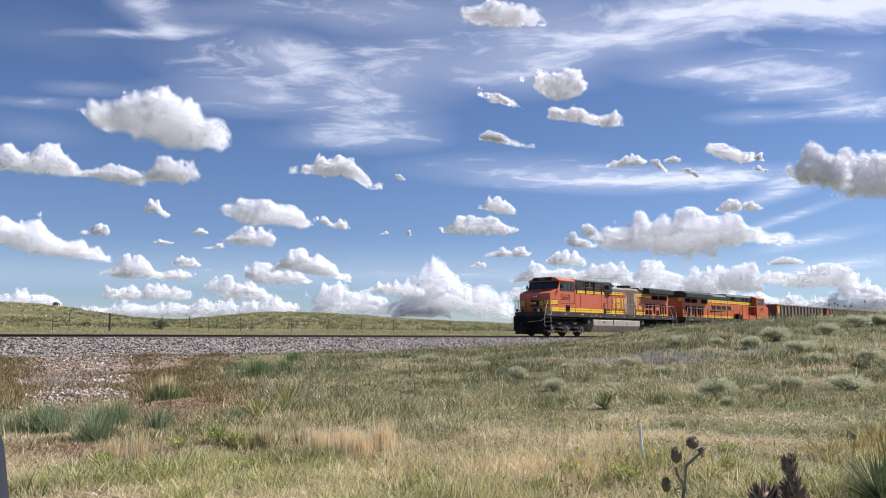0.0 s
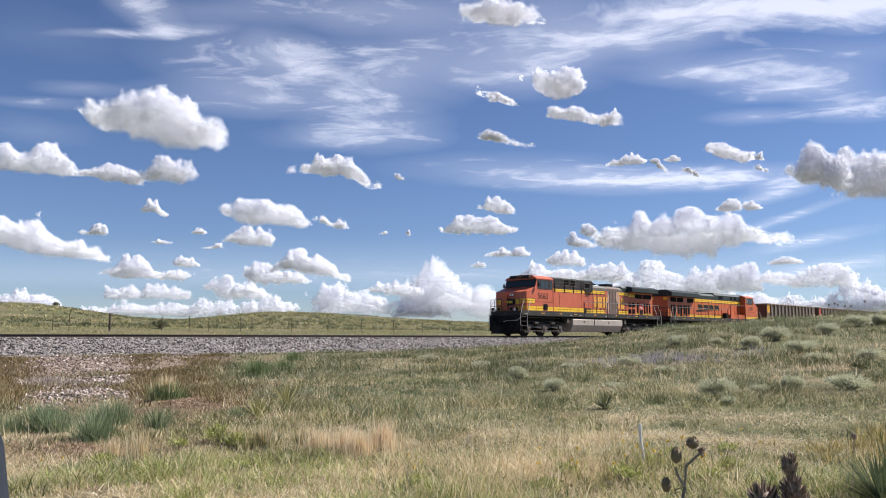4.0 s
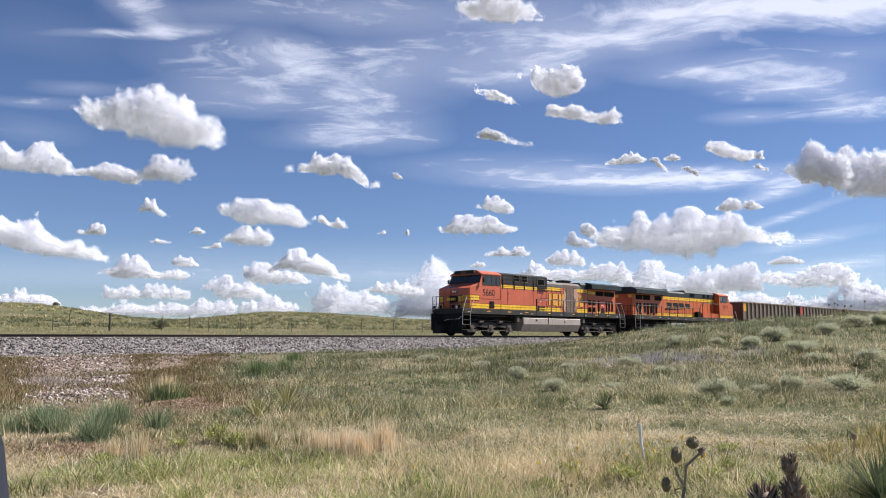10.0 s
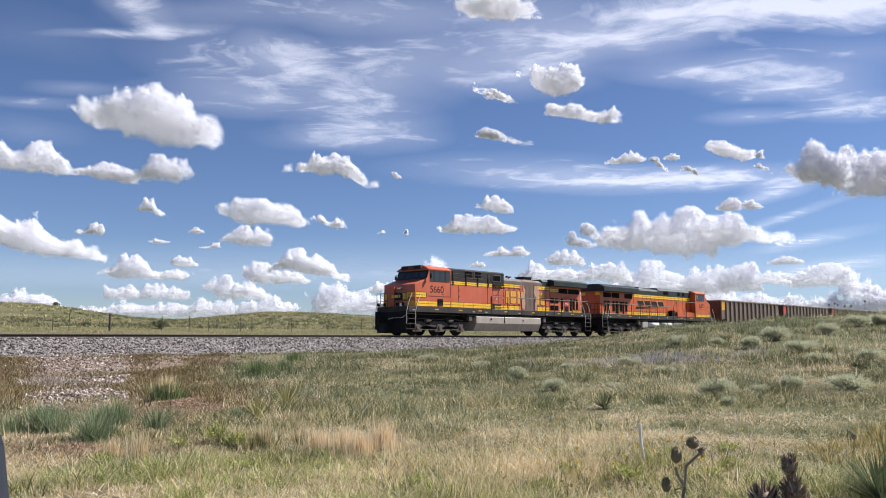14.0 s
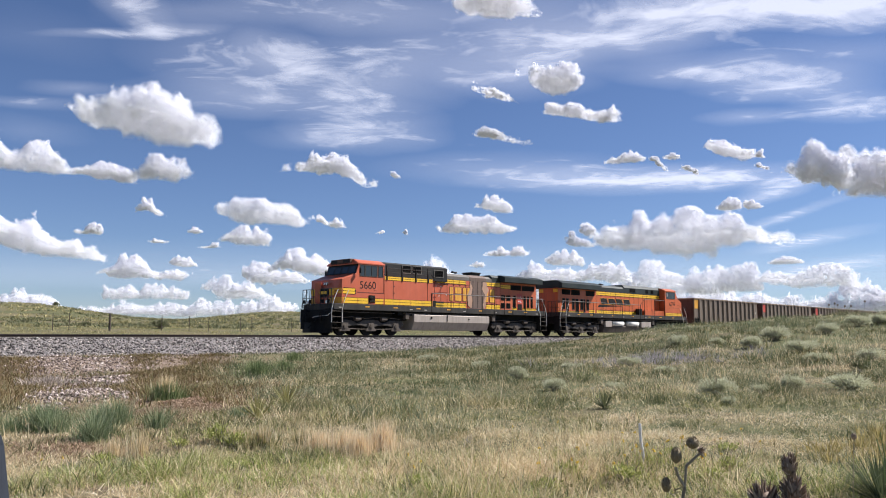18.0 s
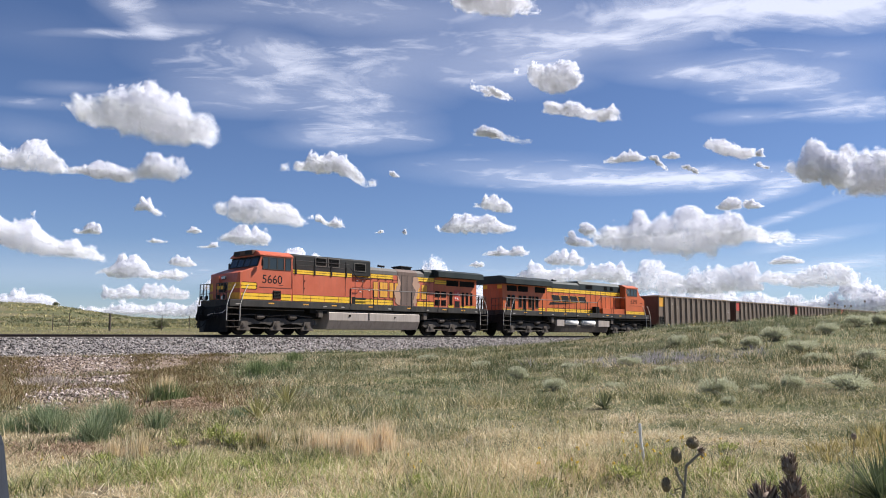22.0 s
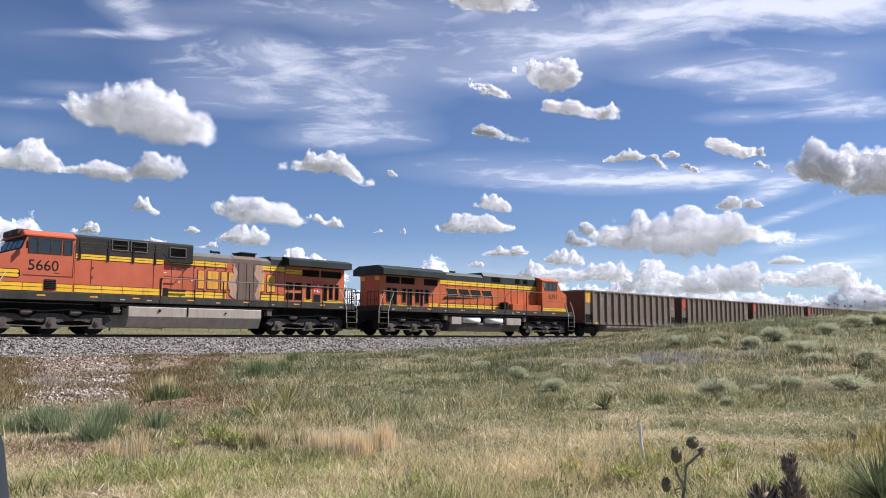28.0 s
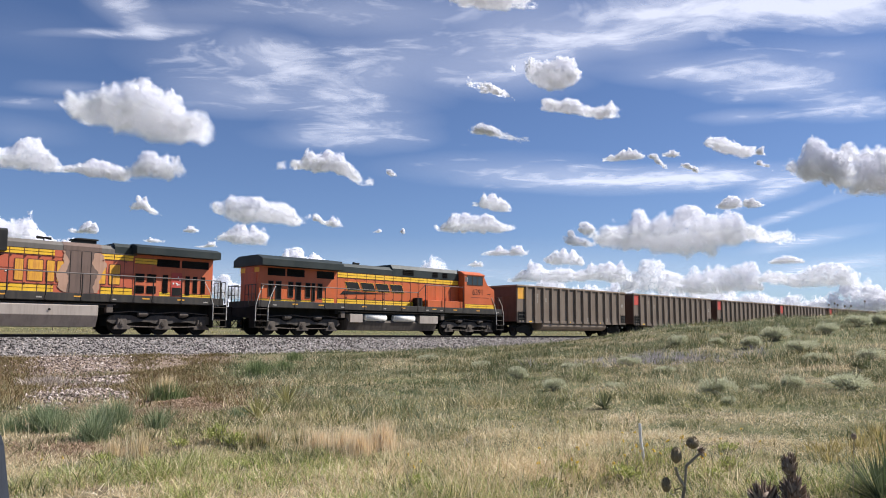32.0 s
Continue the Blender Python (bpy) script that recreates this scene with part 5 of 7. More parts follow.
# ---- coal cars
def coal_car(panel, label):
    """High-sided open car: x runs from its leading coupler; ribbed sides, top chord, drop tub, two bogies."""
    car = new("coal_car")
    x0, x1, zb, zt, h = 0.72, 15.48, 1.06, 3.76, 1.5
    bm = bmesh.new()
    for s in (-1, 1):
        box(bm, x0, x1, *sorted((s * (h - 0.06), s * h)), zb, zt - 0.05)
    body = part("side_wall", bm, CARGREY, car, "brown-grey side sheets streaked with dust")
    for x, xo in ((x0, x0 - 0.05), (x1 - 0.06, x1)):
        bm = box(bmesh.new(), x, x + 0.06, -h + 0.06, h - 0.06, zb, zt - 0.05)
        ew = part("end_wall", bm, CAREND, car, "rusty brown end wall")
        for z in (1.5, 2.2, 2.9):
            part("end_stiffener", box(bmesh.new(), xo, xo + 0.05, -h + 0.05, h - 0.05, z, z + 0.1), CAREND, ew)
        for y in (-h + 0.06, h - 0.14):
            part("corner_post", box(bmesh.new(), xo - 0.002, xo + 0.052, y, y + 0.08, zb, zt - 0.05), CAREND, ew)
    bm = box(bmesh.new(), x0 + 0.06, x1 - 0.06, -h + 0.06, h - 0.06, zb, zb + 0.06)
    part("floor_plate", bm, CAREND, car)
    bm = bmesh.new()
    for s in (-1, 1):
        box(bm, x0 - 0.05, x1 + 0.05, *sorted((s * (h - 0.09), s * (h + 0.07))), zt - 0.12, zt, 0.012)
    for x in (x0 - 0.06, x1 - 0.06):
        box(bm, x, x + 0.12, -h + 0.09, h - 0.09, zt - 0.12, zt - 0.002, 0.012)
    part("top_chord", bm, CARTUB, car, "dusty top chord rail")
    for s in (-1, 1):
        bm = box(bmesh.new(), x0, x1, *sorted((s * (h - 0.05), s * (h + 0.05))), zb - 0.12, zb + 0.06, 0.01)
        part("side_sill", bm, CARGREY, car)
        rb = prism(bmesh.new(), [(-0.15, s * h), (-0.11, s * (h + 0.13)), (0.11, s * (h + 0.13)), (0.15, s * h)], "z", zb - 0.10, zt - 0.11)
        me = mesh_of("rib", rb, CARGREY)
        for k in range(13):
            share("rib", me, car, pose(1.77 + 1.055 * k, 0, 0))
        for xa in (x0 + 0.02, x1 - 0.92):
            bm = slab(bmesh.new(), xa + 0.06, xa + 0.84, s, h, 2.72, zt - 0.16, 0.012)
            lead = xa < 5
            part("end_panel", bm, panel if lead else CARGREY, car, "bright painted end panel" if lead else "")
            bm = bmesh.new()
            # flat black plate: paints the shade behind the ladder, no recess is cut
            slab(bm, xa + 0.05, xa + 0.88, s, h, zb, 1.75, 0.01)
            g = part("ladder_shade_plate", bm, GRIME, car, "black plate standing in for the shaded recess behind the corner ladder")
            bm = bmesh.new()
            for k in range(4):
                tube(bm, [(xa + 0.10, s * (h + 0.07), 1.02 + 0.26 * k), (xa + 0.80, s * (h + 0.07), 1.02 + 0.26 * k)], 0.016, 5)
            for xx in (xa + 0.10, xa + 0.45, xa + 0.80):
                tube(bm, [(xx, s * (h + 0.07), 0.72), (xx, s * (h + 0.07), 1.84)], 0.018, 5)
            part("corner_ladder", bm, RAILING, g, "dark corner ladder rungs")
        bm = bmesh.new()
        for xa, za, w in ((3.0, 3.0, 0.55), (3.0, 2.6, 0.45), (4.1, 2.7, 0.4), (15.0, 2.9, 0.25), (15.0, 2.55, 0.25), (12.6, 1.30, 0.22), (13.6, 1.30, 0.16), (9.8, 1.28, 0.16)):
            for k in range(2):
                slab(bm, xa - w / 2, xa + w / 2, s, h, za - 0.1 + 0.16 * k, za - 0.1 + 0.16 * k + 0.09, 0.006)
        part("car_stencil", bm, STENCIL, car, "faded pale stencil bars")
        bm = bmesh.new()
        for xa in (2.1, 7.1, 11.3, 14.4):
            slab(bm, xa, xa + 0.3, s, h + 0.04, 1.02, 1.10, 0.015)
        part("yellow_reflector", bm, YELLOW, car)
    bm = prism(bmesh.new(), [(-1.40, 1.0), (-1.50, 0.86), (-1.50, 0.70), (-1.38, 0.52), (-1.15, 0.42), (1.15, 0.42), (1.38, 0.52), (1.50, 0.70), (1.50, 0.86), (1.40, 1.0)], "x", 3.75, 12.45, 0.05)
    part("drop_tub", bm, CARTUB, car, "tan rounded drop tub between the bogies")
    bm = box(bmesh.new(), 0.3, 15.9, -0.35, 0.35, 0.78, 1.04, 0.02)
    part("centre_sill", bm, GRIME, car)
    for c in (2.05, 14.15):
        bm = bmesh.new()
        for s in (-1, 1):
            y0, y1 = sorted((s * 0.92, s * 1.06))
            prism(bm, [(c - 1.2, 0.36), (c - 1.2, 0.60), (c - 0.6, 0.68), (c - 0.3, 0.84), (c + 0.3, 0.84), (c + 0.6, 0.68), (c + 1.2, 0.60), (c + 1.2, 0.36), (c + 0.75, 0.36), (c + 0.35, 0.20), (c - 0.35, 0.20), (c - 0.75, 0.36)], "y", y0, y1, 0.015)
            for k in (-1, 1):
                cyl(bm, (c + k * 0.9, s * 1.05, 0.457), (c + k * 0.9, s * 1.14, 0.457), 0.13, 12)
        tk = part("truck_frame", bm, GRIME, car, "grimy two-axle bogie frame")
        bm = bmesh.new()
        for s in (-1, 1):
            for k in (-0.16, 0.0, 0.16):
                cyl(bm, (c + k, s * 1.0, 0.28), (c + k, s * 1.0, 0.62), 0.06, 8)
        part("spring", bm, DUSTY, tk)
    coupler(car, 0.04, -1)
    coupler(car, 16.16, 1)
    tagged(car, label, "coal car", "train vehicles")
    return car


def car_wheels(car):
    for c in (2.05, 14.15):
        for k in (-0.9, 0.9):
            w = share("wheelset", CAR_WHEEL, car, pose(c + k, 0, 0.457))
            wheelsets.append((w, c + k, 0.457))


lead = leading_locomotive()
train.append((lead, 0.0, 0))
trail = trailing_locomotive()
train.append((trail, 0.0, 180))
first_car = coal_car(YELLOW_WORN_AND_SHADE, "brown-grey ribbed coal car with a yellow end panel behind the locomotives")
red_car = coal_car(RED, "brown-grey ribbed coal car with a red end panel")
train.append((first_car, 22.3, 0))
train.append((red_car, 22.3 + 16.2, 0))
for k in range(2, 8):
    train.append((copy_thing(red_car, pose(0, 0, 0)), 22.3 + 16.2 * k, 0))
for car, at, turn in train[2:]:
    car_wheels(car)

# ---------------------------------------------------------------- grass
def blades(rng, x, y, z, height, width, lean, curl=0.5, yaw=None, seg=2):
    """Tapered bent blades as arrays (verts, faces of three)."""
    n = len(x)
    yaw = rng.uniform(0, 2 * np.pi, n) if yaw is None else yaw
    dirx, diry = np.cos(yaw), np.sin(yaw)
    face = rng.uniform(0, 2 * np.pi, n)
    px, py = np.cos(face), np.sin(face)
    rows = []
    for k in range(seg + 1):
        t = k / seg
        out = height * lean * (t * (1 - curl) + curl * t * t)
        up = height * (t - 0.30 * np.minimum(lean, 1.2) * t * t)
        w = width * 0.5 * (1 - t) ** 0.7 if k < seg else np.zeros(n)
        cx, cy, cz = x + dirx * out, y + diry * out, z + up - 0.02
        if k < seg:
            rows.append(np.stack([cx - px * w, cy - py * w, cz], -1))
            rows.append(np.stack([cx + px * w, cy + py * w, cz], -1))
        else:
            rows.append(np.stack([cx, cy, cz], -1))
    nv = 2 * seg + 1
    v = np.stack(rows, 1).reshape(-1, 3)
    f = []
    for k in range(seg - 1):
        a = 2 * k
        f += [(a, a + 1, a + 3), (a, a + 3, a + 2)]
    a = 2 * (seg - 1)
    f.append((a, a + 1, a + 2))
    faces = (np.arange(n)[:, None, None] * nv + np.array(f)[None]).reshape(-1, 3)
    return v, faces


def join(chunks):
    vs, fs, k = [], [], 0
    for v, f in chunks:
        vs.append(v)
        fs.append(f + k)
        k += len(v)
    return np.concatenate(vs), np.concatenate(fs)


def clumps(rng, cx, cy, per, radius, height, width, lean, seg=2, curl=0.5):
    """Blades growing in tufts: outer ones lean outwards."""
    n = len(cx)
    rep = np.repeat(np.arange(n), per)
    m = len(rep)
    rr = np.abs(rng.normal(0, 1, m)) * radius[rep]
    aa = rng.uniform(0, 2 * np.pi, m)
    x, y = cx[rep] + rr * np.cos(aa), cy[rep] + rr * np.sin(aa)
    yaw = aa + rng.normal(0, 0.7, m)
    h = height[rep] * rng.uniform(0.45, 1.1, m)
    le = lean * rng.uniform(0.2, 1.3, m)
    return blades(rng, x, y, ground_z(x, y), h, width * rng.uniform(0.6, 1.3, m), le, curl, yaw, seg)


def wedge(rng, n, r0, r1, half=0.62, power=1.0):
    """Points on the verge between two distances from the camera's stand, inside the width that it looks over."""
    r = r0 + (r1 - r0) * rng.random(n) ** power
    a = rng.uniform(-half, half, n)
    return r * np.sin(a), r * np.cos(a)


def bare(x, y):
    """How bare the ground is: the stony bank, the ballast's foot and a few worn spots."""
    s, l = track_sl(x, y)
    b = 0.93 * stony(x, y)
    b = np.maximum(b, sstep(4.6, 3.3, l))
    b = np.maximum(b, 0.98 * np.exp(-(((x + 4.5 + 0.25 * (y - 13.8)) / 1.5) ** 2 + ((y - 13.8) / 3.2) ** 2) ** 2))
    b = np.maximum(b, 0.8 * np.exp(-(((x + 4.3) / 0.8) ** 2 + ((y - 8.0) / 0.45) ** 2)))
    b = np.maximum(b, 0.75 * sstep(0.60, 0.72, fbm(x * 0.8, y * 0.8, seed=53)))
    return np.clip(b, 0, 1)


def matted(x, y):
    """Where last year's grass lies flat and hides the green."""
    m = np.exp(-(((x - 2.9) / 1.4) ** 2 + ((y - 8.3) / 1.2) ** 2) ** 2) + np.exp(-(((x - 4.2) / 1.1) ** 2 + ((y - 10.2) / 0.9) ** 2) ** 2) + np.exp(-(((x - 0.75) / 0.8) ** 2 + ((y - 6.4) / 0.6) ** 2) ** 2)
    m = m + 0.9 * sstep(0.55, 0.64, fbm(x * 0.8, y * 0.55, seed=95))
    m = np.maximum(m, (0.14 + 0.30 * sstep(-0.8, 0.9, x)) * sstep(9.5, 6.5, y))
    return np.clip(m, 0, 1)


def sow(name, mat, label, seed, zones, keep=None, green=False):
    rng = np.random.default_rng(seed)
    out = []
    for (n, r0, r1, power, per, rad, h, w, lean, seg) in zones:
        x, y = wedge(rng, n, r0, r1, power=power)
        s, l = track_sl(x, y)
        ok = (l > 2.9) & (rng.random(len(x)) > bare(x, y) * 0.97)
        if green:
            ok &= rng.random(len(x)) > 0.97 * matted(x, y)
        if keep is not None:
            ok &= rng.random(len(x)) < keep(x, y)
        x, y = x[ok], y[ok]
        hh = h * rng.uniform(0.6, 1.3, len(x)) * (0.35 + 2.4 * fbm(x * 0.9, y * 0.9, seed=61) ** 2)
        out.append(clumps(rng, x, y, per, np.full(len(x), rad), hh, w, lean, seg))
    v, f = join(out)
    return tagged(new(name, mesh_np(name, v, f, mat)), label, "grass", kind="stuff")


def field(freq, lo, hi, seed):
    return lambda x, y: sstep(lo, hi, fbm(x * freq, y * freq, seed=seed))


sow("prairie_grass", GRASS, "olive-green prairie grass in uneven tufts", 101, [
    (1400, 2.6, 6.5, 0.8, 15, 0.05, 0.12, 0.0060, 0.8, 3),
    (4200, 5.0, 9.0, 0.8, 13, 0.06, 0.135, 0.0080, 1.1, 3),
    (5500, 9.0, 14.0, 0.75, 13, 0.09, 0.16, 0.0100, 1.0, 2)],
    keep=lambda x, y: 0.35 + 0.65 * sstep(0.38, 0.55, fbm(x * 0.8, y * 0.8, seed=70)), green=True)
sow("hill_grass", HILLGRASS, "olive and straw bunchgrass covering the low hill", 114, [
    (9000, 12.5, 22.0, 0.9, 13, 0.10, 0.17, 0.0110, 1.0, 2),
    (12000, 20.0, 40.0, 0.8, 8, 0.15, 0.20, 0.023, 0.9, 2),
    (8000, 40.0, 66.0, 0.9, 5, 0.25, 0.24, 0.040, 0.8, 1)],
    keep=lambda x, y: 0.30 + 0.70 * sstep(0.38, 0.55, fbm(x * 0.6, y * 0.6, seed=79)), green=True)
sow("blue_green_grass", SAGEGRASS, "grey-green wheatgrass among the prairie grass", 102, [
    (1900, 3.0, 9.0, 0.7, 12, 0.08, 0.17, 0.0055, 0.8, 3),
    (5600, 9.0, 22.0, 0.75, 12, 0.12, 0.19, 0.009, 0.8, 2),
    (6500, 20.0, 46.0, 0.8, 9, 0.18, 0.22, 0.018, 0.8, 2)],
    keep=field(0.35, 0.44, 0.60, 71), green=True)
sow("fresh_grass", LUSH, "bright fresh green grass and weeds", 104, [
    (5600, 2.6, 8.0, 0.75, 12, 0.06, 0.115, 0.007, 1.0, 3),
    (2600, 8.0, 20.0, 0.8, 9, 0.09, 0.15, 0.011, 1.0, 2)],
    keep=lambda x, y: sstep(0.40, 0.53, fbm(x * 0.7, y * 0.7, seed=73)) * (0.35 + 0.9 * sstep(7.5, 5.5, y) + 0.5 * sstep(0.5, -1.5, x) * sstep(10, 7.5, y)), green=True)
sow("bright_grass", BRIGHTGRASS, "bright yellow-green grass in the foreground", 110, [
    (6500, 2.4, 7.6, 0.7, 12, 0.07, 0.125, 0.0065, 1.0, 3)],
    keep=lambda x, y: 0.25 + 0.8 * sstep(0.42, 0.56, fbm(x * 0.9, y * 0.9, seed=76)), green=True)
sow("dry_grass", DRY, "straw-coloured dry grass lying among the green", 103, [
    (11000, 2.8, 9.0, 0.75, 9, 0.09, 0.125, 0.0065, 1.4, 3),
    (5600, 9.0, 22.0, 0.75, 7, 0.13, 0.16, 0.010, 1.3, 2),
    (1700, 22.0, 50.0, 0.8, 5, 0.20, 0.20, 0.020, 1.1, 2)],
    keep=lambda x, y: (0.20 + 0.9 * sstep(0.43, 0.58, fbm(x * 0.55, y * 0.55, seed=81))) * (1 - 0.6 * sstep(0.6, -0.8, x) * sstep(9.0, 7.0, y)) + 1.1 * np.exp(-(((x - 2.4) / 2.4) ** 2 + ((y - 8.2) / 2.0) ** 2)) + 0.9 * np.exp(-(((x - 0.5) / 0.9) ** 2 + ((y - 6.3) / 0.8) ** 2)))
sow("matted_grass", MATTED, "pale flattened dry grass lying in mats", 112, [
    (20000, 3.0, 12.0, 0.75, 10, 0.10, 0.075, 0.0085, 2.2, 3),
    (3500, 10.0, 30.0, 0.75, 8, 0.16, 0.06, 0.012, 3.0, 2)],
    keep=matted)
sow("dry_stalks", DRY, "thin dry seed stalks standing above the grass", 105, [
    (4200, 3.0, 10.0, 0.75, 3, 0.10, 0.24, 0.0058, 0.75, 3),
    (6500, 10.0, 30.0, 0.8, 3, 0.16, 0.32, 0.0090, 0.75, 2)],
    keep=lambda x, y: 0.15 + 0.85 * sstep(0.45, 0.62, fbm(x * 0.3, y * 0.3, seed=83)))
sow("russet_litter", REDDRY, "russet withered grass in drifts", 106, [
    (2400, 3.5, 12.0, 0.75, 9, 0.11, 0.11, 0.005, 1.5, 2),
    (1900, 12.0, 34.0, 0.8, 7, 0.18, 0.14, 0.011, 1.4, 2)],
    keep=lambda x, y: sstep(0.53, 0.66, fbm(x * 0.6, y * 0.6, seed=85)) + 0.8 * np.exp(-(((x - 2.9) / 0.9) ** 2 + ((y - 8.8) / 0.9) ** 2)) + 0.8 * np.exp(-(((x + 4.6) / 1.0) ** 2 + ((y - 9.0) / 0.6) ** 2)))

sow("dark_tufts", DARKTUFT, "darker green tufts scattered through the prairie grass", 109, [
    (2000, 4.0, 10.0, 0.8, 24, 0.06, 0.14, 0.007, 0.9, 3),
    (2600, 9.0, 24.0, 0.8, 26, 0.09, 0.18, 0.009, 0.9, 2),
    (9000, 16.0, 56.0, 0.85, 16, 0.16, 0.21, 0.020, 0.9, 2)],
    keep=field(0.9, 0.44, 0.56, 75), green=True)
sow("lilac_weeds", LILAC, "dusty lilac-grey weeds spread among the grass", 108, [
    (3600, 20.0, 27.0, 1.0, 16, 0.14, 0.28, 0.012, 0.7, 2),
    (700, 7.0, 16.0, 1.0, 12, 0.10, 0.18, 0.006, 0.8, 2)],
    keep=lambda x, y: np.exp(-(((x - 6.3) / 1.7) ** 2 + ((y - 23.6) / 1.5) ** 2)) + 0.8 * np.exp(-(((x - 3.1) / 0.7) ** 2 + ((y - 15.2) / 0.6) ** 2)) + 0.6 * np.exp(-((x / 0.6) ** 2 + ((y - 8.4) / 0.4) ** 2)))


def bank_weeds():
    """Low brown weeds on the stony bank, and tussocks on the strip beyond the track and up the hills."""
    rng = np.random.default_rng(107)
    x, y = rng.uniform(-24, -3, 30000), rng.uniform(12, 36, 30000)
    s, l = track_sl(x, y)
    ok = (l > 4.4) & (rng.random(len(x)) < stony(x, y) * np.clip(0.9 * weed_band(x, y) * sstep(0.30, 0.55, fbm(x * 0.9, y * 0.5, seed=86)) + 0.25 * sstep(0.50, 0.58, fbm(x * 0.7, y * 0.3, seed=87)), 0, 1) * 0.75)
    x, y = x[ok], y[ok]
    v, f = clumps(rng, x, y, 15, np.full(len(x), 0.15), 0.21 * rng.uniform(0.4, 1.3, len(x)), 0.020, 1.0, 2)
    tagged(new("bank_weeds", mesh_np("bank_weeds", v, f, BANKWEED)), "low reddish-brown weeds on the stony bank", "weeds", kind="stuff")
    out = []
    for n, l0, l1, h, w, per in ((9000, -24, -6.2, 0.22, 0.05, 6), (7000, -90, -24, 0.32, 0.12, 6), (12000, -330, -80, 0.55, 0.34, 5)):
        l = rng.uniform(l0, l1, n)
        s = rng.uniform(-40, 150 + (0 - l1) * 1.1, n)
        x, y = to_world(s, l)
        ok = (np.abs(x) < 0.66 * y) & (rng.random(n) < 0.25 + sstep(0.4, 0.6, fbm(x * 0.06, y * 0.06, seed=89)))
        x, y = x[ok], y[ok]
        out.append(clumps(rng, x, y, per, np.full(len(x), h * 0.9), h * rng.uniform(0.5, 1.2, len(x)), w, 0.9, 1))
    v, f = join(out)
    tagged(new("far_grass", mesh_np("far_grass", v, f, FARGRASS)), "pale green grass tussocks beyond the track", "grass", kind="stuff")
    n = 12000
    l = -28 - 330 * rng.random(n) ** 1.5
    s = rng.uniform(-60, 420, n)
    x, y = to_world(s, l)
    ok = (np.abs(x) < 0.66 * y) & (rng.random(n) < 0.2 + sstep(0.45, 0.65, fbm(x * 0.03, y * 0.03, seed=91)))
    x, y = x[ok], y[ok]
    h = rng.uniform(0.25, 0.75, len(x))
    v, f = clumps(rng, x, y, 26, h * 0.8, h, 0.16, 0.7, 1)
    tagged(new("far_brush", mesh_np("far_brush", v, f, FARBRUSH)), "scattered grey-green brush on the far hills", "brush", kind="stuff")


bank_weeds()


def earth_litter():
    """Brown litter and crumbs of dead weeds on the bare earth below the bank."""
    rng = np.random.default_rng(111)
    n = 24000
    y = rng.normal(13.6, 2.2, n)
    x = -4.5 - 0.25 * (y - 13.8) + rng.normal(0, 1.0, n)
    m = n // 3
    x[:m], y[:m] = rng.normal(-4.3, 0.7, m), rng.normal(8.1, 0.4, m)
    v, f = clumps(rng, x, y, 4, np.full(n, 0.08), np.full(n, 0.07), 0.012, 2.2, 2)
    tagged(new("earth_litter", mesh_np("earth_litter", v, f, LITTER)), "brown and straw-coloured litter on bare earth", "litter", kind="stuff")


earth_litter()


# ---------------------------------------------------------------- single plants
def leaf_cloud(rng, n, lumps, size):
    """Leaves facing outwards over a few rounded lumps (centre and radius), in a plant 1 wide."""
    k = rng.integers(0, len(lumps), n)
    c = np.array([q[:3] for q in lumps])[k]
    r = np.array([q[3] for q in lumps])[k]
    d = rng.normal(0, 1, (n, 3))
    d[:, 2] = np.abs(d[:, 2]) * 0.9 - 0.15
    d /= np.linalg.norm(d, axis=1)[:, None]
    p = c + d * (r * rng.uniform(0.55, 1.08, n))[:, None]
    p[:, 2] = np.maximum(p[:, 2], 0.01)
    up = d + rng.normal(0, 0.45, (n, 3)) + np.array((0, 0, 0.5))
    up /= np.linalg.norm(up, axis=1)[:, None]
    side = np.cross(up, rng.normal(0, 1, (n, 3)))
    side /= np.linalg.norm(side, axis=1)[:, None] + 1e-9
    s = size * rng.uniform(0.6, 1.4, n)[:, None]
    v = np.stack([p - side * s * 0.22, p + side * s * 0.22, p + up * s + side * s * 0.10, p + up * s - side * s * 0.10], 1).reshape(-1, 3)
    f = np.arange(4 * n).reshape(-1, 4)
    return v, f


def twig_mesh(rng, n, spread):
    bm = bmesh.new()
    for _ in range(n):
        a, e = rng.uniform(0, 6.283), rng.uniform(0.5, 1.3)
        m = Vector((math.cos(a) * math.cos(e), math.sin(a) * math.cos(e), math.sin(e)))
        l = rng.uniform(0.30, 0.55) * spread
        p1 = m * l * 0.5
        p2 = p1 + (m + Vector((rng.normal(0, 0.3), rng.normal(0, 0.3), 0.2))) * l * 0.5
        cyl(bm, (0, 0, -0.05), p1, 0.022, 5, 0.014)
        cyl(bm, p1, p2, 0.014, 5, 0.005)
    return mesh_of("stems", bm, TWIG)


def bush_kind(seed, leaves, size, mat, flat=0.55, many=9):
    rng = np.random.default_rng(seed)
    lumps = []
    for _ in range(many):
        a, r = rng.uniform(0, 6.283), rng.uniform(0, 0.30)
        q = rng.uniform(0.13, 0.24)
        lumps.append((r * math.cos(a), r * math.sin(a), q * 0.6 + rng.uniform(0.0, 0.45) * (flat - q), q))
    v, f = leaf_cloud(rng, leaves, lumps, size)
    return twig_mesh(rng, 12, 1.0), mesh_np("foliage", v, f, mat)


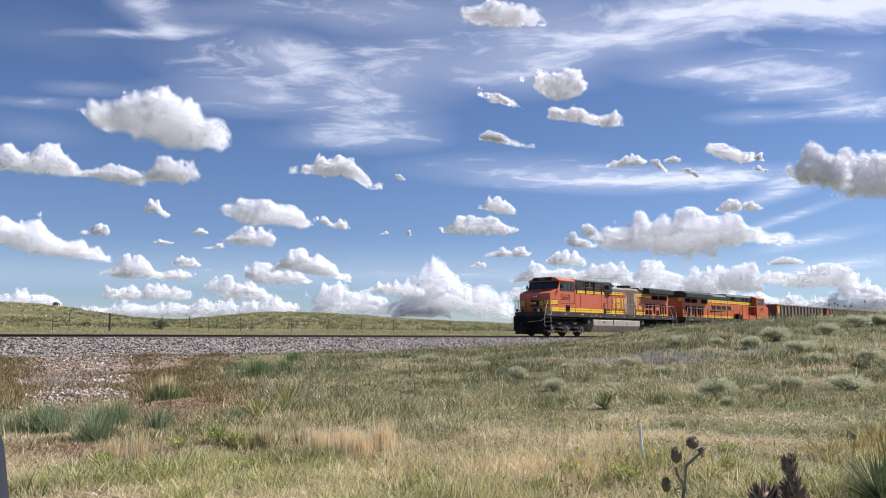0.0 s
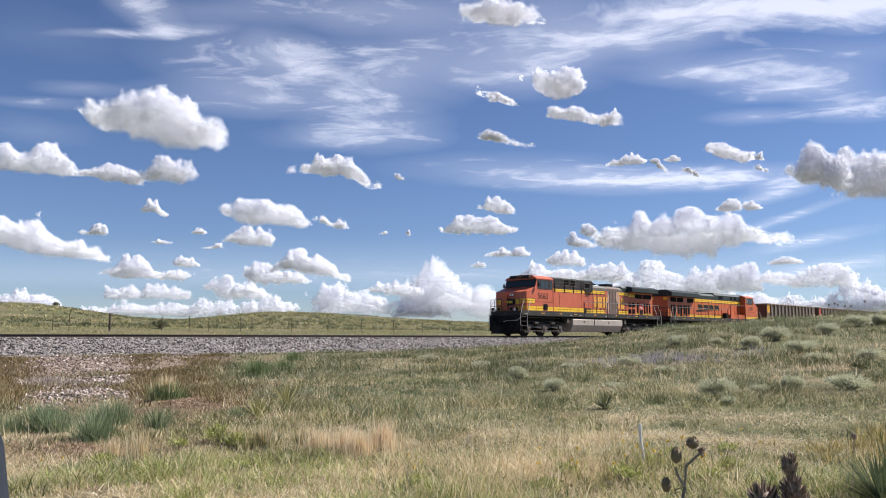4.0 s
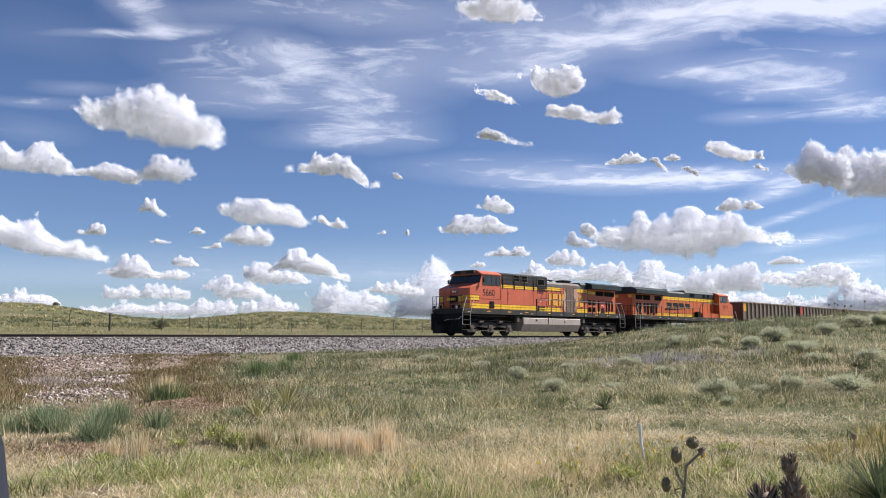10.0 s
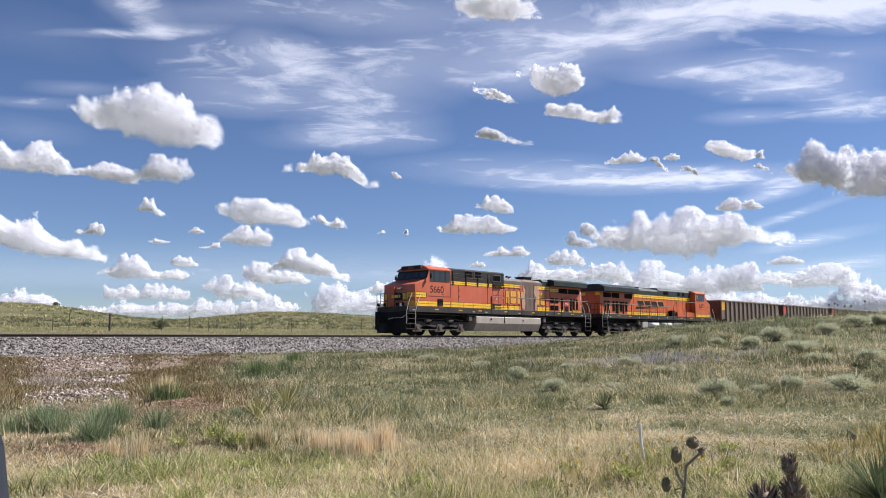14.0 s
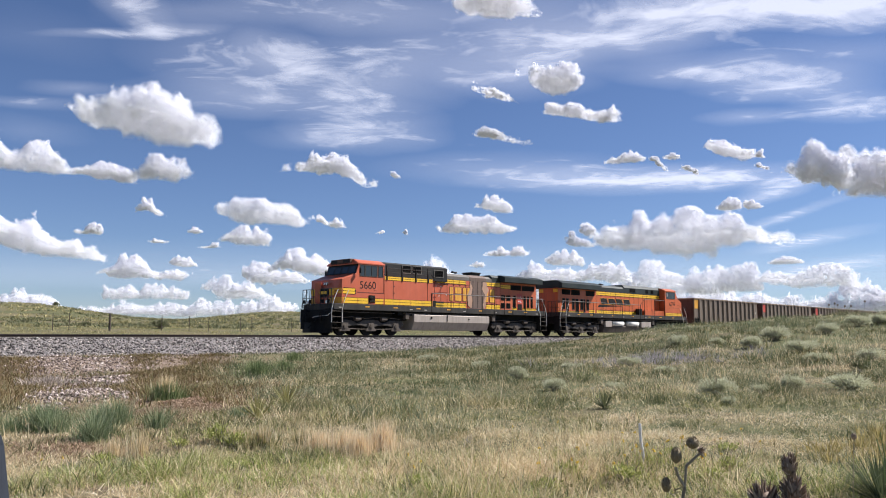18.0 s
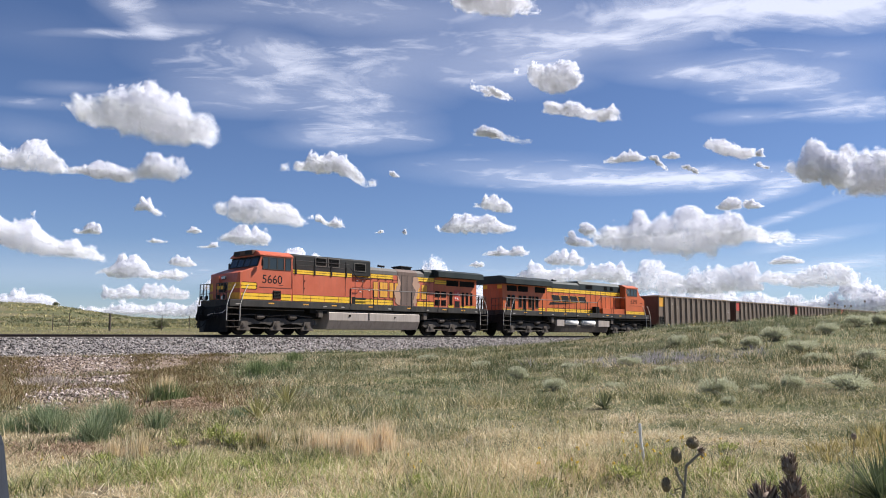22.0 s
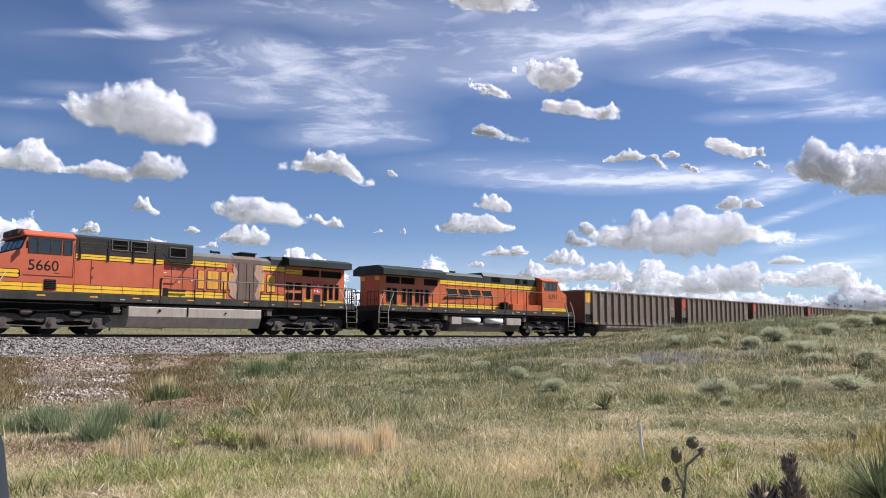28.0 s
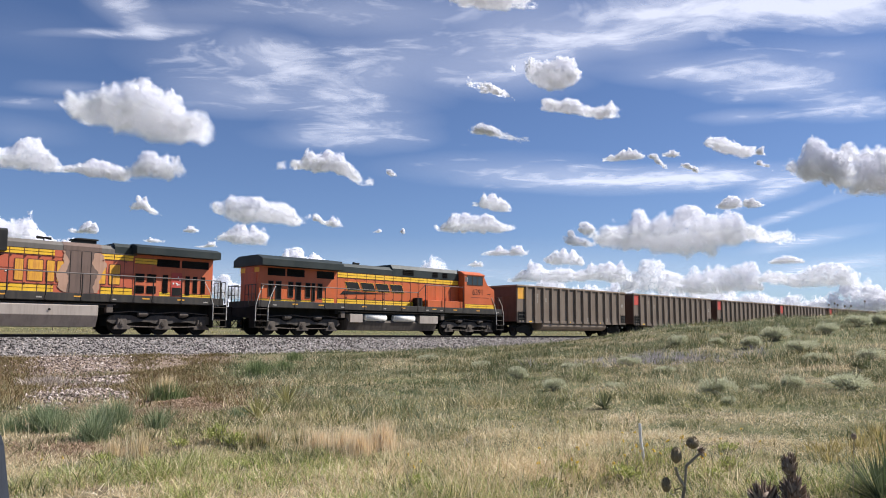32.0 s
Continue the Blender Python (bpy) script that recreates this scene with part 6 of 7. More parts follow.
def plant(name, kind, x, y, w, h, label, category, group="", flat=0.55, foliage_label=""):
    stems, leaves = kind
    ob = new(name, stems)
    ob.matrix_basis = Matrix.LocRotScale((x, y, float(ground_z(np.array([x]), np.array([y]))[0])), Euler((0, 0, random.uniform(0, 6.28))), (w, w, h / flat))
    share("foliage", leaves, ob, pose(0, 0, 0))
    return tagged(ob, label, category, group)


SAGE_KINDS = [bush_kind(k, 4200, 0.038, SAGE, many=14) for k in (1, 2, 3)]
DARK_KIND = bush_kind(8, 2200, 0.06, FARBRUSH)
SAGE_NEAR = [(4.5, 13.1, 0.57, 0.35), (6.1, 14.0, 0.49, 0.3), (6.9, 13.6, 0.77, 0.33), (1.7, 18.0, 0.48, 0.36), (2.1, 15.0, 0.49, 0.27), (5.3, 13.4, 0.32, 0.19), (4.2, 11.8, 0.23, 0.14), (5.2, 18.7, 0.45, 0.18), (3.3, 15.3, 0.39, 0.17)]
SAGE_FAR = [(5.1, 21.8, 0.62, 0.28), (8.6, 29.1, 0.74, 0.5), (11.2, 26.8, 0.95, 0.53), (9.7, 25.0, 0.74, 0.42), (10.1, 22.4, 0.89, 0.41), (13.7, 28.3, 0.8, 0.48), (16.0, 30.6, 0.87, 0.48), (17.0, 31.0, 0.79, 0.49), (9.5, 27.6, 0.55, 0.27), (1.1, 23.2, 0.56, 0.23), (3.4, 21.0, 0.59, 0.21), (10.3, 19.2, 0.68, 0.35), (9.3, 19.8, 0.62, 0.25), (-0.5, 29.1, 0.82, 0.29)]
for k, (x, y, w, h) in enumerate(SAGE_NEAR + SAGE_FAR):
    plant("sagebrush", SAGE_KINDS[k % 3], x, y, w * 1.2, h * 1.05, "rounded grey-green sagebrush on the grassy slope", "shrub", "sagebrush on the slope")
for x, y, w, h in [(9.0, 17.2, 0.4, 0.25), (-23.4, 66.0, 2.0, 0.85), (-101, 207, 2.6, 1.6), (-43.0, 96.0, 1.8, 0.7)]:
    plant("shrub", DARK_KIND, x, y, w, h, "dark green leafy shrub standing in the grass", "shrub", "dark shrubs")


WEED_KINDS = [bush_kind(k, 520, 0.055, LUSH, many=18) for k in (11, 12)]
for k, (x, y, w, h) in enumerate([(0.95, 6.3, 0.34, 0.20), (1.35, 6.0, 0.36, 0.22), (1.7, 6.5, 0.34, 0.22), (2.0, 6.0, 0.30, 0.18), (0.75, 5.8, 0.30, 0.17), (1.95, 7.0, 0.30, 0.20), (2.35, 6.6, 0.32, 0.18), (2.6, 7.4, 0.30, 0.16), (1.1, 7.1, 0.28, 0.16), (-0.2, 5.9, 0.28, 0.17)]):
    plant("weed", WEED_KINDS[k % 2], x, y, w * 1.1, h * 0.85, "leafy yellow-green weed among the dry grass", "weed", "leafy weeds")
for k, (x, y, w, h) in enumerate([(-2.3, 8.3, 0.36, 0.26), (-2.05, 8.0, 0.28, 0.20), (-2.55, 7.8, 0.28, 0.16), (-3.0, 7.1, 0.30, 0.14)]):
    plant("weed", WEED_KINDS[k % 2], x, y, w * 1.2, h, "fresh green leafy weed beside the bare earth", "weed", "leafy weeds")


def bunchgrass(x, y, w, h, mat, label, seed, n=520, tops=None, lean=0.75, name="bunchgrass"):
    rng = np.random.default_rng(seed)
    a, r = rng.uniform(0, 6.283, n), np.abs(rng.normal(0, 0.20, n)) * w
    px, py = r * np.cos(a), r * np.sin(a)
    hh = h * rng.uniform(0.5, 1.05, n)
    v, f = blades(rng, px, py, np.zeros(n), hh, w * 0.015 * rng.uniform(0.6, 1.3, n), lean * rng.uniform(0.1, 1.2, n) * (0.4 + r / w), 0.6, a + rng.normal(0, 1.1, n), 3)
    ob = new(name, mesh_np(name, v, f, mat))
    ob.matrix_basis = pose(x, y, float(ground_z(np.array([x]), np.array([y]))[0]))
    if tops:
        m = n // 4
        a, r = rng.uniform(0, 6.283, m), np.abs(rng.normal(0, 0.15, m)) * w
        v, f = blades(rng, r * np.cos(a), r * np.sin(a), np.full(m, h * 0.40), h * rng.uniform(0.55, 0.90, m), w * 0.013 * np.ones(m), 0.3 * rng.uniform(0.1, 1.0, m), 0.5, a, 2)
        t = new("straw_top", mesh_np("straw_top", v, f, tops))
        t.parent = ob
        tagged(t, "pale straw seed stalks", kind="stuff")
    return tagged(ob, label, "grass clump", "grass clumps")


for k, (x, y, w, h, t) in enumerate([(-4.95, 14.4, 0.72, 0.42, 1), (-5.2, 22.3, 0.94, 0.55, 0), (-4.9, 24.6, 0.87, 0.45, 0), (-6.4, 34.3, 0.97, 0.5, 0)]):
    bunchgrass(x, y, w, h, DEEPBUNCH, "green bunchgrass clump topped with straw seed stalks" if t else "green bunchgrass clump at the foot of the bank", 400 + k, 1100, DRY if t else None)
for k, (x, y, w, h, n) in enumerate([(-5.05, 10.2, 0.62, 0.44, 700), (-4.75, 9.9, 0.50, 0.36, 600), (-5.3, 9.9, 0.42, 0.30, 420), (-3.95, 9.2, 0.46, 0.50, 560), (-3.75, 8.7, 0.44, 0.40, 520), (-4.3, 10.6, 0.5, 0.46, 460), (-3.5, 9.9, 0.40, 0.42, 300), (-2.8, 11.1, 0.47, 0.23, 420)]):
    bunchgrass(x, y, w, h, SAGEBUNCH, "bushy blue-green grass clump beside bare earth", 420 + k, n, None, 1.25)
for k, (x, y, w, h) in enumerate([(-2.7, 7.2, 0.3, 0.38), (-4.9, 12.0, 0.5, 0.34), (-3.1, 7.6, 0.35, 0.22)]):
    bunchgrass(x, y, w, h, DRY, "upright straw-coloured dry grass clump", 440 + k, 260, None, 0.4)
for k, (x, y, w, h) in enumerate([(-0.9, 7.6, 0.50, 0.33), (-0.55, 7.6, 0.40, 0.40), (-1.2, 7.9, 0.42, 0.27), (-0.75, 7.4, 0.44, 0.30)]):
    bunchgrass(x, y, w, h, REDDRY, "russet dry grass clump standing in green grass", 460 + k, 620, None, 0.4)
bunchgrass(-10.6, 21.5, 1.7, 0.34, DEADGREY, "bleached grey dead tussock on the stony bank", 475, 520, None, 1.6)
for k, (x, y, w, h) in enumerate([(-1.8, 8.0, 0.62, 0.24), (-2.1, 8.2, 0.5, 0.2), (-1.4, 8.3, 0.5, 0.2)]):
    bunchgrass(x, y, w, h, GRASS, "olive grass clump with drying tips", 480 + k, 420, DRY, 0.7)


for k, (x, y, w, h) in enumerate([(3.55, 7.5, 0.6, 0.30), (3.95, 7.7, 0.7, 0.36), (4.3, 7.9, 0.7, 0.42), (3.3, 6.9, 0.5, 0.28), (3.75, 6.9, 0.6, 0.34), (4.1, 7.2, 0.6, 0.40), (4.6, 8.5, 0.7, 0.40)]):
    bunchgrass(x, y, w * 1.35, h * 0.55, GOLDEN, "fine golden-olive grass stand on the slope", 500 + k, 120, None, 1.2)


def yucca(x, y, w, h, mat, label, n, seed, broad=1.05):
    """A rosette of stiff pointed leaves, each one a part."""
    rng = np.random.default_rng(seed)
    bm = bmesh.new()
    prof = [(0.0, 0.016), (0.25, 0.024), (0.6, 0.018), (1.0, 0.0)]
    rows = [(bm.verts.new((0, -ww, t)), bm.verts.new((0.012, 0, t)), bm.verts.new((0, ww, t))) for t, ww in prof[:-1]]
    tip = bm.verts.new((0.0, 0, 1.0))
    for a, b in zip(rows[:-1], rows[1:]):
        bm.faces.new((a[0], a[1], b[1], b[0]))
        bm.faces.new((a[1], a[2], b[2], b[1]))
    bm.faces.new((rows[-1][0], rows[-1][1], tip))
    bm.faces.new((rows[-1][1], rows[-1][2], tip))
    leaf = mesh_of("leaf", bm, mat)
    core = bmesh.new()
    cyl(core, (0, 0, -0.04), (0, 0, 0.05), 0.05 * w, 8, 0.03 * w)
    ob = new("yucca", mesh_of("yucca", core, TWIG))
    ob.matrix_basis = pose(x, y, float(ground_z(np.array([x]), np.array([y]))[0]))
    for _ in range(n):
        e = rng.uniform(5, 78)
        ln = (h * math.cos(radians(e)) + 0.5 * w * math.sin(radians(e))) * rng.uniform(0.8, 1.15)
        o = share("leaf", leaf, ob, Matrix.LocRotScale((0, 0, 0.02), Euler((0, radians(e), rng.uniform(0, 6.283)), "XYZ").to_matrix().to_4x4().to_quaternion(), (w * 2.0, w * 2.0, ln)))
        o.matrix_basis = Matrix.Rotation(rng.uniform(0, 6.283), 4, "Z") @ Matrix.Rotation(radians(e), 4, "Y") @ Matrix.Diagonal((w * broad, w * broad, ln, 1))
    return tagged(ob, label, "yucca", "yucca plants")


yucca(-2.5, 10.9, 0.44, 0.30, YUCCAGOLD, "yellow-green yucca rosette in the grass", 46, 1)
yucca(-2.5, 12.9, 0.50, 0.34, YUCCAGOLD, "yellow-green yucca rosette in the grass", 46, 2)
yucca(2.3, 11.4, 0.40, 0.22, FARBRUSH, "dark green spiky yucca rosette in the grass", 44, 3)
yucca(1.3, 21.3, 0.50, 0.26, FARBRUSH, "dark green spiky yucca rosette in the grass", 40, 4)
yucca(2.86, 5.3, 0.58, 0.25, YUCCAMAT, "large grey-green yucca rosette close to the path", 260, 5, 0.30)


def seed_head(bm, c, r, tall, rng, bristle=0.08):
    """An egg-shaped spiny bud built from overlapping scales."""
    bmesh.ops.create_icosphere(bm, subdivisions=3, radius=1.0, matrix=Matrix.Translation(c) @ Matrix.Diagonal((r, r, tall, 1)))
    for k in range(110):
        z = rng.uniform(-0.85, 1.0)
        a = rng.uniform(0, 6.283)
        q = math.sqrt(max(0.0, 1 - z * z))
        n = Vector((q * math.cos(a), q * math.sin(a), z))
        p = Vector((n.x * r, n.y * r, n.z * tall)) + c
        cyl(bm, p - n * r * 0.1, p + n * r * bristle + Vector((0, 0, r * (0.1 + bristle))), r * 0.15, 5, r * 0.02)


def thistle():
    """Dry thistle close to the camera: forked stem with three buds and a withered flower."""
    rng = random.Random(4)
    drop, size = Vector((0, 0, -0.06)), 0.66
    x, y = 0.352, 1.17
    g = float(ground_z(np.array([x]), np.array([y]))[0])
    fork = Vector((0.349, 1.17, -0.215))
    bm = bmesh.new()
    tube(bm, [(0.330, 1.19, g - 0.02), (0.336, 1.18, -0.6), (0.331, 1.17, -0.30), fork], 0.0025, 8)
    tube(bm, [fork, (0.352, 1.17, -0.185), (0.372, 1.17, -0.168)], 0.0020, 8)
    tube(bm, [fork, (0.340, 1.17, -0.200), (0.335, 1.165, -0.187)], 0.0022, 8)
    tube(bm, [(0.334, 1.17, -0.262), (0.325, 1.168, -0.245), (0.322, 1.165, -0.232)], 0.0022, 8)
    for k in range(26):
        z = rng.uniform(-0.5, -0.2)
        a = rng.uniform(0, 6.28)
        cyl(bm, (0.334, 1.17, z), (0.334 + 0.012 * math.cos(a), 1.17 + 0.012 * math.sin(a), z + 0.006), 0.0012, 4, 0.0003)
    bmesh.ops.translate(bm, verts=bm.verts[:], vec=drop)
    ob = new("thistle", mesh_of("stem", bm, TWIG))
    tagged(ob, "dry thistle with egg-shaped brown buds on a forked stem", "thistle", "dry thistles")
    for c, r, t in (((0.3365, 1.165, -0.170), 0.0115, 0.0165), ((0.3205, 1.163, -0.211), 0.0105, 0.0155), ((0.362, 1.17, -0.153), 0.0135, 0.0125)):
        bm = bmesh.new()
        seed_head(bm, Vector(c) + drop, r * size, t * size, rng)
        part("bud", bm, SEEDGREEN, ob, "olive-brown scaly bud")
    bm = bmesh.new()
    for k in range(60):
        a, e = rng.uniform(-1.2, 1.2), rng.uniform(-0.9, 0.6)
        d = Vector((math.cos(a) * math.cos(e), math.sin(a) * math.cos(e), math.sin(e)))
        p = Vector((0.368, 1.165, -0.222))
        cyl(bm, p, p + d * rng.uniform(0.004, 0.013), 0.0013, 4, 0.0004)
    part("withered_flower", bm, BROWNSEED, ob, "withered pale brown bracts")
    # a second, denser seed cluster, closer still
    drop, size = Vector((0, 0, -0.040)), 1.0
    bm = bmesh.new()
    x, y = 0.385, 0.90
    g = float(ground_z(np.array([x]), np.array([y]))[0])
    tube(bm, [(x - 0.02, y + 0.02, g - 0.02), (x, y + 0.01, -0.6), (x, y, -0.26)], 0.006, 8)
    tube(bm, [(x, y, -0.28), (x - 0.03, y, -0.24)], 0.004, 6)
    tube(bm, [(x, y, -0.28), (x + 0.02, y, -0.23)], 0.004, 6)
    bmesh.ops.translate(bm, verts=bm.verts[:], vec=drop)
    ob = new("thistle", mesh_of("stem", bm, TWIG))
    tagged(ob, "withered thistle with a dense dark brown seed cluster", "thistle", "dry thistles")
    for c, r, t in (((x, y, -0.163), 0.0085, 0.013), ((x + 0.003, y, -0.190), 0.013, 0.016), ((x - 0.026, y + 0.01, -0.202), 0.016, 0.014), ((x - 0.008, y - 0.012, -0.212), 0.016, 0.014), ((x + 0.016, y + 0.005, -0.212), 0.015, 0.015), ((x - 0.036, y, -0.222), 0.013, 0.013), ((x + 0.028, y, -0.226), 0.012, 0.012), ((x - 0.016, y - 0.01, -0.235), 0.016, 0.014), ((x - 0.050, y + 0.01, -0.236), 0.014, 0.013), ((x - 0.060, y, -0.250), 0.013, 0.013), ((x - 0.042, y - 0.012, -0.248), 0.015, 0.014), ((x + 0.036, y + 0.008, -0.244), 0.013, 0.013), ((x + 0.010, y - 0.014, -0.244), 0.016, 0.014)):
        bm = bmesh.new()
        seed_head(bm, Vector(c) + drop, r * 0.8, t * 0.85, rng, 0.42)
        part("seed_head", bm, BROWNSEED, ob, "dark brown spiky seed head")


thistle()


def tall_thistle(x, y, h, r, label, lean=0.0):
    z = float(ground_z(np.array([x]), np.array([y]))[0])
    bm = tube(bmesh.new(), [(0, 0, -0.03), (lean * 0.4 * h, 0, 0.5 * h), (lean * h, 0, h)], r * 0.14, 6)
    ob = new("thistle", mesh_of("stem", bm, TWIG))
    ob.matrix_basis = pose(x, y, z)
    bm = bmesh.new()
    seed_head(bm, Vector((lean * h, 0, h + r * 0.6)), r, r * 1.2, random.Random(int(x * 100)))
    part("seed_head", bm, BROWNSEED, ob)
    return tagged(ob, label, "thistle", "dry thistles")


for x, y, h in [(19.6, 40.3, 0.55), (19.4, 39.3, 0.60), (19.5, 39.2, 0.52), (19.7, 38.9, 0.46), (19.8, 38.5, 0.46), (20.1, 37.8, 0.68)]:
    tall_thistle(x, y, h, 0.042, "dark dry thistle standing on the hill's crest", 0.06)
tall_thistle(1.88, 3.75, 0.62, 0.012, "thin dry thistle with one dark head", 0.05)
tall_thistle(2.20, 3.95, 0.60, 0.016, "thin dry thistle with one dark head", 0.04)
bm = bmesh.new()
rr = random.Random(9)
for k in range(9):
    a = rr.uniform(0, 6.28)
    tube(bm, [(0.02 * math.cos(a), 0.02 * math.sin(a), -0.03), (0.05 * math.cos(a), 0.05 * math.sin(a), 0.35), (0.08 * math.cos(a), 0.08 * math.sin(a), rr.uniform(0.42, 0.58))], 0.003, 5)
ob = new("reed_stalks", mesh_of("reed_stalks", bm, DARKLEAF))
ob.matrix_basis = pose(2.72, 4.9, float(ground_z(np.array([2.72]), np.array([4.9]))[0]))
tagged(ob, "dark upright flower stalks rising beside the yucca", "stalks")

# a bleached stick leaning in the grass
bm = tube(bmesh.new(), [(0.045, 0, -0.06), (0.03, 0.0, 0.08), (0.006, 0.0, 0.24), (0, 0, 0.385)], 0.0125, 8)
ob = new("stick", mesh_of("stick", bm, WHITE))
ob.matrix_basis = pose(1.59, 6.5, float(ground_z(np.array([1.59]), np.array([6.5]))[0]), 0, 0, 0)
tagged(ob, "bleached white stick standing in the grass", "stick")


def flower_mesh():
    petals, heart = bmesh.new(), bmesh.new()
    for k in range(9):
        a = k * 0.698
        vs = [petals.verts.new((math.cos(a + o) * r, math.sin(a + o) * r, 0.004 * j)) for j, (r, o) in enumerate(((0.005, -0.2), (0.014, -0.26), (0.020, 0.0), (0.014, 0.26), (0.005, 0.2)))]
        petals.faces.new(vs)
    bmesh.ops.create_uvsphere(heart, u_segments=10, v_segments=6, radius=0.006)
    return mesh_of("petals", petals, PETAL), mesh_of("heart", heart, BROWNSEED)


PETALS, HEART = flower_mesh()
SUNSTEM = mesh_of("sunflower", tube(bmesh.new(), [(0, 0, -0.25), (0.006, 0, -0.1), (0, 0, 0)], 0.0022, 5), LUSH)
rr = random.Random(21)
for x, y, w, n in [(1.7, 6.6, 0.30, 9), (0.95, 6.4, 0.22, 4), (-0.3, 6.0, 0.2, 3), (1.5, 6.2, 0.30, 6), (1.95, 6.0, 0.25, 4), (0.9, 6.0, 0.2, 3), (-2.9, 6.2, 0.3, 2), (2.3, 7.2, 0.6, 5), (1.2, 8.2, 0.8, 4)]:
    for _ in range(n):
        fx, fy = x + rr.uniform(-w, w), y + rr.uniform(-w, w)
        st = new("sunflower", SUNSTEM)
        st.matrix_basis = pose(fx, fy, float(ground_z(np.array([fx]), np.array([fy]))[0]) + rr.uniform(0.16, 0.24), rr.uniform(-8, 8), rr.uniform(-8, 8), rr.uniform(0, 360))
        share("petals", PETALS, st, pose(0, 0, 0, rr.uniform(25, 75), 0, rr.uniform(0, 360)) @ Matrix.Scale(rr.uniform(0.6, 0.95), 4))
        share("heart", HEART, st, pose(0, 0, 0.002))
        tagged(st, "small yellow wild sunflower with a brown heart", "flower", "wild sunflowers")

# ---------------------------------------------------------------- stake and fence
# leaning rod added in place of an unidentified dark thing beside the camera
bm = bmesh.new()
cyl(bm, (0, 0, -0.06), (0, 0, 1.05), 0.021, 20)
bmesh.ops.create_uvsphere(bm, u_segments=20, v_segments=10, radius=0.021, matrix=Matrix.Translation((0, 0, 1.05)))
ob = new("stake", mesh_of("stake", bm, BLUEGREY, True))
ob.matrix_basis = pose(-0.176, 0.60, float(ground_z(np.array([-0.176]), np.array([0.60]))[0]), 0, -9.5, 0)
tagged(ob, "dark blue-grey round rod in place of an unidentified thing close to the camera", "stake")

fence = new("wire_fence")
fence.matrix_basis = TRACK
tagged(fence, "wire fence on thin posts beyond the track", "fence")
tee = bmesh.new()
box(tee, -0.025, 0.025, -0.006, 0.006, -0.3, 1.22)
box(tee, -0.006, 0.006, 0.006, 0.035, -0.3, 1.22)
tee = mesh_of("post", tee, RUSTRAIL)
wood = mesh_of("post", cyl(bmesh.new(), (0, 0, -0.3), (0, 0, 1.28), 0.085, 10, 0.075), TIEMAT)
spots = [20.5 + 4.0 * k for k in range(-9, 32)] + [21.6, 30.8, 35.4]
for s in spots:
    x, y = to_world(s, -20.0)
    z = float(ground_z(np.array([x]), np.array([y]))[0])
    share("post", wood if abs(s - 24.5) < 0.1 else tee, fence, pose(s, 20.0, z, random.uniform(-2, 2), random.uniform(-2, 2), 0))
for h in (0.35, 0.65, 0.92, 1.15):
    pts = []
    for s in sorted(spots[:-3]):
        x, y = to_world(s, -20.0)
        pts.append((s, 20.0, float(ground_z(np.array([x]), np.array([y]))[0]) + h))
    bm = bmesh.new()
    for p, q in zip(pts[:-1], pts[1:]):
        cyl(bm, p, q, 0.004, 4)
    part("wire", bm, RUSTRAIL, fence)

# ---------------------------------------------------------------- clouds
drift = []


def cloud_mat(name, glow):
    """Water droplets in sunlight: white, throwing light back and letting it through."""
    m = bpy.data.materials.new(name)
    m.use_nodes = True
    nt = m.node_tree
    nt.nodes.clear()
    out = nt.nodes.new("ShaderNodeOutputMaterial")
    g = nt.nodes.new("ShaderNodeNewGeometry")
    c = ramp(nt, g.outputs["Random Per Island"], [(0.0, (0.865, 0.865, 0.905)), (1.0, (0.93, 0.925, 0.955))])
    d = nt.nodes.new("ShaderNodeBsdfDiffuse")
    t = nt.nodes.new("ShaderNodeBsdfTranslucent")
    nt.links.new(c, d.inputs["Color"])
    nt.links.new(c, t.inputs["Color"])
    mx = nt.nodes.new("ShaderNodeMixShader")
    mx.inputs[0].default_value = glow
    nt.links.new(d.outputs[0], mx.inputs[1])
    nt.links.new(t.outputs[0], mx.inputs[2])
    nt.links.new(mx.outputs[0], out.inputs["Surface"])
    return m


CLOUD = cloud_mat("white_cloud_droplets", 0.62)


def digits(text):
    return np.array([int(c) + 0.5 for c in text]) / 10.0 if len(text) > 1 else np.array([0.0, 0.0])


def puff_field(p, w, h, deep, crown, belly, seed):
    """How far inside the cloud a point lies, in parts of its height: under the crown, over the belly, and torn by billows."""
    u = p[:, 0] / w + 0.5
    top = np.interp(u, np.linspace(0, 1, len(crown)), crown)
    low = np.interp(u, np.linspace(0, 1, len(belly)), belly)
    z = p[:, 2] / h
    d = p[:, 1] / deep
    v = np.minimum(np.minimum(top - z, (z - low) * 1.3), np.minimum(u, 1 - u) * w / h * 0.6)
    v = v - 0.45 * d * d * np.maximum(top - low, 0.15)
    q = p / h
    b = np.zeros(len(p))
    for a, k in ((0.95, 2.3), (0.42, 5.4), (0.15, 13.0)):
        n = vnoise(q[:, 0] * k + 40 + seed, q[:, 1] * k * 0.6 + 40, q[:, 2] * k + 40, seed=seed % 7)
        b += a * (np.abs(2 * n - 1) - 0.36)
    return v + 0.30 * b * (0.45 + 0.55 * np.clip(z, 0, 1)) + 0.008


